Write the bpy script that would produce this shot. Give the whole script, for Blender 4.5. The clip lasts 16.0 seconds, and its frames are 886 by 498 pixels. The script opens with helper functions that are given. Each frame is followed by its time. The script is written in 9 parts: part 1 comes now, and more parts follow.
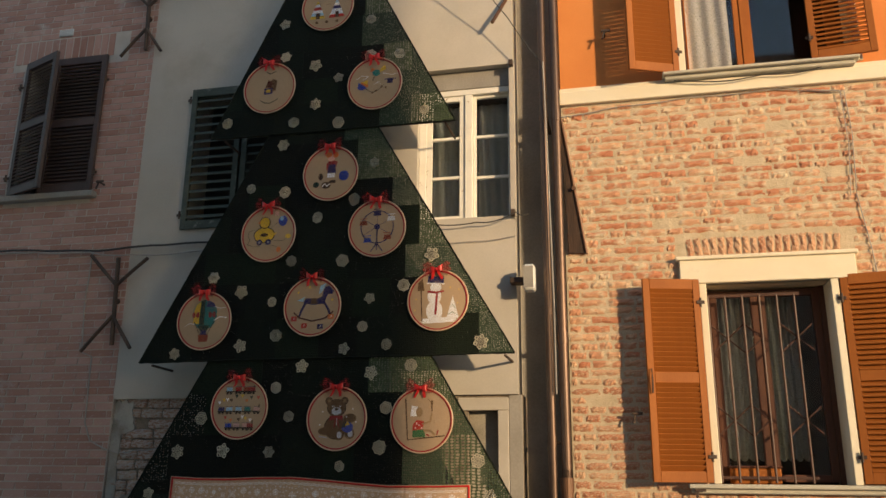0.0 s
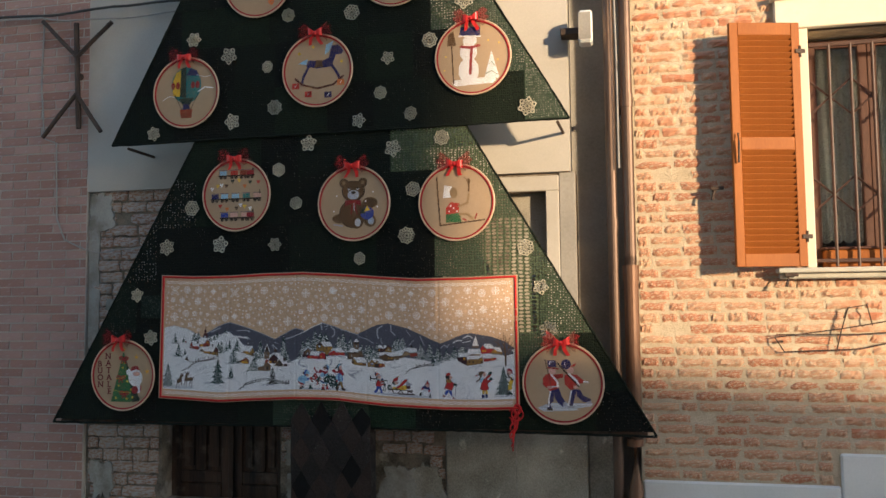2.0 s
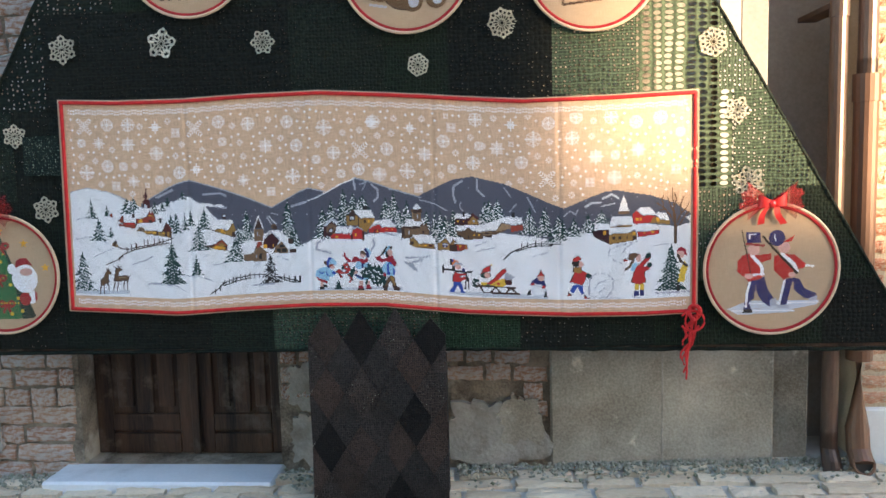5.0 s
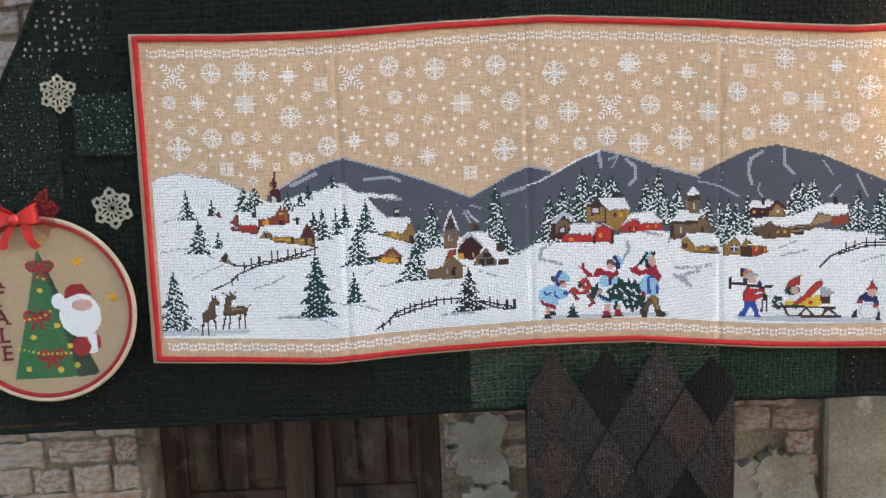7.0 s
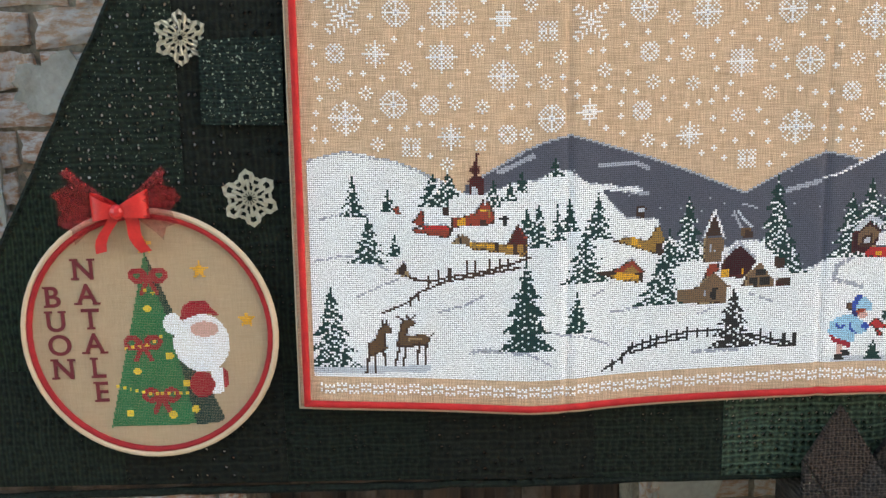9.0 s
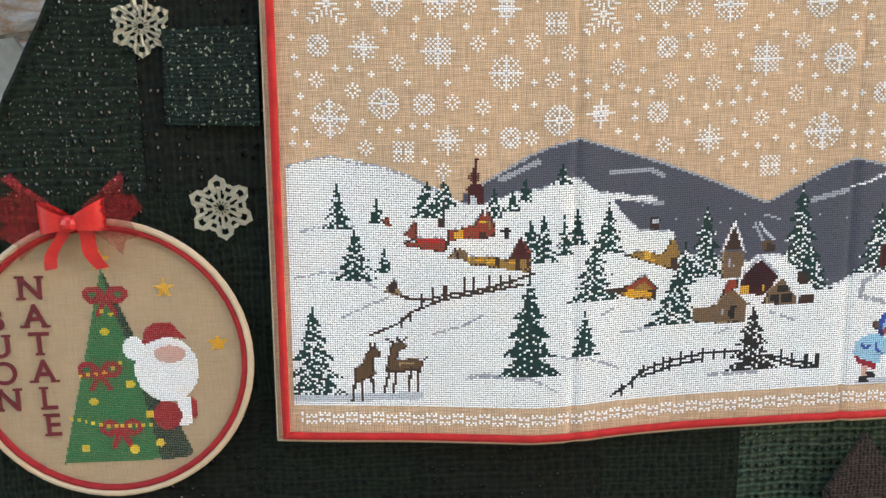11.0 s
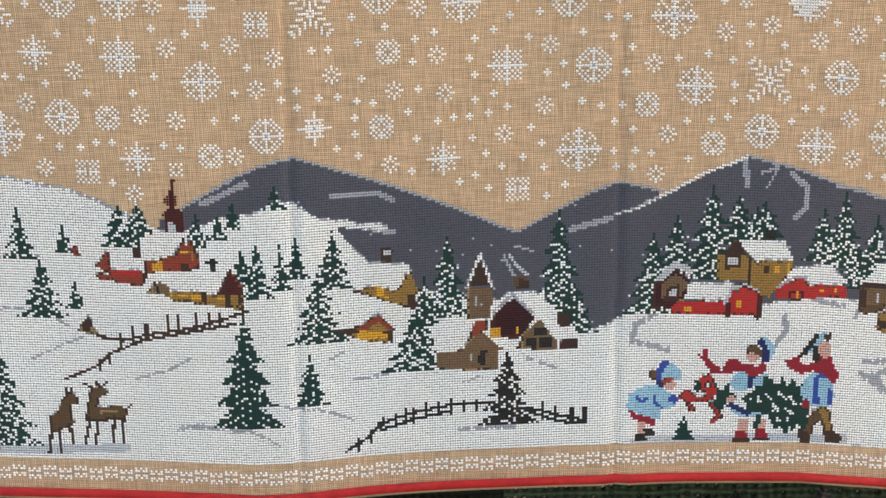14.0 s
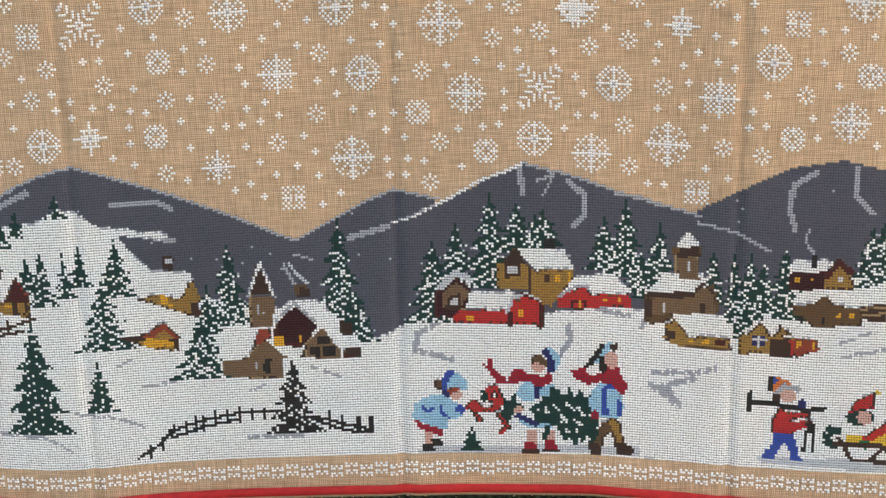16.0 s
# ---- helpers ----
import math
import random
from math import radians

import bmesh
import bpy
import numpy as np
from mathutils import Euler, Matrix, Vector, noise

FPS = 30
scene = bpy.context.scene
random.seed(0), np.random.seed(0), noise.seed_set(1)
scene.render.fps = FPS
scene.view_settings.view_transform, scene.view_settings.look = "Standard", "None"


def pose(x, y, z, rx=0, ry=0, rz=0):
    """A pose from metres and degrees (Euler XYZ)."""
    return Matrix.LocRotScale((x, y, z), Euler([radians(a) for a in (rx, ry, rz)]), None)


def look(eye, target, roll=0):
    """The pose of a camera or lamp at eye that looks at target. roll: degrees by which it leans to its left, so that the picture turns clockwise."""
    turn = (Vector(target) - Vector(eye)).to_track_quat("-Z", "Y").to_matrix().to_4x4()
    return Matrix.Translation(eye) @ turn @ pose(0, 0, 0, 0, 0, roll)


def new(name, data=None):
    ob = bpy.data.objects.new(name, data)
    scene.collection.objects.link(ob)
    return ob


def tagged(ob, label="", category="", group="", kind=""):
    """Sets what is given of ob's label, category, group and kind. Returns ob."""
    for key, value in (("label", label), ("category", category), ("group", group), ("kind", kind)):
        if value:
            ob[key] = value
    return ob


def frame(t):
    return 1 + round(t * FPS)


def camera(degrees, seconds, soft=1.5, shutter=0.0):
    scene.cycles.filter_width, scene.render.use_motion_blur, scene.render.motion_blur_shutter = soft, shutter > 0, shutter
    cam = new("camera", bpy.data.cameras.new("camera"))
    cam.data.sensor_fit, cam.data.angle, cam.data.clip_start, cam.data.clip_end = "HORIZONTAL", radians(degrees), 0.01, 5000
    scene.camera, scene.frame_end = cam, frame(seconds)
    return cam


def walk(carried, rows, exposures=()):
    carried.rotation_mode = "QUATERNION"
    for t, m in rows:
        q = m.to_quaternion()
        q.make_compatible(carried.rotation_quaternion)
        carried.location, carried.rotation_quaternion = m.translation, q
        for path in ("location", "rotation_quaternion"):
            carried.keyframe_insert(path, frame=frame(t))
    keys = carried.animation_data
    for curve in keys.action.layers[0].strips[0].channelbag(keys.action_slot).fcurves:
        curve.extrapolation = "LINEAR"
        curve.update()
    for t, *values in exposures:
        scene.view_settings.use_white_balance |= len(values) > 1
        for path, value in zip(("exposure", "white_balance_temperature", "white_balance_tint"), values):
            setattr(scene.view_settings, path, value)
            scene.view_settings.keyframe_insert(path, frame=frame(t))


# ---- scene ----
# the walk: the facade's fabric tree hangs in the plane y = 0, centred on x = 0
cam = camera(57.2, 16.0)
METRES, EYE, TURN = 8.0, 1.68, 12.5
ROWS = [
    (0.0, 0.0, 0.0, 0.0, -0.14, 15.81, -0.5),
    (0.5, -0.0103, 0.0264, -0.0125, -0.57, 12.4, 0.18),
    (1.0, -0.0136, 0.0711, -0.0228, -0.45, 8.23, 0.41),
    (1.5, -0.0212, 0.1166, -0.0254, 0.13, 5.55, 0.2),
    (2.0, -0.0408, 0.1689, -0.0301, -0.47, 3.85, 0.63),
    (2.5, -0.0534, 0.2213, -0.033, -0.82, 2.28, 0.57),
    (3.0, -0.0693, 0.2739, -0.0365, -0.9, 0.14, 0.67),
    (3.5, -0.0875, 0.3282, -0.0387, -2.38, -2.03, 1.18),
    (6.0, -0.2148, 0.57, -0.0385, -12.69, -7.96, 1.98),
    (6.5, -0.2389, 0.6112, -0.0437, -14.51, -8.58, 2.47),
    (7.0, -0.267, 0.6525, -0.0389, -12.96, -8.0, 2.46),
    (7.5, -0.2964, 0.681, -0.0382, -12.58, -7.59, 2.43),
    (8.0, -0.3108, 0.7016, -0.0387, -13.42, -8.4, 1.9),
    (8.5, -0.3141, 0.727, -0.0381, -12.46, -9.31, 1.38),
    (11.0, -0.318, 0.7696, -0.035, -15.3, -10.73, 0.96),
    (11.5, -0.2942, 0.7662, -0.0339, -15.21, -8.88, 0.65),
    (12.0, -0.2803, 0.7618, -0.0343, -13.39, -7.88, 1.03),
    (12.5, -0.273, 0.7649, -0.0331, -14.24, -7.57, 1.31),
    (13.0, -0.2595, 0.7728, -0.0343, -14.36, -7.67, 0.37),
    (13.5, -0.2504, 0.7784, -0.0355, -13.78, -9.07, 0.25),
    (14.0, -0.244, 0.7774, -0.0354, -12.91, -10.1, 0.88),
    (14.5, -0.2313, 0.7737, -0.0347, -11.23, -10.36, 0.77),
    (15.0, -0.2164, 0.7718, -0.0352, -9.93, -10.06, 0.33),
    (15.5, -0.2015, 0.769, -0.037, -9.33, -9.52, 0.67),
    (16.0, -0.1915, 0.7672, -0.0357, -10.32, -9.73, 1.35),
]
EXPOSURES = [(0.0, 0.05, 6700, 10), (1.0, 0.30, 6700, 10), (1.5, 0.55, 6350, 10), (2.0, 0.78, 6080, 10), (3.0, 1.29, 5850, 10), (3.7, 1.7, 5900, 10), (6.0, 2.30, 6000, 10), (7.0, 2.42, 6500, 10), (8.0, 2.46, 6800, 10), (11.0, 2.50, 7150, 11), (12.5, 2.36, 7250, 11), (16.0, 2.20, 7250, 11)]
walk(cam, [(t, pose(2.69, -6.97, EYE, 0, 0, TURN) @ pose(METRES * x, METRES * y, METRES * z, 90 + pitch, roll, yaw)) for t, x, y, z, yaw, pitch, roll in ROWS], EXPOSURES)

# ---- daylight: a low warm sun from the right, behind the camera, and the sky ----
TO_SUN = Vector((0.434, -0.37, 0.092)).normalized()
SKY, SUN = 0.26, 4.2
world = bpy.data.worlds.new("sky")
scene.world = world
world.use_nodes = True
wn, wl = world.node_tree.nodes, world.node_tree.links
sky = wn.new("ShaderNodeTexSky")
sky.sky_type, sky.sun_disc = "NISHITA", False
sky.dust_density, sky.ozone_density = 0.6, 1.2
sky.sun_elevation = math.asin(TO_SUN.z)
sky.sun_rotation = math.atan2(TO_SUN.x, TO_SUN.y)
wn["Background"].inputs["Strength"].default_value = SKY
wl.new(sky.outputs[0], wn["Background"].inputs["Color"])
sun_data = bpy.data.lights.new("sun", "SUN")
sun_data.energy, sun_data.angle, sun_data.color = SUN, radians(1.8), (1.0, 0.72, 0.42)
sun = new("sun", sun_data)
sun.matrix_world = look(TO_SUN * 30, (0, 0, 0))

# ---- making meshes ----
def mesh_of(name, verts, faces, mats, midx=None, smooth=False):
    me = bpy.data.meshes.new(name)
    me.from_pydata(verts, [], faces)
    for m in mats if isinstance(mats, (list, tuple)) else [mats]:
        me.materials.append(m)
    if midx is not None:
        me.polygons.foreach_set("material_index", np.asarray(midx, dtype=np.int32))
    if smooth:
        me.polygons.foreach_set("use_smooth", [True] * len(me.polygons))
    me.update()
    return me


def put(name, me, parent=None, label="", loc=(0, 0, 0)):
    ob = new(name, me)
    ob.parent = parent
    ob.location = loc
    if label:
        tagged(ob, label)
    return ob


def part(name, bm, material, parent=None, label="", smooth=False):
    """Links a bmesh as one mesh object under a thing or under a part."""
    me = bpy.data.meshes.new(name)
    bm.to_mesh(me)
    bm.free()
    for m in material if isinstance(material, (list, tuple)) else [material]:
        me.materials.append(m)
    if smooth:
        me.polygons.foreach_set("use_smooth", [True] * len(me.polygons))
    return put(name, me, parent, label)


def thing(name, label, category, group="", loc=(0, 0, 0), kind=""):
    return tagged(put(name, None, None, "", loc), label, category, group, kind)


def box(x0, x1, y0, y1, z0, z1, bevel=0.004, bm=None):
    """A box with softened edges, in a bmesh of its own or added to bm."""
    b = bmesh.new()
    bmesh.ops.create_cube(b, size=1.0, matrix=Matrix.LocRotScale(((x0 + x1) / 2, (y0 + y1) / 2, (z0 + z1) / 2), None, (abs(x1 - x0), abs(y1 - y0), abs(z1 - z0))))
    if bevel:
        bmesh.ops.bevel(b, geom=b.edges[:], offset=min(bevel, abs(x1 - x0) / 3, abs(y1 - y0) / 3, abs(z1 - z0) / 3), segments=1, affect="EDGES")
    if bm is None:
        return b
    return join_into(bm, b)


def join_into(bm, b):
    me = bpy.data.meshes.new("tmp")
    b.to_mesh(me)
    b.free()
    bm.from_mesh(me)
    bpy.data.meshes.remove(me)
    return bm


def tube(points, radius, sides=8, bm=None, closed=False, taper=None):
    """A tube along points."""
    bm = bm or bmesh.new()
    pts = [Vector(p) for p in points]
    n = len(pts)
    rings = []
    for k, p in enumerate(pts):
        if closed:
            d = pts[(k + 1) % n] - pts[k - 1]
        else:
            d = pts[min(k + 1, n - 1)] - pts[max(k - 1, 0)]
        q = d.to_track_quat("Z", "Y")
        r = radius * (taper[k] if taper else 1)
        rings.append([bm.verts.new(p + q @ Vector((r * math.cos(a), r * math.sin(a), 0))) for a in (2 * math.pi * s / sides for s in range(sides))])
    for k in range(n if closed else n - 1):
        a, b = rings[k], rings[(k + 1) % n]
        for s in range(sides):
            bm.faces.new((a[s], a[(s + 1) % sides], b[(s + 1) % sides], b[s]))
    if not closed:
        bm.faces.new(rings[0][::-1])
        bm.faces.new(rings[-1])
    return bm


def prism(outline, y0, y1, bm=None):
    """A flat outline in x and z, drawn out from y0 (front) to y1."""
    bm = bm or bmesh.new()
    f = [bm.verts.new((x, y0, z)) for x, z in outline]
    b = [bm.verts.new((x, y1, z)) for x, z in outline]
    n = len(outline)
    bm.faces.new(f)
    bm.faces.new(b[::-1])
    for k in range(n):
        bm.faces.new((f[k], b[k], b[(k + 1) % n], f[(k + 1) % n]))
    bmesh.ops.recalc_face_normals(bm, faces=bm.faces[:])
    return bm


def disc_outline(cx, cz, r, n=48):
    return [(cx + r * math.cos(2 * math.pi * k / n), cz + r * math.sin(2 * math.pi * k / n)) for k in range(n)]


def ring(cx, cy, cz, r, tube_r, n=48, sides=8, bm=None, flat=1.0):
    """A ring round an axis along y."""
    bm = bm or bmesh.new()
    grid = []
    for k in range(n):
        a = 2 * math.pi * k / n
        row = []
        for s in range(sides):
            b = 2 * math.pi * s / sides
            rr = r + tube_r * math.cos(b)
            row.append(bm.verts.new((cx + rr * math.cos(a), cy + flat * tube_r * math.sin(b), cz + rr * math.sin(a))))
        grid.append(row)
    for k in range(n):
        for s in range(sides):
            bm.faces.new((grid[k][s], grid[(k + 1) % n][s], grid[(k + 1) % n][(s + 1) % sides], grid[k][(s + 1) % sides]))
    bmesh.ops.recalc_face_normals(bm, faces=bm.faces[:])
    return bm


def wall_mesh(x0, x1, y0, y1, z0, z1, openings):
    """A wall between y0 (front) and y1 with openings (x0, x1, z0, z1) cut through it."""
    xs = sorted({x0, x1, *[v for o in openings for v in o[:2]]})
    zs = sorted({z0, z1, *[v for o in openings for v in o[2:]]})
    solid = {}
    for i in range(len(xs) - 1):
        for k in range(len(zs) - 1):
            cx, cz = (xs[i] + xs[i + 1]) / 2, (zs[k] + zs[k + 1]) / 2
            solid[i, k] = not any(a < cx < b and c < cz < d for a, b, c, d in openings)
    bm = bmesh.new()
    vs = {}

    def v(x, y, z):
        key = (round(x, 4), round(y, 4), round(z, 4))
        if key not in vs:
            vs[key] = bm.verts.new((x, y, z))
        return vs[key]
    for (i, k), s in solid.items():
        if not s:
            continue
        a, b, c, d = xs[i], xs[i + 1], zs[k], zs[k + 1]
        bm.faces.new((v(a, y0, c), v(b, y0, c), v(b, y0, d), v(a, y0, d)))
        bm.faces.new((v(a, y1, d), v(b, y1, d), v(b, y1, c), v(a, y1, c)))
        if not solid.get((i - 1, k)):
            bm.faces.new((v(a, y0, c), v(a, y0, d), v(a, y1, d), v(a, y1, c)))
        if not solid.get((i + 1, k)):
            bm.faces.new((v(b, y0, d), v(b, y0, c), v(b, y1, c), v(b, y1, d)))
        if not solid.get((i, k - 1)):
            bm.faces.new((v(a, y0, c), v(a, y1, c), v(b, y1, c), v(b, y0, c)))
        if not solid.get((i, k + 1)):
            bm.faces.new((v(a, y0, d), v(b, y0, d), v(b, y1, d), v(a, y1, d)))
    return bm


# ---- materials ----
def nodes_of(name):
    m = bpy.data.materials.new(name)
    m.use_nodes = True
    return m, m.node_tree.nodes, m.node_tree.links, m.node_tree.nodes["Principled BSDF"]


def surface(name, c1, c2, rough=0.8, scale=3.0, fine=60.0, bump=0.3, depth=0.01, metal=0.0, stain=None, stain_scale=1.2, piece=0.0, stretch=(1, 1, 1), stain_at=(0.5, 0.7), spec=0.5):
    """Two colours mixed by a coarse and a fine noise, stains of a third colour, fine relief, and a shade of its own for each piece."""
    m, n, l, p = nodes_of(name)
    tc = n.new("ShaderNodeTexCoord")
    mp = n.new("ShaderNodeMapping")
    mp.inputs["Scale"].default_value = stretch
    l.new(tc.outputs["Object"], mp.inputs["Vector"])
    a = n.new("ShaderNodeTexNoise")
    a.inputs["Scale"].default_value, a.inputs["Detail"].default_value = scale, 6
    b = n.new("ShaderNodeTexNoise")
    b.inputs["Scale"].default_value, b.inputs["Detail"].default_value = fine, 5
    for t in (a, b):
        l.new(mp.outputs[0], t.inputs["Vector"])
    add = n.new("ShaderNodeMath")
    add.operation = "MULTIPLY_ADD"
    add.inputs[1].default_value = 0.45
    l.new(b.outputs["Fac"], add.inputs[0])
    l.new(a.outputs["Fac"], add.inputs[2])
    ramp = n.new("ShaderNodeMapRange")
    ramp.inputs["From Min"].default_value, ramp.inputs["From Max"].default_value = 0.5, 0.95
    l.new(add.outputs[0], ramp.inputs["Value"])
    mix = n.new("ShaderNodeMix")
    mix.data_type = "RGBA"
    mix.inputs["A"].default_value, mix.inputs["B"].default_value = (*c1, 1), (*c2, 1)
    fac = ramp.outputs[0]
    if piece:
        oi, geo = n.new("ShaderNodeObjectInfo"), n.new("ShaderNodeNewGeometry")
        s = n.new("ShaderNodeMath")
        l.new(oi.outputs["Random"], s.inputs[0])
        l.new(geo.outputs["Random Per Island"], s.inputs[1])
        fr = n.new("ShaderNodeMath")
        fr.operation = "FRACT"
        l.new(s.outputs[0], fr.inputs[0])
        mr = n.new("ShaderNodeMix")
        mr.inputs["Factor"].default_value = piece
        l.new(fac, mr.inputs["A"])
        l.new(fr.outputs[0], mr.inputs["B"])
        fac = mr.outputs["Result"]
    l.new(fac, mix.inputs["Factor"])
    out = mix.outputs["Result"]
    if stain:
        sn = n.new("ShaderNodeTexNoise")
        sn.inputs["Scale"].default_value, sn.inputs["Detail"].default_value, sn.inputs["Roughness"].default_value = stain_scale, 8, 0.65
        l.new(tc.outputs["Object"], sn.inputs["Vector"])
        sr = n.new("ShaderNodeMapRange")
        sr.inputs["From Min"].default_value, sr.inputs["From Max"].default_value = stain_at
        l.new(sn.outputs["Fac"], sr.inputs["Value"])
        sm = n.new("ShaderNodeMix")
        sm.data_type = "RGBA"
        sm.inputs["B"].default_value = (*stain, 1)
        l.new(sr.outputs[0], sm.inputs["Factor"])
        l.new(out, sm.inputs["A"])
        out = sm.outputs["Result"]
    l.new(out, p.inputs["Base Color"])
    p.inputs["Roughness"].default_value, p.inputs["Metallic"].default_value = rough, metal
    p.inputs["Specular IOR Level"].default_value = spec
    if bump:
        bp = n.new("ShaderNodeBump")
        bp.inputs["Strength"].default_value, bp.inputs["Distance"].default_value = bump, depth
        l.new(add.outputs[0], bp.inputs["Height"])
        l.new(bp.outputs[0], p.inputs["Normal"])
    return m


def weave(name, c1, c2, pitch=0.0022, rough=0.9, tint=None, bump=0.5):
    """A plain-woven cloth: threads along x and z, with thicker and thinner yarns."""
    m, n, l, p = nodes_of(name)
    tc = n.new("ShaderNodeTexCoord")
    heights = []
    for axis in "XZ":
        w = n.new("ShaderNodeTexWave")
        w.bands_direction = axis
        w.inputs["Scale"].default_value = 0.314 / pitch
        w.inputs["Distortion"].default_value, w.inputs["Detail"].default_value, w.inputs["Detail Scale"].default_value = 4.0, 2, 0.8
        l.new(tc.outputs["Object"], w.inputs["Vector"])
        heights.append(w.outputs["Fac"])
    hi = n.new("ShaderNodeMath")
    l.new(heights[0], hi.inputs[0])
    l.new(heights[1], hi.inputs[1])
    yarn = n.new("ShaderNodeMapping")
    yarn.inputs["Scale"].default_value = (22, 6, 380)
    l.new(tc.outputs["Object"], yarn.inputs["Vector"])
    y2 = n.new("ShaderNodeMapping")
    y2.inputs["Scale"].default_value = (380, 6, 22)
    l.new(tc.outputs["Object"], y2.inputs["Vector"])
    na, nb = n.new("ShaderNodeTexNoise"), n.new("ShaderNodeTexNoise")
    na.inputs["Scale"].default_value = nb.inputs["Scale"].default_value = 1.0
    l.new(yarn.outputs[0], na.inputs["Vector"])
    l.new(y2.outputs[0], nb.inputs["Vector"])
    s1, s2 = n.new("ShaderNodeMath"), n.new("ShaderNodeMath")
    l.new(na.outputs["Fac"], s1.inputs[0])
    l.new(nb.outputs["Fac"], s1.inputs[1])
    s2.operation = "MULTIPLY_ADD"
    s2.inputs[1].default_value = 0.36
    l.new(hi.outputs[0], s2.inputs[0])
    l.new(s1.outputs[0], s2.inputs[2])
    mr = n.new("ShaderNodeMapRange")
    mr.inputs["From Min"].default_value, mr.inputs["From Max"].default_value = 0.80, 1.90
    l.new(s2.outputs[0], mr.inputs["Value"])
    mix = n.new("ShaderNodeMix")
    mix.data_type = "RGBA"
    mix.inputs["A"].default_value, mix.inputs["B"].default_value = (*c1, 1), (*c2, 1)
    l.new(mr.outputs[0], mix.inputs["Factor"])
    l.new(mix.outputs["Result"], p.inputs["Base Color"])
    p.inputs["Roughness"].default_value = rough
    p.inputs["Specular IOR Level"].default_value = 0.15
    bp = n.new("ShaderNodeBump")
    bp.inputs["Strength"].default_value, bp.inputs["Distance"].default_value = bump, 0.0015
    l.new(s2.outputs[0], bp.inputs["Height"])
    l.new(bp.outputs[0], p.inputs["Normal"])
    return m


def thread(name, c):
    """Cotton embroidery yarn, a little uneven in shade from stitch to stitch."""
    m, n, l, p = nodes_of(name)
    geo, hsv = n.new("ShaderNodeNewGeometry"), n.new("ShaderNodeHueSaturation")
    hsv.inputs["Color"].default_value = (*c, 1)
    mr = n.new("ShaderNodeMapRange")
    mr.inputs["To Min"].default_value, mr.inputs["To Max"].default_value = 0.93, 1.04
    l.new(geo.outputs["Random Per Island"], mr.inputs["Value"])
    l.new(mr.outputs[0], hsv.inputs["Value"])
    l.new(hsv.outputs[0], p.inputs["Base Color"])
    p.inputs["Roughness"].default_value = 0.75
    p.inputs["Specular IOR Level"].default_value = 0.25
    return m


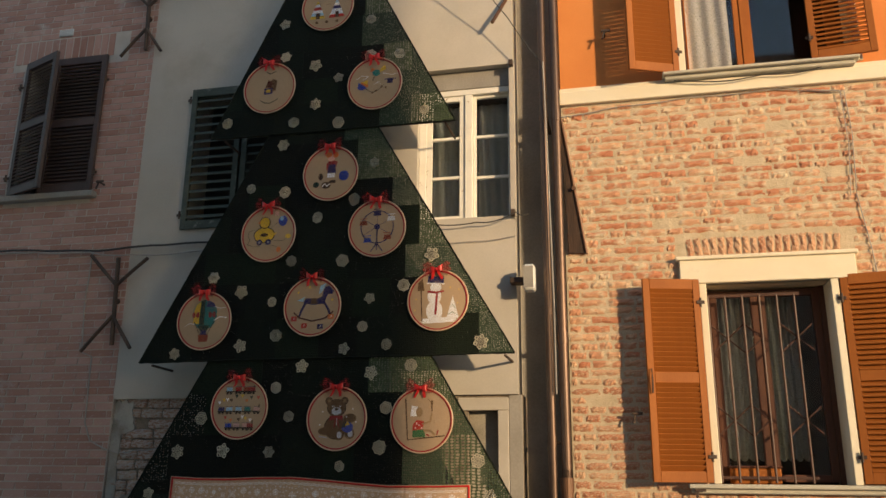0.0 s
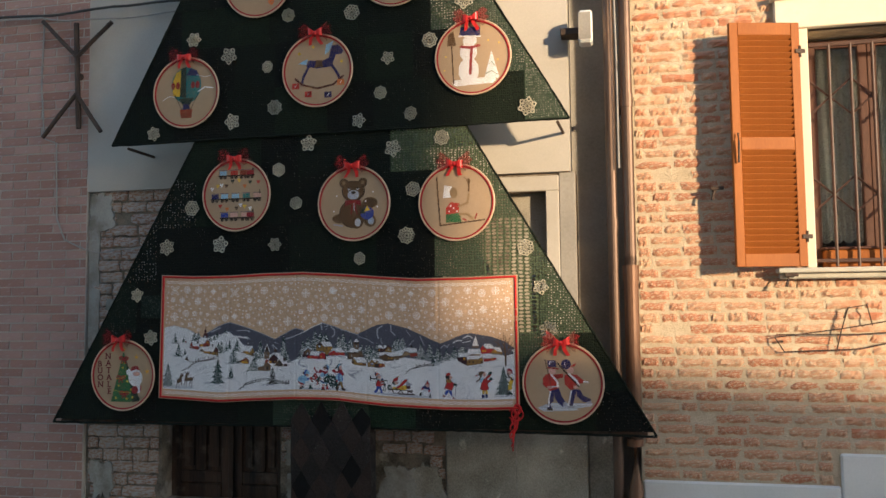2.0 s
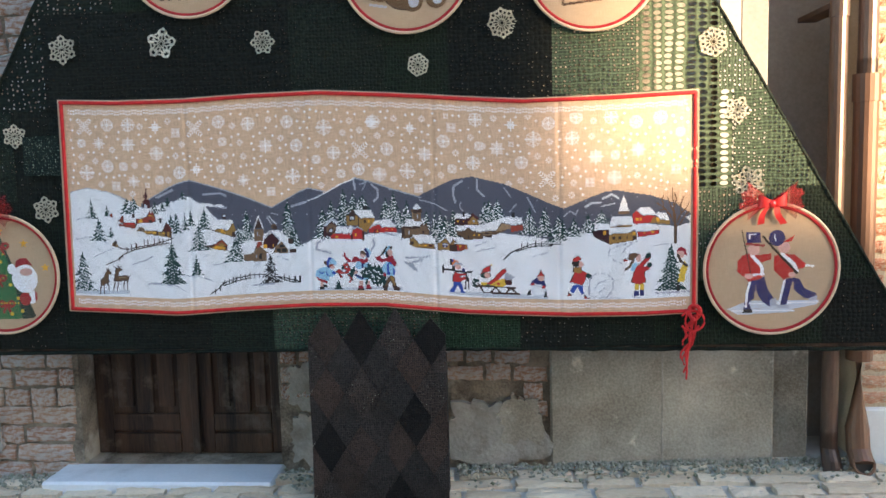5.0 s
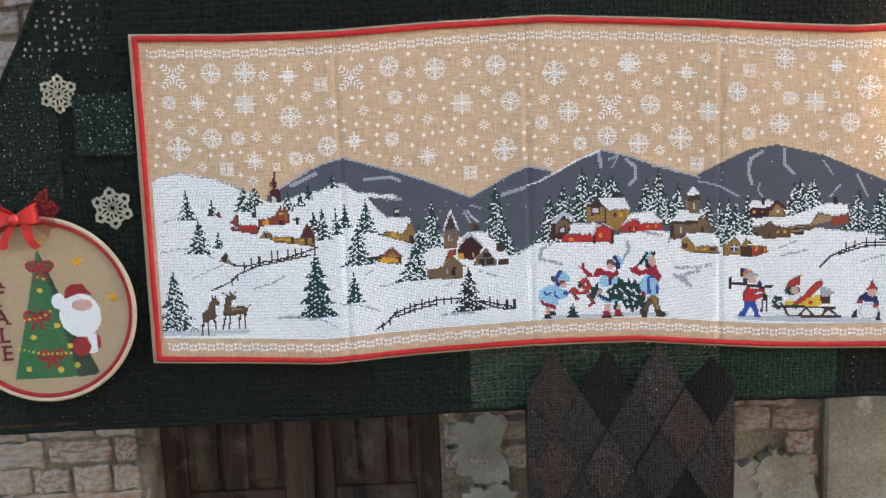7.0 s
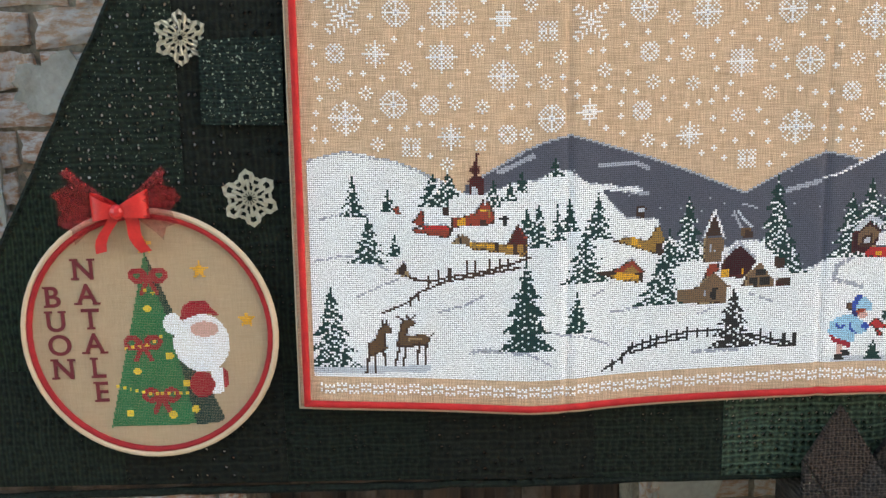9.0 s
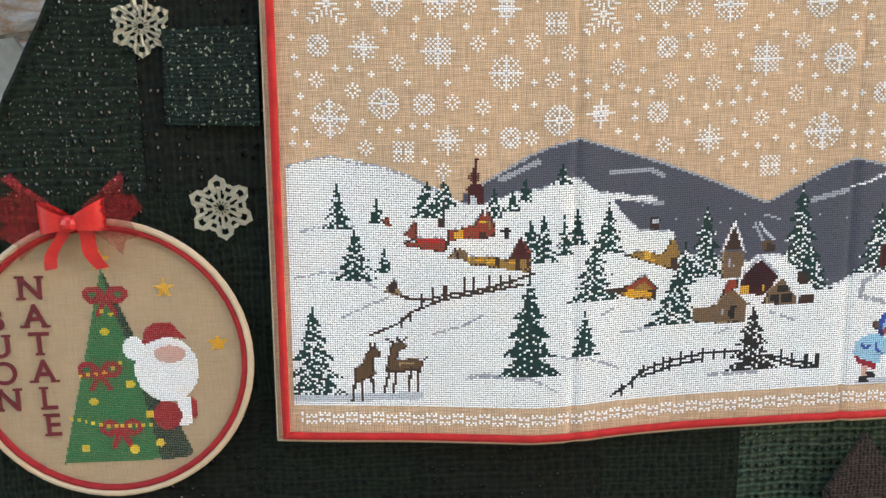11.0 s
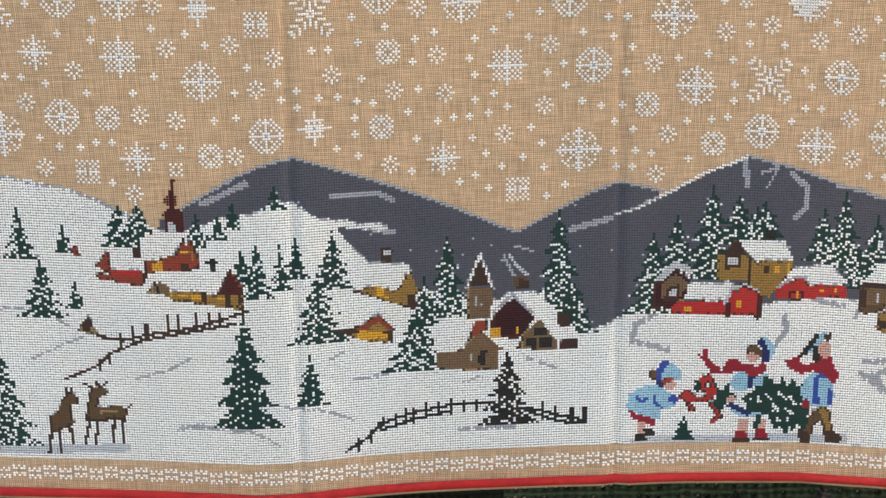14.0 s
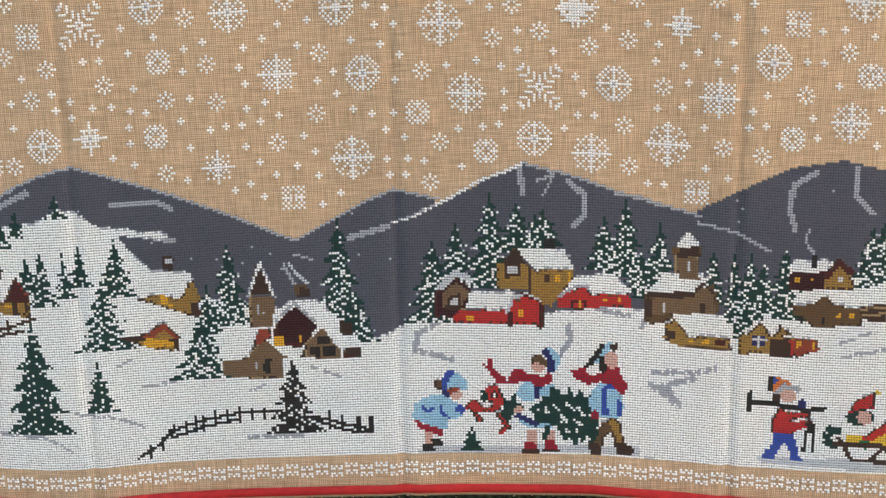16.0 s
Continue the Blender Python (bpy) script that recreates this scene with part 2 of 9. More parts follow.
def crochet(name, c1, c2, pitch=0.016, holes=0.0, glitter=0.0, rows=0.5, uneven=0.42):
    """Crocheted wool: rows of stitches, shade put into the colour of the gaps and grooves between them; holes opens the
    gaps, glitter adds a metallic yarn.
    """
    m, n, l, p = nodes_of(name)
    tc = n.new("ShaderNodeTexCoord")
    oi = n.new("ShaderNodeObjectInfo")
    wob = n.new("ShaderNodeTexNoise")
    wob.inputs["Scale"].default_value = 9
    l.new(tc.outputs["Object"], wob.inputs["Vector"])
    va = n.new("ShaderNodeVectorMath")
    va.operation = "MULTIPLY_ADD"
    va.inputs[1].default_value = (0.02, 0.02, 0.02)
    l.new(wob.outputs["Color"], va.inputs[0])
    l.new(tc.outputs["Object"], va.inputs[2])
    flat = n.new("ShaderNodeMapping")
    flat.inputs["Scale"].default_value = (1 / pitch, 0.0, rows / pitch * 2)
    l.new(va.outputs[0], flat.inputs["Vector"])
    vo = n.new("ShaderNodeTexVoronoi")
    vo.inputs["Scale"].default_value, vo.inputs["Randomness"].default_value = 1.0, uneven
    l.new(flat.outputs[0], vo.inputs["Vector"])
    fine = n.new("ShaderNodeTexNoise")
    fine.inputs["Scale"].default_value, fine.inputs["Detail"].default_value = 240, 3
    l.new(tc.outputs["Object"], fine.inputs["Vector"])
    mix = n.new("ShaderNodeMix")
    mix.data_type = "RGBA"
    mix.inputs["A"].default_value, mix.inputs["B"].default_value = (*c1, 1), (*c2, 1)
    l.new(oi.outputs["Random"], mix.inputs["Factor"])
    yarn = n.new("ShaderNodeHueSaturation")
    l.new(mix.outputs["Result"], yarn.inputs["Color"])
    fr = n.new("ShaderNodeMapRange")
    fr.inputs["From Min"].default_value, fr.inputs["From Max"].default_value = 0.3, 0.7
    fr.inputs["To Min"].default_value, fr.inputs["To Max"].default_value = 0.72, 1.28
    l.new(fine.outputs["Fac"], fr.inputs["Value"])
    # self-shadow of the gaps, put into the yarn's colour
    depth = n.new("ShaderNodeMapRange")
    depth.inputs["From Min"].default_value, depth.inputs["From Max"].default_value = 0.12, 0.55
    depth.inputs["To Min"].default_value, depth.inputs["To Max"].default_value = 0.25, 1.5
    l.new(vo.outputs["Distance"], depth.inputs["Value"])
    bands = []
    for axis in "XZ":
        wv = n.new("ShaderNodeTexWave")
        wv.bands_direction = axis
        wv.inputs["Scale"].default_value = 0.314 / (pitch * 0.62)
        wv.inputs["Distortion"].default_value, wv.inputs["Detail"].default_value = 1.5, 1
        l.new(va.outputs[0], wv.inputs["Vector"])
        bands.append(wv.outputs["Fac"])
    way = n.new("ShaderNodeMath")
    way.operation = "GREATER_THAN"
    way.inputs[1].default_value = 0.7
    l.new(oi.outputs["Random"], way.inputs[0])
    rowmix = n.new("ShaderNodeMix")
    l.new(way.outputs[0], rowmix.inputs["Factor"])
    l.new(bands[1], rowmix.inputs["A"])
    l.new(bands[0], rowmix.inputs["B"])
    # the ribs' grooves are shaded in the colour as well
    groove_shade = n.new("ShaderNodeMapRange")
    groove_shade.inputs["To Min"].default_value, groove_shade.inputs["To Max"].default_value = 0.55, 1.25
    l.new(rowmix.outputs["Result"], groove_shade.inputs["Value"])
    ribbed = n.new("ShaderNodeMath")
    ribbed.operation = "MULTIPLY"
    l.new(groove_shade.outputs[0], ribbed.inputs[0])
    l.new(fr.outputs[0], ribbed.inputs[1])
    yarn_shade = n.new("ShaderNodeMath")
    yarn_shade.operation = "MULTIPLY"
    l.new(depth.outputs[0], yarn_shade.inputs[0])
    l.new(ribbed.outputs[0], yarn_shade.inputs[1])
    l.new(yarn_shade.outputs[0], yarn.inputs["Value"])
    out = yarn.outputs[0]
    if glitter:
        sp = n.new("ShaderNodeTexNoise")
        sp.inputs["Scale"].default_value, sp.inputs["Detail"].default_value = 170, 4
        l.new(tc.outputs["Object"], sp.inputs["Vector"])
        gr = n.new("ShaderNodeMapRange")
        gr.inputs["From Min"].default_value, gr.inputs["From Max"].default_value = 0.70 - 0.1 * glitter, 0.75 - 0.1 * glitter
        l.new(sp.outputs["Fac"], gr.inputs["Value"])
        gm = n.new("ShaderNodeMix")
        gm.data_type = "RGBA"
        gm.inputs["B"].default_value = (0.30, 0.33, 0.25, 1)
        l.new(gr.outputs[0], gm.inputs["Factor"])
        l.new(out, gm.inputs["A"])
        out = gm.outputs["Result"]
    l.new(out, p.inputs["Base Color"])
    p.inputs["Roughness"].default_value = 0.85
    p.inputs["Specular IOR Level"].default_value = 0.2
    bp = n.new("ShaderNodeBump")
    bp.inputs["Strength"].default_value, bp.inputs["Distance"].default_value = 0.9, 0.006
    bp.invert = True
    hs = n.new("ShaderNodeMath")
    hs.operation = "MULTIPLY_ADD"
    hs.inputs[1].default_value = -0.3
    l.new(fine.outputs["Fac"], hs.inputs[0])
    l.new(vo.outputs["Distance"], hs.inputs[2])
    l.new(hs.outputs[0], bp.inputs["Height"])
    l.new(bp.outputs[0], p.inputs["Normal"])
    if holes:
        inv = n.new("ShaderNodeMath")
        inv.operation = "LESS_THAN"
        inv.inputs[1].default_value = holes
        l.new(vo.outputs["Distance"], inv.inputs[0])
        tr, ms = n.new("ShaderNodeBsdfTransparent"), n.new("ShaderNodeMixShader")
        l.new(inv.outputs[0], ms.inputs[0])
        l.new(p.outputs[0], ms.inputs[1])
        l.new(tr.outputs[0], ms.inputs[2])
        l.new(ms.outputs[0], n["Material Output"].inputs["Surface"])
    return m


def sheer(name, c, through_it=0.5):
    """Tulle or net curtain: cloth that lets part of the light pass."""
    m, n, l, p = nodes_of(name)
    p.inputs["Base Color"].default_value = (*c, 1)
    p.inputs["Roughness"].default_value = 0.8
    tc, nz = n.new("ShaderNodeTexCoord"), n.new("ShaderNodeTexNoise")
    nz.inputs["Scale"].default_value = 90
    l.new(tc.outputs["Object"], nz.inputs["Vector"])
    mr = n.new("ShaderNodeMapRange")
    mr.inputs["To Min"].default_value, mr.inputs["To Max"].default_value = through_it - 0.25, through_it + 0.25
    l.new(nz.outputs["Fac"], mr.inputs["Value"])
    tr, ms = n.new("ShaderNodeBsdfTransparent"), n.new("ShaderNodeMixShader")
    l.new(mr.outputs[0], ms.inputs[0])
    l.new(p.outputs[0], ms.inputs[1])
    l.new(tr.outputs[0], ms.inputs[2])
    l.new(ms.outputs[0], n["Material Output"].inputs["Surface"])
    return m


def glass(name):
    m, n, l, p = nodes_of(name)
    p.inputs["Base Color"].default_value = (0.9, 0.95, 0.95, 1)
    p.inputs["Roughness"].default_value = 0.03
    p.inputs["Transmission Weight"].default_value = 1.0
    p.inputs["IOR"].default_value = 1.45
    return m


BRICK_NEW = surface("brick_smooth", (0.29, 0.14, 0.11), (0.50, 0.325, 0.275), 0.85, 7, 90, 0.5, 0.005, piece=0.7, stain=(0.50, 0.45, 0.42), stain_scale=4, stain_at=(0.58, 0.74))
BRICK_OLD = surface("brick_worn", (0.45, 0.155, 0.078), (0.63, 0.40, 0.25), 0.9, 8, 60, 0.7, 0.009, piece=0.7, stain=(0.60, 0.50, 0.36), stain_scale=8, stain_at=(0.48, 0.64))
BRICK_DARK = surface("brick_sooty", (0.38, 0.16, 0.085), (0.68, 0.50, 0.36), 0.92, 5, 40, 1.0, 0.022, piece=0.55, stain=(0.66, 0.60, 0.57), stain_scale=5, stain_at=(0.43, 0.57))
MORTAR_NEW = surface("mortar_grey", (0.44, 0.39, 0.345), (0.55, 0.50, 0.45), 0.95, 6, 150, 0.5, 0.004)
MORTAR_OLD = surface("mortar_lime", (0.47, 0.38, 0.26), (0.61, 0.51, 0.375), 0.95, 8, 90, 0.9, 0.015, stain=(0.44, 0.30, 0.20), stain_scale=5, stain_at=(0.6, 0.8))
MORTAR_DARK = surface("mortar_sooty", (0.07, 0.054, 0.040), (0.36, 0.30, 0.23), 0.95, 7, 80, 1.0, 0.02, stain=(0.45, 0.40, 0.33), stain_scale=3, stain_at=(0.56, 0.66))
PLASTER = surface("plaster_cream", (0.42, 0.39, 0.345), (0.51, 0.475, 0.425), 0.9, 1.4, 90, 0.15, 0.004, stain=(0.38, 0.335, 0.275), stain_scale=1.1, stain_at=(0.52, 0.8))
RENDER_GREY = surface("render_grey", (0.22, 0.205, 0.185), (0.35, 0.33, 0.30), 0.92, 2, 60, 0.3, 0.006)
CONCRETE = surface("concrete_weathered", (0.15, 0.13, 0.10), (0.48, 0.445, 0.375), 0.9, 2.2, 90, 0.6, 0.010, stain=(0.66, 0.60, 0.50), stain_scale=6, stain_at=(0.62, 0.70))
PATCH = surface("plaster_patch", (0.26, 0.24, 0.21), (0.43, 0.405, 0.365), 0.92, 6, 60, 0.8, 0.015, stain=(0.22, 0.195, 0.16), stain_scale=5, stain_at=(0.5, 0.66))
PLINTH = surface("plinth_paint", (0.66, 0.66, 0.64), (0.76, 0.76, 0.74), 0.7, 2.5, 80, 0.2, 0.003, stain=(0.42, 0.41, 0.38), stain_scale=2, stain_at=(0.62, 0.8))
ORANGE = surface("stucco_orange", (0.62, 0.21, 0.055), (0.72, 0.27, 0.075), 0.9, 1.5, 110, 0.2, 0.003)
CREAM = surface("paint_cream", (0.74, 0.66, 0.50), (0.80, 0.73, 0.58), 0.7, 3, 120, 0.1, 0.002, stain=(0.55, 0.48, 0.36), stain_scale=3, stain_at=(0.62, 0.85))
STONE = surface("sill_stone", (0.42, 0.40, 0.33), (0.55, 0.52, 0.44), 0.8, 5, 120, 0.3, 0.004)
MARBLE = surface("marble_white", (0.62, 0.64, 0.68), (0.74, 0.76, 0.79), 0.45, 3, 60, 0.08, 0.002, stain=(0.45, 0.46, 0.48), stain_scale=2.5, stain_at=(0.55, 0.75))
SHUTTER_ORANGE = surface("shutter_ochre", (0.265, 0.082, 0.016), (0.36, 0.118, 0.023), 0.6, 4, 90, 0.15, 0.002, stretch=(1, 1, 0.2), spec=0.25)
SHUTTER_BROWN = surface("shutter_brown", (0.052, 0.032, 0.028), (0.085, 0.055, 0.048), 0.6, 4, 90, 0.15, 0.002, stretch=(1, 1, 0.2))
SHUTTER_GREEN = surface("shutter_grey_green", (0.035, 0.05, 0.042), (0.10, 0.115, 0.095), 0.75, 5, 70, 0.5, 0.004, stain=(0.20, 0.20, 0.18), stain_scale=9, stain_at=(0.58, 0.7), stretch=(0.3, 1, 1))
OLD_WOOD = surface("wood_old", (0.004, 0.002, 0.001), (0.100, 0.052, 0.031), 0.75, 12, 140, 0.8, 0.006, stretch=(1, 1, 0.07), stain=(0.11, 0.08, 0.06), stain_scale=6, stain_at=(0.56, 0.68))
WINDOW_WOOD = surface("wood_window", (0.065, 0.022, 0.011), (0.11, 0.038, 0.018), 0.5, 5, 80, 0.2, 0.002, stretch=(1, 1, 0.15))
WHITE_WOOD = surface("paint_white_flaking", (0.70, 0.68, 0.62), (0.80, 0.78, 0.72), 0.6, 5, 90, 0.3, 0.003, stain=(0.36, 0.26, 0.17), stain_scale=14, stain_at=(0.62, 0.7))
IRON = surface("iron_rusty", (0.05, 0.035, 0.03), (0.11, 0.07, 0.05), 0.7, 8, 90, 0.5, 0.003, metal=0.4)
GRILLE = surface("iron_paint_brown", (0.055, 0.024, 0.017), (0.085, 0.04, 0.028), 0.5, 6, 90, 0.2, 0.002, spec=0.4)
COPPER = surface("copper_aged", (0.10, 0.068, 0.054), (0.18, 0.12, 0.092), 0.42, 3, 60, 0.12, 0.002, metal=0.65, stretch=(1, 1, 0.3))
COPPER_WARM = surface("copper_brown", (0.12, 0.06, 0.035), (0.19, 0.10, 0.058), 0.5, 3, 60, 0.12, 0.002, metal=0.35, stretch=(1, 1, 0.3))
CABLE = surface("cable_black", (0.03, 0.03, 0.03), (0.06, 0.055, 0.05), 0.6, 8, 60, 0.1, 0.001)
CABLE_GREY = surface("cable_grey", (0.30, 0.28, 0.26), (0.40, 0.38, 0.35), 0.6, 8, 60, 0.1, 0.001)
PLASTIC = surface("plastic_white", (0.62, 0.63, 0.63), (0.70, 0.71, 0.70), 0.5, 8, 60, 0.05, 0.001)
PAVER = surface("paving_stone", (0.46, 0.36, 0.24), (0.78, 0.66, 0.50), 0.85, 6, 60, 0.5, 0.008, piece=0.6, stain=(0.34, 0.31, 0.26), stain_scale=5, stain_at=(0.52, 0.75))
GROUND = surface("paving_joint", (0.44, 0.42, 0.38), (0.58, 0.56, 0.52), 0.95, 3, 60, 0.6, 0.01, stain=(0.16, 0.16, 0.12), stain_scale=3, stain_at=(0.52, 0.7))
GRIT = surface("grit_mossy", (0.10, 0.11, 0.06), (0.46, 0.43, 0.37), 0.95, 12, 120, 0.5, 0.004, piece=0.7)
GLASS = glass("window_glass")
# near-black painted where rooms and a pipe mouth would only be shaded
SHADE_DARK = surface("shade_dark", (0.03, 0.028, 0.026), (0.05, 0.047, 0.044), 0.9, 2, 20, 0)
CURTAIN = sheer("net_curtain", (0.62, 0.61, 0.60), 0.55)
TULLE = sheer("tulle_red", (0.36, 0.008, 0.012), 0.52)
RIBBON = surface("ribbon_red", (0.50, 0.012, 0.014), (0.68, 0.03, 0.025), 0.35, 30, 200, 0.2, 0.002)
RED_WOOL = surface("felt_red", (0.40, 0.010, 0.012), (0.58, 0.022, 0.02), 0.9, 40, 400, 0.7, 0.003)
BAND_RED = surface("felt_dark_red", (0.26, 0.008, 0.012), (0.40, 0.015, 0.018), 0.9, 40, 400, 0.7, 0.003)
HOOP_WOOD = surface("hoop_beech", (0.52, 0.36, 0.23), (0.64, 0.47, 0.33), 0.5, 12, 120, 0.15, 0.002)
LINEN = weave("linen_runner", (0.29, 0.185, 0.11), (0.88, 0.615, 0.42), 0.0033, bump=0.9)
# near-black that paints shade into the gaps of the cross-stitch
GAP_SHADE = surface("gap_shade_grey", (0.035, 0.033, 0.036), (0.06, 0.056, 0.06), 0.95, 30, 300, 0.2, 0.001)
LINEN_HOOP = weave("linen_hoop", (0.36, 0.25, 0.155), (0.49, 0.355, 0.235), 0.0026)
LINEN_EDGE = weave("linen_edge", (0.42, 0.32, 0.22), (0.58, 0.45, 0.33))
COTTON_LACE = surface("cotton_cream", (0.66, 0.60, 0.47), (0.78, 0.73, 0.60), 0.85, 60, 500, 0.6, 0.002)
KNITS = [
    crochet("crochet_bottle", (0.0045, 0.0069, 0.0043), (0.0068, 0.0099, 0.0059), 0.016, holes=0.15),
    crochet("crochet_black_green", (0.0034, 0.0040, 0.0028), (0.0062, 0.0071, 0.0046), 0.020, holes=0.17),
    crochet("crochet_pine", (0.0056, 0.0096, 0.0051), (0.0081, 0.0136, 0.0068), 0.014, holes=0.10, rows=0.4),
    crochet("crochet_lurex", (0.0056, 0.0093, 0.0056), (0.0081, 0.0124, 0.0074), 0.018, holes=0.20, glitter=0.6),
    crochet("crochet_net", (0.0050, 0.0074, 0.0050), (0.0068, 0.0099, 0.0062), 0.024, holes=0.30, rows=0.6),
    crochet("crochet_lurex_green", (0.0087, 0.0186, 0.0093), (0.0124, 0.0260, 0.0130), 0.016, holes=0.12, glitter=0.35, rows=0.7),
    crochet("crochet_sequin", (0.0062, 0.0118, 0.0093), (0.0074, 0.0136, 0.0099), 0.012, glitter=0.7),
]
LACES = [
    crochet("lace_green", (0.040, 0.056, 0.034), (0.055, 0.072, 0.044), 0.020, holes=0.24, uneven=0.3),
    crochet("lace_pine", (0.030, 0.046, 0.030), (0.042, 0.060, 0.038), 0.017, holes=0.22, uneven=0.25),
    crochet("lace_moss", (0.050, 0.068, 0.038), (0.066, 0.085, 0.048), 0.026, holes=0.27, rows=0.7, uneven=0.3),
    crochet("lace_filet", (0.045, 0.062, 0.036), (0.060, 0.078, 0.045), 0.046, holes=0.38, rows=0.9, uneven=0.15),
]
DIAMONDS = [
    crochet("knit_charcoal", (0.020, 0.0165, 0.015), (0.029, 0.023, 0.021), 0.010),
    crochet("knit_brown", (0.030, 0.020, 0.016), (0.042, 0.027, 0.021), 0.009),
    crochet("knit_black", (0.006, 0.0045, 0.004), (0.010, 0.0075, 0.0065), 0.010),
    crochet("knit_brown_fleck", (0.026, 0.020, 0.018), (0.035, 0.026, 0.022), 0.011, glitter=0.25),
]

# ---- ground and walls ----
def ground_z(x):
    return -0.155 + 0.025 * max(-8.0, min(8.0, x))


WALL_Y = 0.37


def make_ground():
    xs = [-400, -60, -8, 8, 60, 400]
    ys = [-400, -60, -8, 1.0, 60, 400]
    verts = [(x, y, ground_z(x) - 0.004) for y in ys for x in xs]
    faces = [(j * 6 + i, j * 6 + i + 1, j * 6 + i + 7, j * 6 + i + 6) for j in range(5) for i in range(5)]
    return tagged(put("ground", mesh_of("ground", verts, faces, GROUND)), "sandy grey bedding of a paved street, dusty and uneven", "ground", kind="structure")


ground = make_ground()

# openings (x0, x1, z0, z1)
OPEN_CASEMENT = (0.79, 1.72, 4.11, 5.72)
OPEN_SHUT = (-1.72, -0.5, 4.2, 5.74)
OPEN_LOW = (1.30, 1.575, 1.2, 2.28)
OPEN_DOOR = (-1.60, -0.56, -0.135, 1.95)
OPEN_GRILLE = (3.44, 4.47, 1.66, 3.36)
OPEN_UPPER = (3.42, 4.92, 5.40, 7.2)
OPEN_BROWN = (-3.95, -2.90, 4.66, 6.30)

wall_plaster = tagged(part("wall_plaster", wall_mesh(-2.30, 1.765, WALL_Y, 0.75, 2.42, 9.0, [OPEN_CASEMENT, OPEN_SHUT]), PLASTER), "upper house wall in smooth cream-grey plaster, stained", "wall", kind="structure")
wall_low = tagged(part("wall_low", wall_mesh(-2.30, 1.80, 0.41, 0.75, -0.6, 2.42, [OPEN_LOW, OPEN_DOOR]), MORTAR_DARK), "old ground-floor wall of sooty mortar, brick and patches", "wall", kind="structure")
recess = tagged(part("wall_recess", box(1.75, 2.30, 0.74, 0.9, -0.6, 9.0, 0), RENDER_GREY), "dark grey rendered recess behind the drainpipes", "wall", kind="structure")
wall_left = tagged(part("wall_left", wall_mesh(-9.0, -2.30, WALL_Y, 0.8, -0.6, 9.0, [OPEN_BROWN]), MORTAR_NEW), "house wall of pale red pressed brick with grey mortar", "wall", kind="structure")
wall_right = tagged(part("wall_right", wall_mesh(2.23, 10.0, WALL_Y, 0.9, -0.6, 5.19, [OPEN_GRILLE]), MORTAR_OLD), "old house wall of worn red brick in pale lime mortar", "wall", kind="structure")
wall_orange = tagged(part("wall_orange", wall_mesh(2.23, 10.0, WALL_Y + 0.01, 0.9, 5.36, 9.0, [OPEN_UPPER]), ORANGE), "upper house wall of orange stucco", "wall", kind="structure")
band = box(2.22, 10.0, 0.325, 0.8, 5.19, 5.325, 0.006)
box(2.215, 10.0, 0.345, 0.8, 5.327, 5.37, 0.004, band)
tagged(part("trim", band, CREAM), "cream painted string course between brick and stucco", "trim", kind="structure")
plinth = box(2.235, 3.55, 0.345, 0.8, -0.5, 0.165, 0.012)
box(3.552, 10.0, 0.34, 0.8, -0.5, 0.385, 0.012, plinth)
tagged(part("baseboard", plinth, PLINTH), "white painted plinth along the brick wall, scuffed", "plinth", kind="structure")

# rooms behind the openings, most in near-black that stands in for lack of light
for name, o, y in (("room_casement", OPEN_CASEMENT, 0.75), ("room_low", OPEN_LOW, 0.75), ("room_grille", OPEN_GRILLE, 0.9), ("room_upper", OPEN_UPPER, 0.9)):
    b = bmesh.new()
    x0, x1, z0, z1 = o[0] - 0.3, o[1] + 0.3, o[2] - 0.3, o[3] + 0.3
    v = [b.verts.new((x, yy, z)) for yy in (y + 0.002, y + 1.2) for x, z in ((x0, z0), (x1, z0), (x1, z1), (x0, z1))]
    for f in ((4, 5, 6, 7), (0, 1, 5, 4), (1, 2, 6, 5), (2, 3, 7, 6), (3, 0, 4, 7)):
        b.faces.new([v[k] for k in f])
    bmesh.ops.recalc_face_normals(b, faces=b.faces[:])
    tagged(part(name, b, PLASTER if name == "room_low" else SHADE_DARK), "shallow box standing in for an unlit room behind a window", "room", kind="structure")

# sun blockers added unseen across the street, behind the camera: tall house, low wall beside it
house = thing("house", "unseen tall plastered house across the street, added to block the sun", "house")
body = box(-14.0, 11.55, -15.0, -9.0, -0.7, 10.0, 0.02)
part("wall", body, PLASTER, house)
part("roof", prism([(-14.0, 10.02), (11.55, 10.02), (11.0, 10.6), (-13.4, 10.6)], -15.4, -8.7), BRICK_DARK, house)
for k in range(6):
    x = -11 + k * 4.0
    for z in (1.0, 4.6, 8.2):
        w = part("window", box(x, x + 1.1, -9.03, -8.96, z, z + 1.7, 0.01), SHUTTER_BROWN, house)
        part("sill", box(x - 0.1, x + 1.2, -9.03, -8.9, z - 0.08, z - 0.002, 0.01), STONE, w)
low = thing("garden_wall", "unseen low plastered wall, its raked top set to shade the facade", "wall")
# heights chosen for where the wall's shadow edge falls on the facade
RAKE = ((11.56, 3.46), (12.3, 3.32), (13.6, 3.18), (15.2, 3.05), (40.0, 2.94))
part("body", prism([(11.56, -0.7), (40.0, -0.7), *RAKE[::-1]], -9.4, -9.0), PLASTER, low)
part("coping", prism([(x, z + 0.002) for x, z in RAKE] + [(x, z + 0.08) for x, z in RAKE[::-1]], -9.45, -8.95), STONE, low)


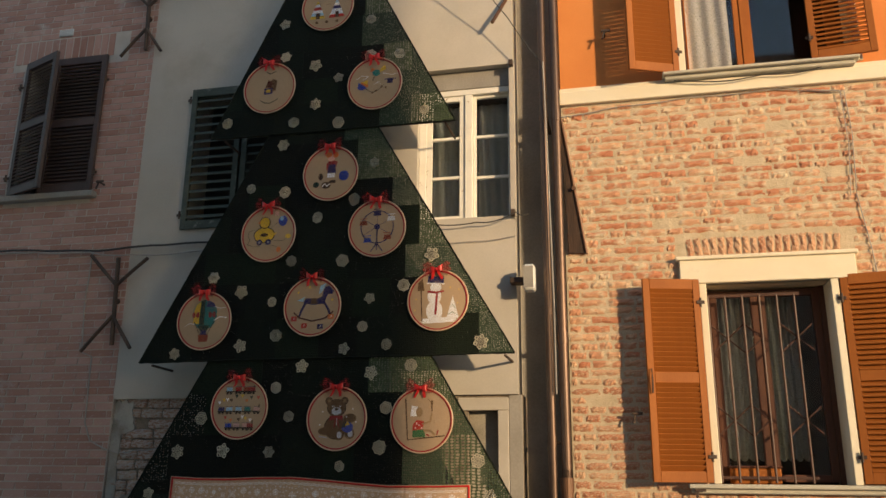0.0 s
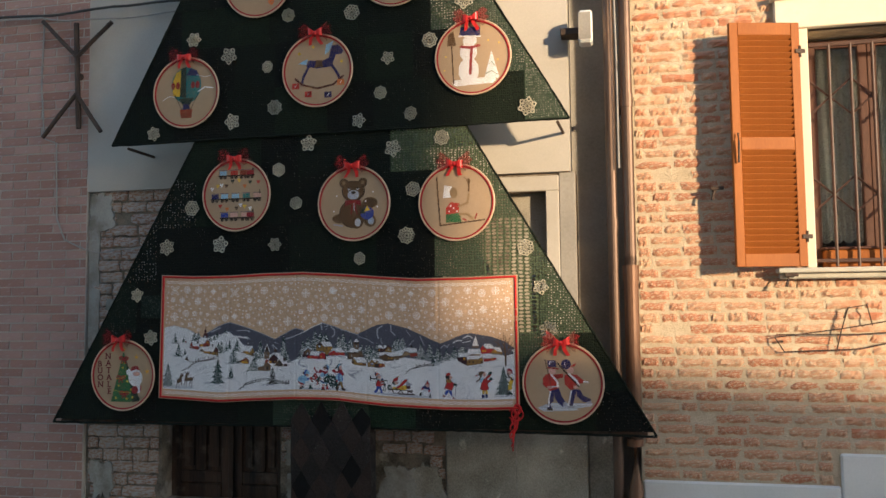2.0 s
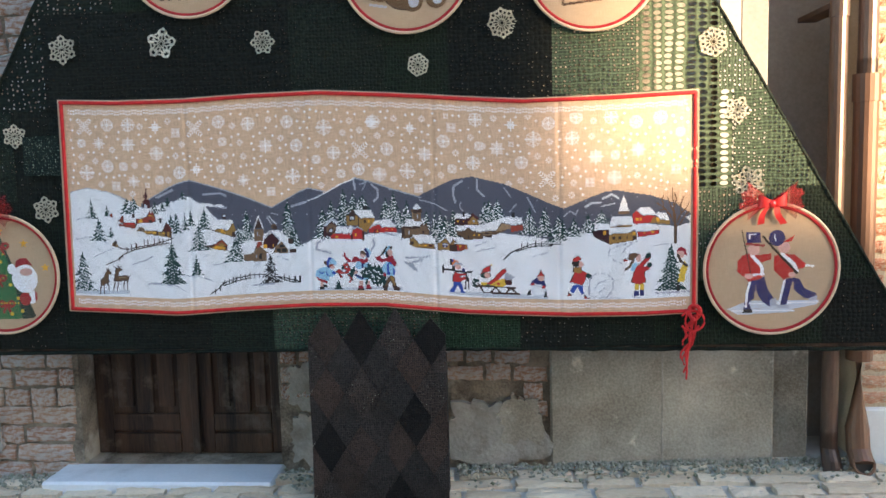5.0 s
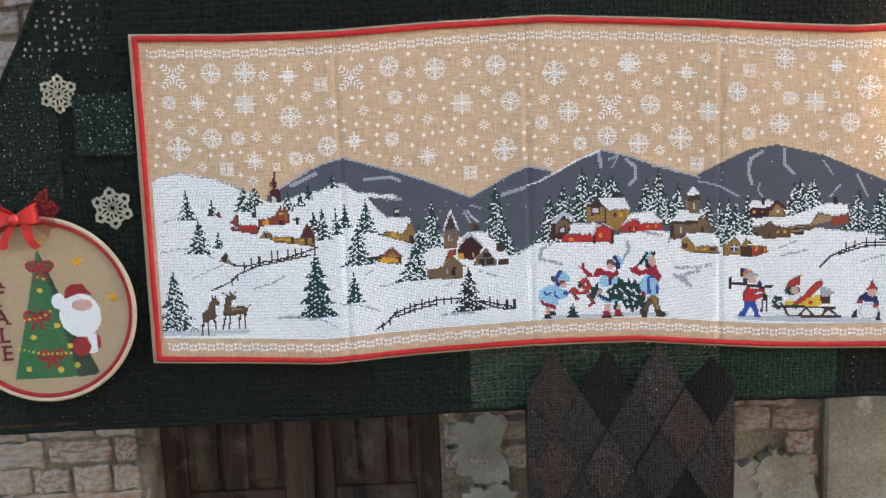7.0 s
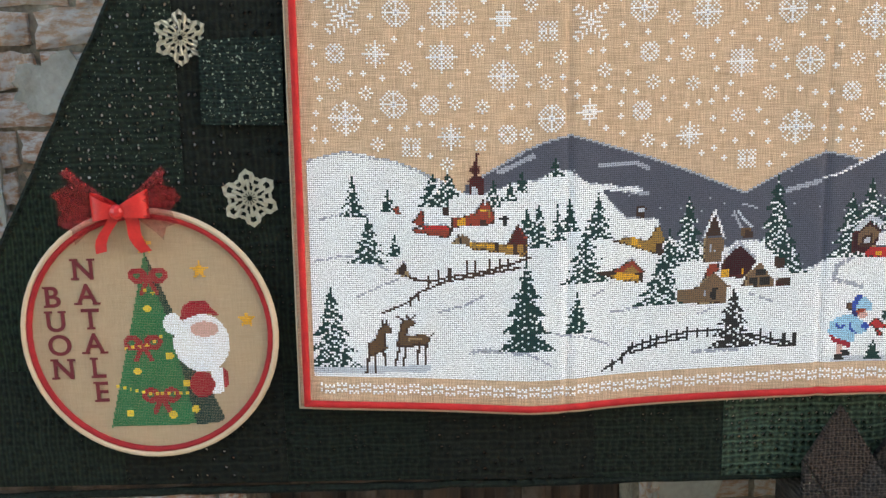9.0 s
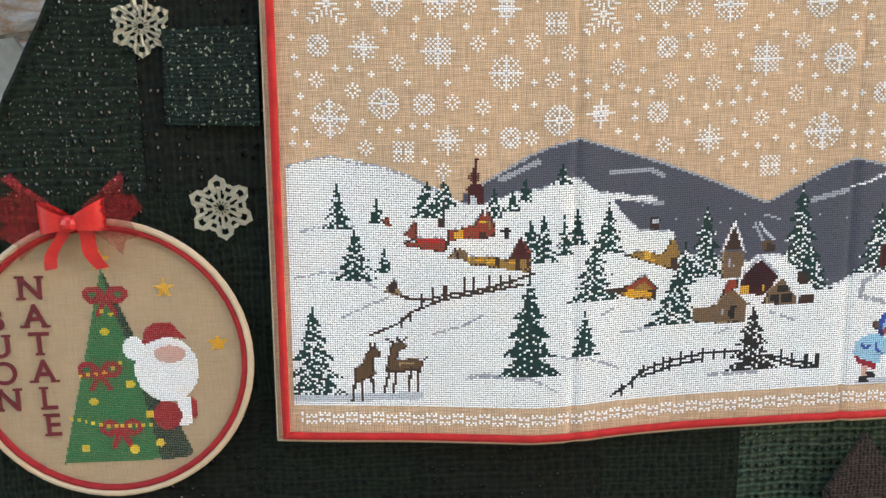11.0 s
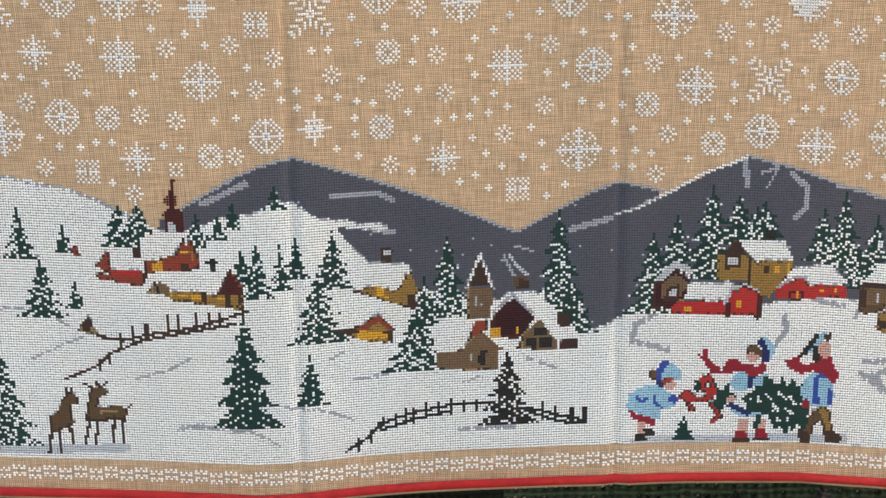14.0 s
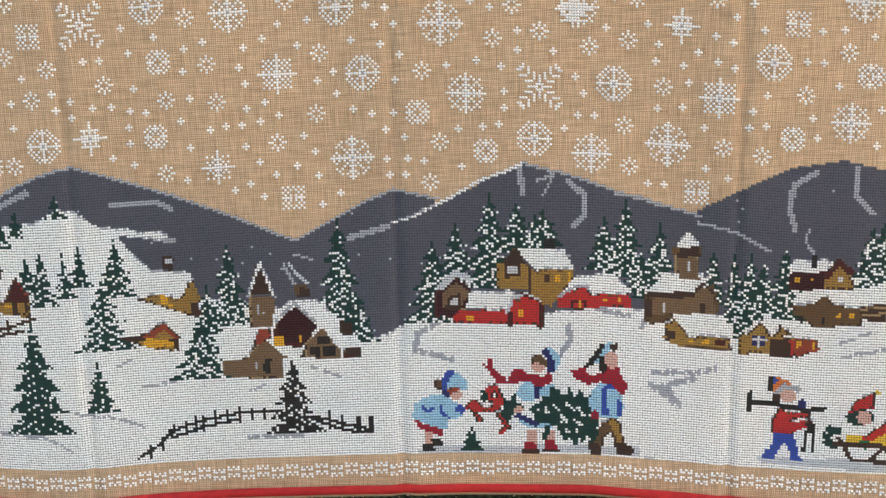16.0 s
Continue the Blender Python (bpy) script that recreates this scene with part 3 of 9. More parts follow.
# ---- louvred shutters, windows, doors ----
def shutter_leaf(name, w, h, parent, mat, panels=2, slats=14, t=0.035, label=""):
    """One leaf, from its hinge at x = 0 to x = w, front at y = 0; frame, middle rail and louvres."""
    leaf = part(name, box(0, 0.06, 0, t, 0, h, 0.003), mat, parent, label)
    part("stile", box(w - 0.06, w, 0, t, 0, h, 0.003), mat, leaf)
    gap = (h - 0.09 * (panels + 1)) / panels
    for k in range(panels + 1):
        z = k * (gap + 0.09)
        part("rail", box(0.061, w - 0.061, 0.001, t - 0.001, z, z + 0.09, 0.003), mat, leaf)
    b = bmesh.new()
    b2 = box(0, w - 0.124, -0.004, 0.004, -0.031, 0.031, 0.0)
    bmesh.ops.rotate(b2, verts=b2.verts[:], cent=(0, 0, 0), matrix=Matrix.Rotation(radians(-44), 3, "X"))
    me = bpy.data.meshes.new("slat")
    b2.to_mesh(me)
    b2.free()
    me.materials.append(mat)
    for k in range(panels):
        z0 = k * (gap + 0.09) + 0.09
        for s in range(slats):
            put("slat", me, leaf, "", (0.062, t / 2, z0 + gap * (s + 0.5) / slats))
    b.free()
    return leaf


def hinge(parent, x, y, z):
    b = box(x - 0.035, x + 0.035, y - 0.008, y, z - 0.015, z + 0.015, 0.002)
    tube([(x, y - 0.012, z - 0.04), (x, y - 0.012, z + 0.04)], 0.011, 8, b)
    return part("hinge", b, IRON, parent)


def open_shutter(x, z, w, h, side, label, angle, mat=SHUTTER_ORANGE):
    """A shutter hinged at x and folded back against the wall, its free edge standing off it."""
    ob = thing("shutter", label, "shutter", "window shutters", (x, WALL_Y - 0.05, z))
    leaf = shutter_leaf("leaf", w, h, ob, mat, 2, 17)
    ob.matrix_basis = Matrix.Translation((x, WALL_Y - 0.045, z)) @ Matrix.Rotation(radians(180 + angle if side < 0 else -angle), 4, "Z")
    hinge(ob, 0.0, -0.004 if side > 0 else 0.045, h * 0.12)
    hinge(ob, 0.0, -0.004 if side > 0 else 0.045, h * 0.88)
    part("latch", tube([(w - 0.03, -0.02 if side > 0 else 0.055, h * 0.42), (w - 0.03, -0.03 if side > 0 else 0.065, h * 0.5), (w - 0.03, -0.02 if side > 0 else 0.055, h * 0.54)], 0.008, 6), IRON, ob)
    return ob


def casement(parent, x0, x1, z0, z1, y, mat, rows=1, rail=0.05, clear=False):
    """A sash with glazing bars and a pane in each light."""
    sash = part("sash", box(x0, x0 + rail, y, y + 0.045, z0, z1, 0.003), mat, parent)
    part("stile", box(x1 - rail, x1, y, y + 0.045, z0, z1, 0.003), mat, sash)
    h = (z1 - z0 - rail * 2 - 0.03 * (rows - 1)) / rows
    part("rail", box(x0 + rail, x1 - rail, y + 0.001, y + 0.044, z0, z0 + rail, 0.003), mat, sash)
    part("rail", box(x0 + rail, x1 - rail, y + 0.001, y + 0.044, z1 - rail, z1, 0.003), mat, sash)
    for k in range(rows):
        a = z0 + rail + k * (h + 0.03)
        if k:
            part("glazing_bar", box(x0 + rail, x1 - rail, y + 0.006, y + 0.04, a - 0.03, a, 0.003), mat, sash)
        g = part("pane", box(x0 + rail - 0.004, x1 - rail + 0.004, y + 0.02, y + 0.024, a - 0.004, a + h + 0.004, 0), GLASS, sash)
        g.visible_shadow = not clear
    return sash


def curtain_panel(x0, x1, z0, z1, y, folds, parent, label=""):
    n = 60
    b = bmesh.new()
    rows = []
    for k in range(9):
        z = z0 + (z1 - z0) * k / 8
        row = []
        for i in range(n + 1):
            u = i / n
            hem = 0.03 * abs(math.sin(u * folds * 3.1)) if k == 0 else 0
            row.append(b.verts.new((x0 + (x1 - x0) * u, y + 0.013 * math.sin(u * folds * 2 * math.pi + 0.3 * k), z - hem)))
        rows.append(row)
    for k in range(8):
        for i in range(n):
            b.faces.new((rows[k][i], rows[k][i + 1], rows[k + 1][i + 1], rows[k + 1][i]))
    return part("curtain", b, CURTAIN, parent, label, True)


# window with the iron grille, ground floor of the brick house
x0, x1, z0, z1 = OPEN_GRILLE
win = tagged(put("window_1", None), "brown wooden window in a cream surround with net curtains", "window", kind="structure")
sur = box(x0 - 0.21, x1 + 0.21, WALL_Y - 0.055, WALL_Y + 0.05, z1 + 0.0, z1 + 0.21, 0.006)
box(x0 - 0.055, x0 + 0.006, WALL_Y - 0.04, WALL_Y + 0.3, z0, z1 - 0.001, 0.005, sur)
box(x1 - 0.006, x1 + 0.055, WALL_Y - 0.04, WALL_Y + 0.3, z0, z1 - 0.001, 0.005, sur)
box(x0 - 0.235, x1 + 0.235, WALL_Y - 0.075, WALL_Y + 0.03, z1 + 0.212, z1 + 0.245, 0.006, sur)
part("window_frame", sur, CREAM, win)
sill = box(x0 - 0.26, x1 + 0.26, WALL_Y - 0.12, WALL_Y + 0.34, z0 - 0.035, z0 - 0.001, 0.006)
box(x0 - 0.24, x1 + 0.24, WALL_Y - 0.085, WALL_Y + 0.02, z0 - 0.075, z0 - 0.037, 0.008, sill)
part("window_sill", sill, STONE, win)
fr = box(x0, x0 + 0.05, 0.60, 0.66, z0, z1, 0.004)
box(x1 - 0.05, x1, 0.60, 0.66, z0, z1, 0.004, fr)
part("frame", fr, WINDOW_WOOD, win)
casement(win, x0 + 0.052, x0 + 0.46, z0 + 0.02, z1 - 0.02, 0.60, WINDOW_WOOD, 1, 0.06)
casement(win, x0 + 0.464, x1 - 0.052, z0 + 0.02, z1 - 0.02, 0.60, WINDOW_WOOD, 1, 0.06)
curtain_panel(x0 + 0.06, x0 + 0.44, z0 + 0.22, z1, 0.75, 5, win, "white net curtain with a scalloped lace hem")
curtain_panel(x0 + 0.48, x0 + 0.80, z0 + 0.22, z1, 0.75, 5, win, "white net curtain with a scalloped lace hem")

grille = thing("window_grille", "brown painted iron window grille with diamond bands", "grille")
gy = WALL_Y + 0.06
for k in range(6):
    x = x0 + 0.02 + k * 0.143
    part("bar", tube([(x, gy, z0 + 0.01), (x, gy, z1 - 0.10)], 0.011, 8), GRILLE, grille)
part("crossbar", box(x0, x0 + 0.78, gy - 0.008, gy + 0.008, z1 - 0.115, z1 - 0.085, 0.002), GRILLE, grille)
part("crossbar", box(x0, x0 + 0.78, gy - 0.008, gy + 0.008, z0 + 0.04, z0 + 0.065, 0.002), GRILLE, grille)
for zc in (z0 + 0.52, z0 + 1.22):
    bx = [x0 + 0.02 + 0.143 * k for k in range(7)]
    part("diamond", tube([(bx[1], gy + 0.014, zc), (bx[2], gy + 0.014, zc + 0.13), (bx[3], gy + 0.014, zc), (bx[2], gy + 0.014, zc - 0.13)], 0.010, 6, closed=True), GRILLE, grille)
    part("chevron", tube([(bx[0], gy + 0.014, zc + 0.13), (bx[1], gy + 0.014, zc), (bx[0], gy + 0.014, zc - 0.13)], 0.010, 6), GRILLE, grille)
    part("chevron", tube([(bx[4], gy + 0.014, zc + 0.13), (bx[5], gy + 0.014, zc), (bx[4], gy + 0.014, zc - 0.13)], 0.010, 6), GRILLE, grille)
    part("chevron", tube([(bx[6] - 0.02, gy + 0.014, zc + 0.115), (bx[5], gy + 0.014, zc), (bx[6] - 0.02, gy + 0.014, zc - 0.115)], 0.010, 6), GRILLE, grille)
open_shutter(x0 - 0.065, z0 + 0.01, 0.50, 1.72, -1, "ochre-brown louvred wooden shutter, folded open against brick", 14)
open_shutter(x1 + 0.065, z0 + 0.01, 0.50, 1.72, 1, "ochre-brown louvred wooden shutter, folded open against brick", 10)
pot = thing("flower_box", "terracotta-brown flower trough on the window sill", "planter")
part("trough", box(x0 + 0.10, x0 + 0.50, 0.47, 0.58, z0 + 0.002, z0 + 0.13, 0.01), SHUTTER_ORANGE, pot)
part("rim", box(x0 + 0.09, x0 + 0.51, 0.46, 0.59, z0 + 0.131, z0 + 0.15, 0.006), WINDOW_WOOD, pot)

# upper window in the orange wall
x0, x1, z0, z1 = OPEN_UPPER
win = tagged(put("window_2", None), "upper window with brown sashes and a white curtain", "window", kind="structure")
part("window_frame", box(x0 - 0.06, x0 + 0.006, WALL_Y - 0.02, WALL_Y + 0.3, z0, z1, 0.005), CREAM, win)
part("window_frame", box(x1 - 0.006, x1 + 0.06, WALL_Y - 0.02, WALL_Y + 0.3, z0, z1, 0.005), CREAM, win)
sill = box(x0 - 0.22, x1 + 0.0, WALL_Y - 0.14, WALL_Y + 0.3, z0 - 0.03, z0 - 0.001, 0.006)
box(x0 - 0.20, x1 - 0.03, WALL_Y - 0.10, WALL_Y + 0.02, z0 - 0.07, z0 - 0.032, 0.008, sill)
part("window_sill", sill, STONE, win)
xm = 4.0
part("frame", box(x0, x0 + 0.05, 0.62, 0.68, z0, z1, 0.004), WINDOW_WOOD, win)
part("frame", box(x1 - 0.05, x1, 0.62, 0.68, z0, z1, 0.004), WINDOW_WOOD, win)
casement(win, xm, x1 - 0.052, z0 + 0.01, z1 - 0.02, 0.62, SHUTTER_ORANGE, 1, 0.10, True)
casement(win, x0 + 0.052, xm - 0.01, z0 + 0.01, z1 - 0.02, 0.62, SHUTTER_ORANGE, 1, 0.05, True)
curtain_panel(x0 + 0.06, xm - 0.12, z0 + 0.03, z1, 0.57, 3, win, "white curtain with a lace hem")
open_shutter(x0 - 0.07, z0 + 0.0, 0.50, 1.85, -1, "ochre-brown louvred wooden shutter, folded open against stucco", 22)
open_shutter(x1 + 0.07 - 0.45, z0 + 0.03, 0.55, 1.85, 1, "ochre-brown louvred wooden shutter, half open on stucco", 8)

# casement with flaking white paint in the plastered wall
x0, x1, z0, z1 = OPEN_CASEMENT
win = tagged(put("window_3", None), "old casement window with flaking white paint", "window", kind="structure")
part("window_frame", box(x0, x0 + 0.07, 0.46, 0.53, z0, z1 - 0.2, 0.004), WHITE_WOOD, win)
part("window_frame", box(x0 + 0.07, x1, 0.46, 0.53, z1 - 0.26, z1 - 0.2, 0.004), WHITE_WOOD, win)
part("lintel", box(x0 - 0.01, x1 + 0.01, 0.45, 0.6, z1 - 0.199, z1 + 0.0, 0.006), RENDER_GREY, win, "weathered wooden lintel")
casement(win, x0 + 0.072, 1.255, z0 + 0.005, z1 - 0.262, 0.475, WHITE_WOOD, 3, 0.055)
# pale sheets added behind the panes in place of their sky reflection
curtain_panel(x0 + 0.10, 1.245, z0 + 0.05, z1 - 0.30, 0.66, 3, win, "pale net sheet standing in for reflections in the panes")
curtain_panel(1.36, x1 - 0.04, z0 + 0.05, z1 - 0.30, 0.66, 3, win, "pale net sheet standing in for reflections in the panes")
part("mullion", box(1.257, 1.335, 0.455, 0.52, z0 + 0.003, z1 - 0.262, 0.006), WHITE_WOOD, win)
casement(win, 1.337, x1 - 0.002, z0 + 0.005, z1 - 0.262, 0.50, WHITE_WOOD, 3, 0.03)
part("jamb", box(x1 + 0.0, x1 + 0.06, WALL_Y - 0.012, WALL_Y + 0.02, z0 - 0.02, z1 + 0.03, 0.005), PLASTER, win)
for z in (z0 + 0.01, z1 - 0.02):
    part("bracket", box(x1 + 0.01, x1 + 0.05, WALL_Y - 0.07, WALL_Y - 0.012, z - 0.03, z + 0.03, 0.004), IRON, win)

# old green shutters, closed
x0, x1, z0, z1 = OPEN_SHUT
sh = thing("shutter", "closed louvred shutters with peeling grey-green paint", "shutter", "window shutters", (0, 0, 0))
leaf = shutter_leaf("leaf", 0.60, z1 - z0 + 0.06, sh, SHUTTER_GREEN, 1, 15, 0.045)
leaf.location = (x0 - 0.03, WALL_Y - 0.03, z0 - 0.04)
leaf2 = shutter_leaf("leaf", 0.60, z1 - z0 + 0.06, sh, SHUTTER_GREEN, 1, 15, 0.045)
leaf2.location = (x0 + 0.60, WALL_Y - 0.03, z0 - 0.04)
for z in (z0 + 0.12, z1 - 0.1):
    hinge(sh, x0 - 0.05, WALL_Y - 0.01, z)

# brown shutters of the brick house, one ajar, with sill and flat arch
x0, x1, z0, z1 = OPEN_BROWN
sh = thing("shutter", "dark brown louvred shutters, one leaf ajar, on brick", "shutter", "window shutters", (0, 0, 0))
leaf = shutter_leaf("leaf", 0.66, z1 - z0, sh, SHUTTER_BROWN, 2, 16, 0.04)
leaf.location = (x1 - 0.62, WALL_Y - 0.055, z0 + 0.01)
leaf2 = shutter_leaf("leaf", 0.60, z1 - z0, sh, SHUTTER_BROWN, 2, 16, 0.04)
leaf2.matrix_basis = Matrix.Translation((x0 + 0.02, WALL_Y - 0.03, z0 + 0.01)) @ Matrix.Rotation(radians(-21), 4, "Z")
for z in (z0 + 0.22, z1 - 0.3):
    hinge(sh, x0 - 0.01, WALL_Y - 0.03, z)
    hinge(sh, x1 + 0.045, WALL_Y - 0.02, z)
tagged(part("window_sill", box(x0 - 0.12, x1 + 0.10, WALL_Y - 0.09, WALL_Y + 0.1, z0 - 0.075, z0 - 0.004, 0.008), RENDER_GREY), "grey stone window sill on the brick wall", "sill", kind="structure")
b = bmesh.new()
for k in range(14):
    x = x0 - 0.16 + k * 0.093
    box(x, x + 0.08, WALL_Y - 0.006, WALL_Y + 0.03, z1 + 0.02, z1 + 0.30, 0.004, b)
tagged(part("trim_arch", b, BRICK_NEW), "flat arch of upright bricks over a window", "trim", kind="structure")

# small ground-floor window: cream surround, broken pane of darkness behind
x0, x1, z0, z1 = OPEN_LOW
win = tagged(put("window_4", None), "small boarded window in a cream plaster surround", "window", kind="structure")
b = box(x0 - 0.09, x1 + 0.10, 0.385, 0.46, z1, z1 + 0.115, 0.006)
box(x1, x1 + 0.10, 0.385, 0.46, z0, z1 - 0.001, 0.006, b)
part("window_frame", b, PLASTER, win)
part("board", box(x0, x1, 0.50, 0.52, z0, z1, 0.002), CONCRETE, win, "dull grey-brown board")

# old double door with a marble threshold
x0, x1, z0, z1 = OPEN_DOOR
door = tagged(put("door_1", None), "old weathered dark wooden double door", "door", kind="structure")
dy = 0.56
for k, (a, c) in enumerate(((x0, -1.055), (-1.05, x1))):
    leaf = part("leaf", box(a + 0.002, c - 0.002, dy + 0.02, dy + 0.05, z0 + 0.002, z1, 0.003), OLD_WOOD, door)
    w = c - a
    part("stile", box(a + 0.003, a + 0.09, dy, dy + 0.022, z0 + 0.003, z1, 0.004), OLD_WOOD, leaf)
    part("stile", box(c - 0.09, c - 0.003, dy, dy + 0.022, z0 + 0.003, z1, 0.004), OLD_WOOD, leaf)
    part("stile", box(a + w / 2 - 0.045, a + w / 2 + 0.045, dy, dy + 0.022, z0 + 0.22, z1, 0.004), OLD_WOOD, leaf)
    part("rail", box(a + 0.091, c - 0.091, dy - 0.004, dy + 0.021, z0 + 0.003, z0 + 0.11, 0.004), OLD_WOOD, leaf)
    part("rail", box(a + 0.091, c - 0.091, dy, dy + 0.021, z0 + 0.125, z0 + 0.215, 0.004), OLD_WOOD, leaf)
    for q in range(2):
        c0 = a + 0.10 + q * (w / 2 - 0.05)
        part("panel", box(c0 + 0.02, c0 + w / 2 - 0.165, dy + 0.006, dy + 0.021, z0 + 0.25, z1 - 0.1, 0.006), OLD_WOOD, leaf)
part("post", box(-1.075, -1.03, dy - 0.02, dy - 0.001, z0 + 0.004, z1, 0.005), OLD_WOOD, door)
tagged(part("doorstep", box(-1.70, -0.545, 0.165, 0.60, -0.24, -0.137, 0.012), MARBLE), "worn white marble doorstep before the old door", "doorstep", kind="structure")


# ---- drainpipes ----
def drainpipe(x, y, r, mat, z_foot, joints, kick, label):
    ob = thing("drainpipe", label, "drainpipe", "drainpipes")
    pts = [(x, y, 9.0), (x, y, 5), (x, y, z_foot + 0.22), (x, y, z_foot + 0.16)]
    part("pipe", tube(pts, r, 16), mat, ob, smooth=False)
    for z in joints:
        part("collar", tube([(x, y, z - 0.05), (x, y, z + 0.05)], r * 1.12, 16), mat, ob)
        part("bracket", box(x - r * 1.2, x + r * 1.2, y, WALL_Y + 0.3, z - 0.012, z + 0.012, 0.002), IRON, ob)
    b = bmesh.new()
    n = 16
    rows = []
    for k, (dy_, z, rr) in enumerate(((0, z_foot + 0.165, r * 1.04), (0, z_foot + 0.09, r * 1.05), (-kick * 0.5, z_foot + 0.04, r * 1.15), (-kick, z_foot + 0.0, r * 1.3))):
        rows.append([b.verts.new((x + rr * math.cos(2 * math.pi * s / n), y + dy_ + rr * math.sin(2 * math.pi * s / n) * (1 if k < 3 else 0.8), z + (0.03 * math.sin(2 * math.pi * s / n) if k == 3 else 0))) for s in range(n)])
    for k in range(3):
        for s in range(n):
            b.faces.new((rows[k][s], rows[k + 1][s], rows[k + 1][(s + 1) % n], rows[k][(s + 1) % n]))
    bmesh.ops.solidify(b, geom=b.faces[:], thickness=0.003)
    part("shoe", b, mat, ob)
    return ob


drainpipe(2.065, 0.28, 0.037, COPPER, -0.085, (7.2, 5.05, 2.0, 0.9), 0.06, "thin dark copper drainpipe in the wall's corner")
drainpipe(2.185, 0.27, 0.041, COPPER, 1.6, (7.2, 5.05, 2.9), 0.0, "copper drainpipe with riveted joints beside the brick wall")
pipe = thing("drainpipe", "wide brown lower drainpipe with an open kicked foot", "drainpipe", "drainpipes")
part("pipe", tube([(2.185, 0.27, 1.68), (2.185, 0.27, 0.6), (2.185, 0.27, 0.10), (2.185, 0.25, 0.0), (2.185, 0.20, -0.055)], 0.052, 18), COPPER_WARM, pipe)
part("collar", tube([(2.185, 0.27, 1.58), (2.185, 0.27, 1.70)], 0.058, 18), COPPER_WARM, pipe)
part("collar", tube([(2.185, 0.27, 0.42), (2.185, 0.27, 0.47)], 0.057, 18), COPPER_WARM, pipe)
mouth = ring(2.185, 0.185, -0.045, 0.046, 0.007, 18, 6)
bmesh.ops.rotate(mouth, verts=mouth.verts[:], cent=(2.185, 0.185, -0.045), matrix=Matrix.Rotation(radians(-25), 3, "X"))
part("rim", mouth, COPPER_WARM, pipe)
# the pipe is capped; this disc paints the shade inside its mouth
part("mouth", prism(disc_outline(2.185, -0.045, 0.044, 18), 0.189, 0.192), SHADE_DARK, pipe, "near-black disc painted as the pipe's shaded inside")


# ---- bricks ----
def brick_variants(name, mat, rough, count, seed, nx=4, nz=2):
    """Unit bricks, front at y = 0, with an uneven worn face; x, z in -0.5..0.5."""
    rng = random.Random(seed)
    out = []
    for k in range(count):
        verts, faces = [], []
        for j in range(nz + 1):
            for i in range(nx + 1):
                ex, ez = i in (0, nx), j in (0, nz)
                x = -0.5 + i / nx + rng.uniform(-1, 1) * 0.025
                z = -0.5 + j / nz + rng.uniform(-1, 1) * 0.07 * rough
                verts.append((x, (0.004 + 0.004 * rough if ex or ez else 0) + rng.uniform(-1, 1) * 0.0045 * rough, z))
        n = (nx + 1) * (nz + 1)
        rim = [i for i in range(nx + 1)] + [nx + (nx + 1) * j for j in range(1, nz + 1)] + [(nx + 1) * nz + i for i in range(nx - 1, -1, -1)] + [(nx + 1) * j for j in range(nz - 1, 0, -1)]
        back = [(verts[i][0], 0.05, verts[i][2]) for i in rim]
        for j in range(nz):
            for i in range(nx):
                a = j * (nx + 1) + i
                faces.append((a, a + 1, a + nx + 2, a + nx + 1))
        for q in range(len(rim)):
            faces.append((rim[q], n + q, n + (q + 1) % len(rim), rim[(q + 1) % len(rim)]))
        out.append((verts + back, faces, mesh_of(name, verts + back, faces, mat)))
    return out


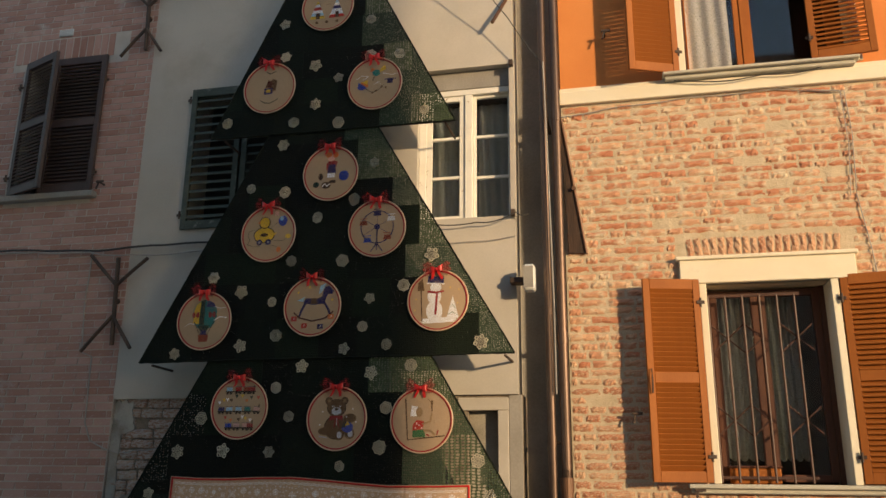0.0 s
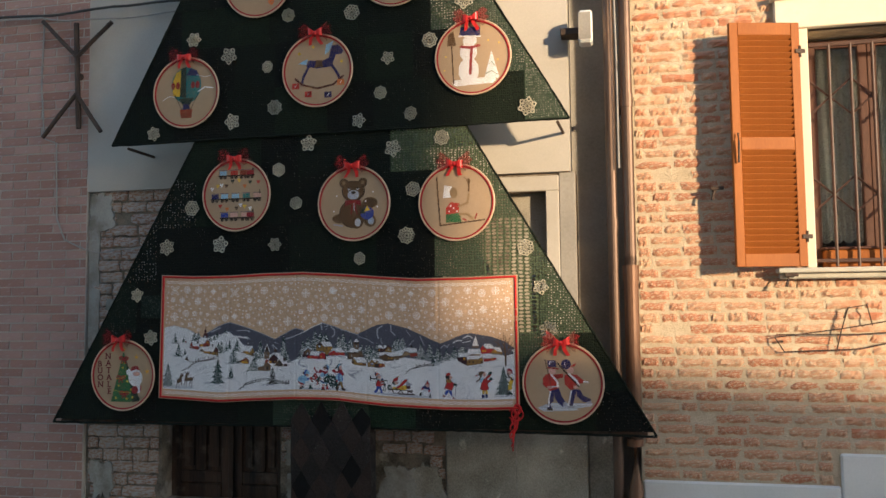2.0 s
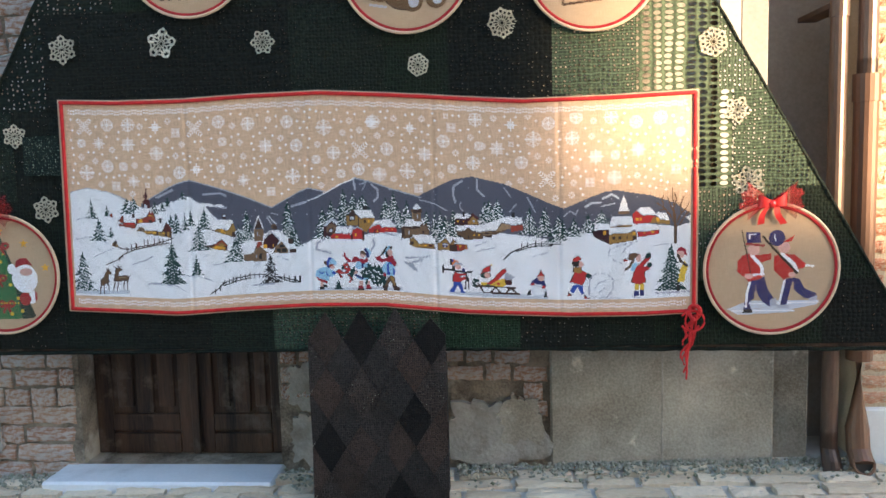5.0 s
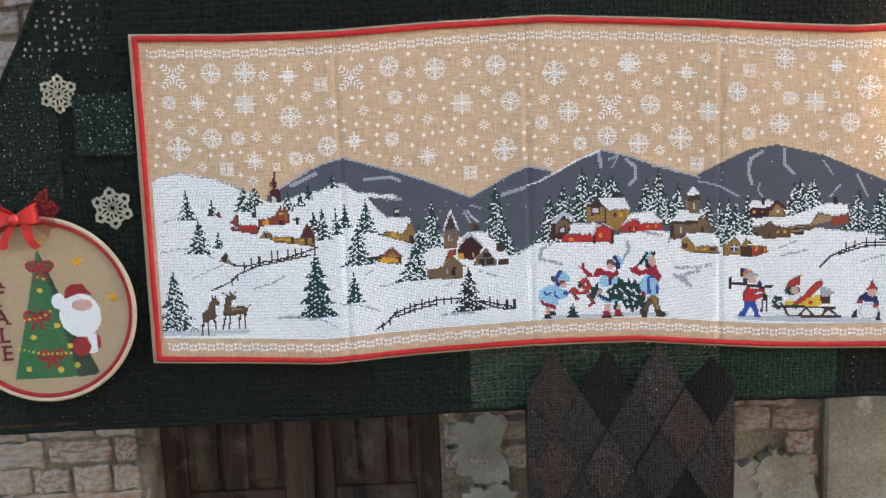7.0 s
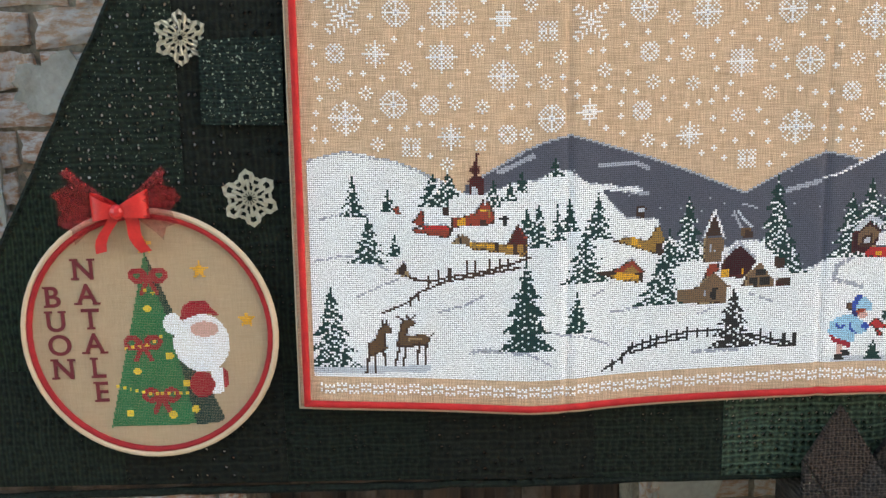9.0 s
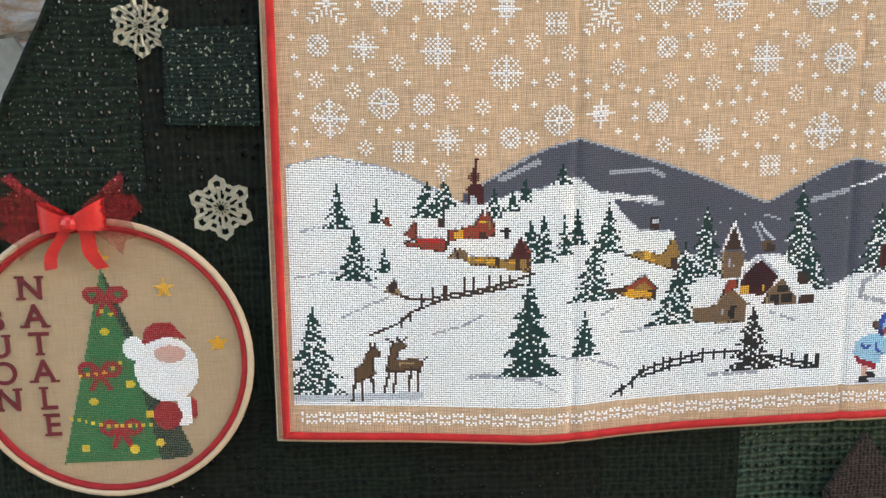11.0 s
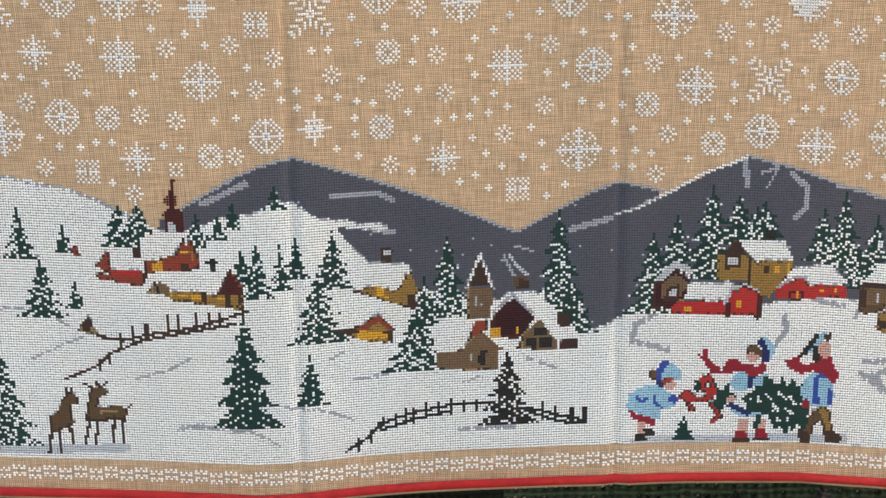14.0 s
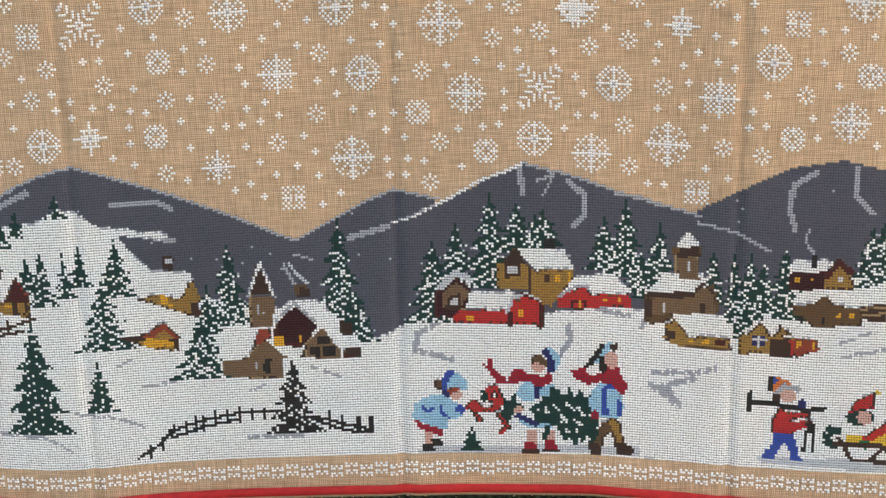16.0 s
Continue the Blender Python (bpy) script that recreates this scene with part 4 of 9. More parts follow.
def lay_bricks(name, wall, variants, rect, course, length, joint, y, holes, near, seed, jitter=0.0, proud=(0.004, 0.009), miss=0.0):
    """Courses of bricks: those inside near are parts of the wall, the rest one joined part."""
    rng = random.Random(seed)
    X0, X1, Z0, Z1 = rect
    allv, allf, made = [], [], 0
    z, row = Z0, 0
    while z + course * 0.6 < Z1:
        x = X0 - (row % 2) * length * 0.5 - rng.uniform(0, length * 0.3 if jitter else 0)
        while x < X1:
            w = length if not jitter else length * rng.choice((1.0, 1.0, 0.85, 0.5, 0.62, 1.1))
            a, b = max(x, X0), min(x + w, X1)
            cx, cz = (a + b) / 2, z + course / 2
            x += w
            if b - a < 0.05 or rng.random() < miss:
                continue
            if any(o[0] - 0.02 < b and a < o[1] + 0.02 and o[2] - course * 0.6 < cz < o[3] + course * 0.6 for o in holes):
                cut = False
                for o in holes:
                    if o[2] - course * 0.6 < cz < o[3] + course * 0.6:
                        if a < o[0] - 0.02 < b:
                            b = o[0] - 0.02
                        elif a < o[1] + 0.02 < b:
                            a = o[1] + 0.02
                        elif o[0] - 0.02 <= a and b <= o[1] + 0.02:
                            cut = True
                if cut or b - a < 0.06:
                    continue
                cx = (a + b) / 2
            vs, fs, me = rng.choice(variants)
            sx, sz = b - a - joint, course - joint
            if jitter:
                sx, sz = sx * rng.uniform(0.95, 1.0), sz * rng.uniform(0.84, 1.04)
                cz += rng.uniform(-1, 1) * jitter
            yy = y - rng.uniform(*proud)
            tilt = rng.uniform(-1, 1) * jitter * 2.2
            if near[0] < cx < near[1] and near[2] < cz < near[3] and made < 300:
                ob = put(name, me, wall, "", (cx, yy, cz))
                ob.scale, ob.rotation_euler = (sx, 1, sz), (0, tilt, 0)
                made += 1
            else:
                base = len(allv)
                c, s = math.cos(tilt), math.sin(tilt)
                allv.extend((cx + c * vx * sx + s * vz * sz, yy + vy, cz - s * vx * sx + c * vz * sz) for vx, vy, vz in vs)
                allf.extend(tuple(base + q for q in f) for f in fs)
        z += course
        row += 1
    if allv:
        tagged(put("brickwork", mesh_of("brickwork", allv, allf, variants[0][2].materials[0]), wall), kind="stuff")

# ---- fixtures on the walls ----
# near-black panels painted as the shade behind the shutters
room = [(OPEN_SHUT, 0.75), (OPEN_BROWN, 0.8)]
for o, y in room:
    tagged(part("room_shut", box(o[0] - 0.05, o[1] + 0.05, y + 0.002, y + 0.06, o[2] - 0.05, o[3] + 0.05, 0), SHADE_DARK), "near-black panel behind closed shutters in place of an unlit room", "room", kind="structure")


def iron_anchor(x, z, s, label):
    """A wall anchor: an upright bar with four forked arms."""
    ob = thing("wall_anchor", label, "wall anchor", "wall anchors")
    y = WALL_Y - 0.05
    part("bar", tube([(x - 0.02 * s, y, z + 0.46 * s), (x, y, z), (x + 0.02 * s, y, z - 0.46 * s)], 0.022, 6), IRON, ob)
    for dx, dz0, dz1 in ((-0.34, 0.16, 0.50), (0.33, 0.16, 0.44), (-0.32, -0.16, -0.52), (0.24, -0.16, -0.50)):
        part("arm", tube([(x, y - 0.01, z + dz0 * s), (x + dx * 0.5 * s, y - 0.015, z + (dz0 + dz1) / 2 * s), (x + dx * s, y - 0.01, z + dz1 * s)], 0.018, 6), IRON, ob)
    part("pin", tube([(x, y, z), (x, WALL_Y + 0.05, z)], 0.03, 8), IRON, ob)


iron_anchor(-2.385, 3.42, 1.0, "rusty forked iron wall anchor between brick and plaster")
iron_anchor(-2.40, 6.72, 0.9, "rusty forked iron wall anchor high between brick and plaster")

bk = thing("bracket", "rusty iron stay high on the plastered wall", "bracket")
part("rod", tube([(-1.75, WALL_Y - 0.12, 6.86), (-1.90, WALL_Y - 0.02, 7.2)], 0.015, 6), IRON, bk)
bk = thing("bracket", "brown wooden stay high on the plastered wall", "bracket")
part("rod", tube([(1.58, WALL_Y - 0.14, 6.12), (1.80, WALL_Y + 0.0, 6.62)], 0.02, 6), COPPER_WARM, bk)

vent = thing("wall_vent", "small white louvred vent in the brick wall", "vent")
part("frame", box(-3.57, -3.39, WALL_Y - 0.02, WALL_Y, 6.63, 6.72, 0.004), PLASTIC, vent)
for k in range(4):
    part("slat", box(-3.565, -3.395, WALL_Y - 0.027, WALL_Y - 0.021, 6.637 + k * 0.021, 6.648 + k * 0.021, 0.001), PLASTIC, vent)

lampbox = thing("floodlight", "small white plastic floodlight box on the plastered wall", "lamp")
part("housing", box(1.855, 1.955, WALL_Y - 0.20, WALL_Y - 0.06, 3.33, 3.57, 0.015), PLASTIC, lampbox)
part("arm", box(1.72, 1.855, WALL_Y - 0.12, WALL_Y + 0.02, 3.42, 3.47, 0.004), IRON, lampbox)
part("face", box(1.855, 1.945, WALL_Y - 0.204, WALL_Y - 0.201, 3.35, 3.55, 0.001), RENDER_GREY, lampbox, "dark grey glass front")

# thin plate added for a dark triangular shape on the wall
board = thing("board", "thin dark triangle with a brown edge strip beside the drainpipes", "board")
part("plate", prism([(2.215, 5.03), (2.265, 3.70), (2.425, 3.69), (2.24, 5.03)], WALL_Y - 0.035, WALL_Y - 0.018), OLD_WOOD, board)
part("edge", tube([(2.425, WALL_Y - 0.04, 3.68), (2.33, WALL_Y - 0.04, 4.35), (2.23, WALL_Y - 0.04, 5.05)], 0.014, 6), COPPER_WARM, board)
part("bolt", tube([(2.33, WALL_Y - 0.07, 4.32), (2.33, WALL_Y, 4.32)], 0.022, 8), COPPER_WARM, board)


def holdback(x, z):
    ob = thing("shutter_hook", "small iron shutter hook on the wall", "hook", "shutter hooks")
    part("hook", tube([(x, WALL_Y + 0.02, z + 0.03), (x, WALL_Y - 0.10, z + 0.03), (x - 0.02, WALL_Y - 0.11, z - 0.05)], 0.011, 6), IRON, ob)
    part("plate", box(x - 0.03, x + 0.06, WALL_Y - 0.115, WALL_Y - 0.10, z + 0.02, z + 0.045, 0.003), IRON, ob)


holdback(2.78, 2.20)
holdback(2.68, 5.88)
holdback(-2.72, 4.70)
holdback(3.25, 1.58)
holdback(4.75, 1.58)


def cable(pts, r, mat, label, sag=0.0):
    ob = thing("cable", label, "cable", "cables")
    path = []
    for k in range(len(pts) - 1):
        a, b = Vector(pts[k]), Vector(pts[k + 1])
        m = 8
        for q in range(m):
            u = q / m
            p = a.lerp(b, u)
            p.z -= sag * 4 * u * (1 - u)
            p += Vector((0, 0, 0.006 * math.sin(9 * p.x + 4 * p.z)))
            path.append(p)
    path.append(Vector(pts[-1]))
    part("cord", tube(path, r, 6), mat, ob)


Y1 = WALL_Y - 0.02
cable([(2.21, Y1, 5.07), (2.7, Y1, 5.12), (3.35, Y1, 5.16), (4.2, Y1, 5.17), (4.78, Y1, 5.10), (4.80, Y1, 4.7), (4.77, Y1, 4.1), (4.83, Y1, 3.6), (4.86, Y1, 3.2)], 0.005, CABLE_GREY, "grey cable clipped along the brick wall")
cable([(4.2, Y1 - 0.02, 5.19), (4.74, Y1 - 0.02, 5.10), (4.76, Y1, 4.6), (4.72, Y1, 4.1)], 0.004, CABLE_GREY, "thin black cable hanging down the brick wall")
cable([(3.3, Y1 - 0.06, 5.32), (4.1, Y1 - 0.06, 5.30), (4.7, Y1 - 0.06, 5.36)], 0.006, CABLE, "thin black wire under the upper sill", 0.03)
cable([(-6.0, Y1 - 0.02, 4.10), (-3.4, Y1 - 0.02, 4.02), (-2.74, Y1 - 0.02, 3.98), (-2.05, Y1 - 0.03, 4.0), (-1.0, Y1, 4.02)], 0.011, CABLE, "black cable strung along the brick and plaster walls", 0.01)
cable([(-6.0, Y1 - 0.03, 4.06), (-3.4, Y1 - 0.04, 3.99), (-2.75, Y1 - 0.03, 3.96), (-2.25, Y1 - 0.03, 3.90), (-1.2, Y1, 3.93)], 0.008, CABLE_GREY, "grey cable strung along the brick and plaster walls", 0.015)
cable([(-2.74, Y1, 3.97), (-2.76, Y1, 3.4), (-2.72, Y1, 2.9), (-2.60, Y1, 2.85), (-2.58, Y1, 2.2), (-2.50, Y1, 2.02), (-2.30, Y1, 1.93)], 0.007, CABLE_GREY, "grey cable hanging down the brick corner")
cable([(-2.30, Y1 + 0.02, 1.93), (-2.0, Y1, 1.92), (-1.6, Y1, 2.02), (-1.2, Y1, 2.1)], 0.006, CABLE_GREY, "grey cable across the old brick", 0.03)
cable([(0.95, Y1 - 0.05, 4.05), (1.4, Y1 - 0.05, 4.04), (1.78, Y1 - 0.05, 4.11), (1.9, Y1, 4.11)], 0.006, CABLE, "thin cord slung under the casement window", 0.03)
cable([(0.95, Y1, 3.86), (1.78, Y1, 3.90)], 0.004, CABLE_GREY, "thin wire across the plaster", 0.02)
cable([(1.30, -0.02, 6.75), (1.75, 0.15, 6.1), (2.06, 0.23, 5.62)], 0.005, CABLE, "guy string tied to a drainpipe", 0.02)
cable([(2.08, 0.22, 5.62), (2.10, 0.22, 4.6), (2.12, 0.22, 3.2), (2.12, 0.22, 2.4)], 0.007, CABLE_GREY, "white cord hanging beside the drainpipes")

# wire rack left on the brick wall
rack = thing("wire_rack", "bent iron wire basket rack fixed to the brick wall", "rack")
ry = WALL_Y - 0.05
for pts in ([(3.15, 1.18), (3.6, 1.24), (4.18, 1.34)], [(3.21, 1.08), (3.7, 1.10), (4.15, 1.20)], [(3.15, 1.18), (3.21, 1.08)], [(3.16, 1.20), (3.7, 1.20), (4.16, 1.23)], [(4.15, 1.20), (4.18, 1.34)],
            [(3.55, 1.10), (3.58, 1.22), (3.63, 1.38), (3.75, 1.40), (3.78, 1.26)], [(3.95, 1.14), (3.98, 1.30), (4.02, 1.40), (4.16, 1.42), (4.18, 1.24)], [(3.62, 1.37), (3.60, 1.31)]):
    part("wire", tube([(x, ry, z) for x, z in pts], 0.0045, 6), IRON, rack)
for x, z in ((3.2, 1.15), (4.2, 1.25)):
    part("pin", tube([(x, ry, z), (x, WALL_Y + 0.02, z)], 0.008, 6), IRON, rack)

# patches of old plaster and cement on the ground-floor wall
prng = random.Random(8)


def patch(cx, cz, w, h, mat, label, y=0.385, seed=0):
    rr = random.Random(seed)
    n = 72
    pts = []
    for k in range(n):
        a = 2 * math.pi * k / n
        c, s = math.cos(a), math.sin(a)
        rag = noise.fractal((c * 1.3 + seed * 7, s * 1.3, 0.0), 0.8, 2.1, 5)
        q = 1 / max(abs(c), abs(s)) ** 0.6 * (0.92 + 0.38 * rag + rr.uniform(-0.03, 0.03))
        pts.append((cx + c * w / 2 * q, cz + s * h / 2 * q))
    return tagged(part("wall_patch", prism(pts, y, 0.415), mat), label, "plaster patch", kind="structure")


patch(-2.13, 0.02, 0.22, 0.36, PATCH, "pale cement patch on old brick beside the door", 0.378, 1)
patch(-2.235, 1.70, 0.11, 1.35, PATCH, "strip of old grey plaster left along the brick corner", 0.384, 2)
patch(-2.17, 2.24, 0.24, 0.36, PATCH, "crumbling grey plaster remains under the ledge", 0.38, 3)
patch(-2.02, 1.45, 0.22, 0.15, PATCH, "whitish plaster smear over old brick", 0.39, 12)
patch(-0.42, 0.28, 0.20, 0.26, PATCH, "crumbling plaster on the door pier", 0.38, 5)
patch(-0.40, 0.0, 0.24, 0.26, PATCH, "pale cement patch on the door pier", 0.378, 6)
patch(0.51, 0.03, 0.52, 0.34, PATCH, "grey cement lump over old stone", 0.372, 7)
patch(0.64, 0.10, 0.22, 0.26, CONCRETE, "smooth grey cement patch over old stone", 0.364, 9)
tagged(part("wall_slab", box(1.678, 1.798, 0.392, 0.43, 1.004, 2.415, 0.004), RENDER_GREY), "smooth grey render beside the small window", "wall", kind="structure")
tagged(part("wall_slab", box(1.85, 2.03, 0.45, 0.62, -0.5, 0.97, 0.008), CONCRETE), "recessed strip of grey cement render beside the drainpipe", "wall", kind="structure")
slab = tagged(part("wall_slab", box(0.79, 1.845, 0.375, 0.5, -0.5, 1.0, 0.01), CONCRETE), "weathered grey cement render slab at the wall's foot", "wall", kind="structure")
tagged(part("wall_slab", box(1.32, 1.328, 0.371, 0.38, -0.3, 0.9, 0.001), PATCH), "pale vertical crack line in the cement render", "wall", kind="structure")


# ---- the fabric tree ----
def clip(poly, a, b, c):
    """Keeps the part of a convex polygon where a x + b z <= c."""
    out = []
    for k in range(len(poly)):
        p, q = poly[k], poly[(k + 1) % len(poly)]
        dp, dq = a * p[0] + b * p[1] - c, a * q[0] + b * q[1] - c
        if dp <= 0:
            out.append(p)
        if dp * dq < 0:
            u = dp / (dp - dq)
            out.append((p[0] + u * (q[0] - p[0]), p[1] + u * (q[1] - p[1])))
    return out


def inside_of(tier):
    """Half-planes of a convex outline given anticlockwise."""
    hs = []
    for k in range(len(tier)):
        (x0, z0), (x1, z1) = tier[k], tier[(k + 1) % len(tier)]
        a, b = z1 - z0, -(x1 - x0)
        hs.append((a, b, a * x0 + b * z0))
    return hs


fabric_tree = thing("fabric_tree", "flat fir tree of dark green crocheted patches hung on the facade", "christmas tree")
TIERS = [
    ([(-1.285, 4.985), (1.252, 4.975), (-0.08, 7.56)], -0.004),
    ([(-1.83, 2.725), (1.785, 2.74), (0.35, 5.21), (-0.53, 5.21)], 0.010),
    ([(-2.325, 0.535), (0.0, 0.545), (2.325, 0.525), (0.92, 2.94), (-0.99, 2.94)], 0.024),
]
trng = random.Random(4)
for tier, ty in TIERS:
    hs = inside_of(tier)
    zs = [p[1] for p in tier]
    xs = [p[0] for p in tier]
    z = min(zs)
    tier_ob = put("tier", None, fabric_tree)
    while z < max(zs):
        hgt = trng.uniform(0.27, 0.42)
        x = min(xs) - trng.uniform(0, 0.25)
        while x < max(xs):
            w = trng.uniform(0.26, 0.46)
            poly = [(x, z), (x + w, z), (x + w, z + hgt), (x, z + hgt)]
            for h in hs:
                poly = clip(poly, *h) if len(poly) > 2 else []
            cx = x + w / 2
            x += w
            if len(poly) < 3:
                continue
            area = abs(sum(p[0] * q[1] - q[0] * p[1] for p, q in zip(poly, poly[1:] + poly[:1]))) / 2
            if area < 0.0006:
                continue
            slope = max((h for h in hs if h[0] > 0.1 and abs(h[0]) > abs(h[1]) * 0.4), key=lambda h: h[0])
            inset = (slope[2] - slope[0] * cx - slope[1] * (z + hgt / 2)) / math.hypot(slope[0], slope[1])
            lace = inset < (trng.uniform(0.35, 0.8) if ty > 0.02 else trng.uniform(0.2, 0.5)) and not (z < 0.62 or z < 1.0 and cx > 1.75)
            edge = cx + (2.94 - z - hgt / 2) * 0.557 < -0.72
            mid = z + hgt / 2
            if ty > 0.02 and edge and 1.2 < mid < 1.75 and max(p[0] for p in poly) < -1.55:
                mat = KNITS[3]
            elif ty > 0.02 and edge and 1.2 < mid < 2.25:
                mat = KNITS[4] if mid > 1.75 else KNITS[1]
            elif ty > 0.02 and edge and mid > 0.85:
                mat = KNITS[2]
            elif ty > 0.02 and cx + w / 2 > -0.2 and cx < 0.25 and z + hgt < 0.95:
                mat = LACES[1]
            elif ty > 0.02 and z < 0.9 and -0.75 < cx < 1.3 and trng.random() < 0.45:
                mat = KNITS[5]
            elif ty > 0.02 and 1.35 < z + hgt / 2 < 1.85 and 0.98 < cx < 1.5:
                mat = LACES[3]
            else:
                mat = trng.choice(LACES[:3]) if lace else trng.choice((KNITS[0], KNITS[0], KNITS[1], KNITS[1], KNITS[2]))
            y = ty + trng.uniform(-0.0025, 0.0025)
            part("patch", prism(poly, y, y + (0.004 if lace else 0.008)), mat, tier_ob)
        z += hgt
    n = len(tier)
    for k in range(n):
        a, b = Vector((tier[k][0], ty, tier[k][1])), Vector((tier[(k + 1) % n][0], ty, tier[(k + 1) % n][1]))
        m = max(2, int((b - a).length / 0.05))
        part("edging", tube([a.lerp(b, q / m) + Vector((0, 0.004 + trng.uniform(-0.002, 0.002), trng.uniform(-0.003, 0.003))) for q in range(m + 1)], 0.009, 6), KNITS[0], tier_ob)

# a sequinned square sewn on beside the runner's corner
part("patch", prism([(-1.56, 1.355), (-1.39, 1.35), (-1.385, 1.53), (-1.555, 1.525)], 0.014, 0.020), KNITS[6], fabric_tree, "glittering sequinned dark green square")

# props that hold the tiers off the wall
for x, z in ((1.70, 2.72), (-1.70, 2.70), (1.15, 4.97), (-1.15, 4.97), (2.2, 0.56), (-2.2, 0.57)):
    part("prop", tube([(x, 0.03, z), (x + 0.02, WALL_Y + 0.02, z - 0.01)], 0.012, 6), IRON, fabric_tree)
for tier, ty in TIERS:
    a, b = tier[0], tier[1] if len(tier) < 5 else tier[2]
    part("batten", tube([(a[0] + 0.06, ty + 0.03, a[1] + 0.012), (b[0] - 0.06, ty + 0.03, b[1] + 0.012)], 0.014, 6), OLD_WOOD, fabric_tree)

# the trunk: a padded patchwork of brown and black diamonds
trunk = thing("tree_trunk", "fabric tree trunk of brown and black diamond patches on the paving", "trunk")
tb = box(-0.285, 0.312, -0.02, 0.15, -0.162, 0.52, 0.02)
part("body", tb, DIAMONDS[0], trunk)
drng = random.Random(17)
dw, dh = 0.156, 0.245
hs = inside_of([(-0.292, -0.164), (0.319, -0.164), (0.319, 0.735), (-0.292, 0.735)])
TOP_ROW = (1, 2, 3, 2)
for r in range(8):
    for c in range(5):
        cx = -0.213 + dw * c - (dw / 2 if r % 2 else 0)
        cz = 0.602 - r * dh / 2
        if r == 0 and c > 3:
            continue
        lift = (0.0, 0.012, 0.016, -0.03)[c] if r == 0 else 0.0
        poly = [(cx - dw / 2 + 0.0015, cz), (cx, cz - dh / 2 + 0.002), (cx + dw / 2 - 0.0015, cz), (cx, cz + dh / 2 - 0.002 + lift)]
        for h in hs:
            poly = clip(poly, *h) if len(poly) > 2 else []
        if len(poly) < 3:
            continue
        y = -0.027 + drng.uniform(-0.005, 0.003)
        b = prism(poly, y, y + 0.012)
        for v in b.verts:
            v.co.y += 0.006 * math.sin(21 * v.co.x + 9 * v.co.z) - 0.006 * math.sin(14 * v.co.z + 2)
        if r == 0:
            kind = TOP_ROW[c]
        else:
            kind = 2 if (r, c) in ((4, 0), (3, 3), (6, 2)) else drng.choice((0, 0, 1, 1, 3))
        part("diamond_patch", b, DIAMONDS[kind], trunk)


# ---- crocheted snow stars on the tree ----
def star_mesh(name, points, depth, petals):
    """A lace star: rings of crochet round a hole, with gaps worked between them, as one connected piece."""
    bm = bmesh.new()
    n = points * 8
    layers = (0.10, 0.24, 0.32, 0.50, 0.58, 0.66, 0.82, 0.97)
    rows = []
    for q, r in enumerate(layers):
        row = []
        for k in range(n):
            a = 2 * math.pi * k / n
            wave = depth * math.cos(points * a) * (r ** 1.5) + (0.03 * math.cos(points * petals * 2 * a) if q == 7 else 0)
            rr = r + wave
            row.append(bm.verts.new((rr * math.cos(a), 0.05 * math.sin(3 * k + q), rr * math.sin(a))))
        rows.append(row)
    for q in range(7):
        for k in range(n):
            if (q == 2 and k % 4 in (1, 2)) or (q == 5 and k % 4 in (0, 3)) or (q == 0 and k % 4 == 0) or (q == 3 and k % 8 == 6):
                continue
            bm.faces.new((rows[q][k], rows[q][(k + 1) % n], rows[q + 1][(k + 1) % n], rows[q + 1][k]))
    bmesh.ops.solidify(bm, geom=bm.faces[:], thickness=0.10)
    bmesh.ops.recalc_face_normals(bm, faces=bm.faces[:])
    me = bpy.data.meshes.new(name)
    bm.to_mesh(me)
    bm.free()
    me.materials.append(COTTON_LACE)
    return me


STARS = [star_mesh("snow_star", 6, 0.15, 2), star_mesh("snow_star", 5, 0.17, 2), star_mesh("snow_star", 8, 0.07, 1), star_mesh("snow_star", 6, 0.05, 3)]
srng = random.Random(3)


def snow_stars(y, r, *places):
    for x, z in places:
        ob = put("snow_star", srng.choice(STARS), None, "", (x, y, z))
        s = r * srng.uniform(0.85, 1.15)
        ob.scale, ob.rotation_euler = (s, s * 0.7, s), (srng.uniform(-0.12, 0.12), srng.uniform(0, 6.28), srng.uniform(-0.12, 0.12))
        tagged(ob, "cream crocheted cotton snow star on the green fabric", "snow star", "snow stars on the fabric tree")


snow_stars(-0.012, 0.054, (-0.55, 6.21), (-0.52, 5.83), (-0.19, 5.70), (0.06, 5.54), (-0.17, 5.27), (-1.11, 5.14), (-0.39, 5.09), (0.08, 5.05), (0.95, 5.11), (0.38, 6.16), (0.69, 5.74), (0.39, 5.75))
snow_stars(0.002, 0.055, (-0.49, 4.86), (-0.80, 4.42), (-0.44, 4.36), (0.27, 4.24), (-0.09, 4.08), (0.46, 4.60), (1.04, 3.66), (-0.33, 3.66), (0.18, 3.64), (-1.12, 3.53), (-0.82, 3.38), (-0.50, 3.27), (0.46, 3.27), (0.78, 3.38), (1.49, 2.84), (0.40, 3.01), (0.63, 2.84), (0.23, 2.81), (-0.79, 2.86), (-0.44, 2.95), (-1.46, 2.80))
snow_stars(0.014, 0.055, (-0.17, 2.66), (0.49, 2.59), (0.86, 2.65), (-0.41, 2.47), (-0.27, 2.21), (0.64, 2.28), (-1.13, 2.20), (0.59, 1.94), (-1.34, 1.90), (-0.89, 1.91), (-0.44, 1.90), (0.23, 1.78), (1.46, 1.83), (-1.59, 1.53), (-1.47, 1.20), (1.56, 1.55), (1.61, 1.25))


# ---- cross-stitch ----
THREADS = {}
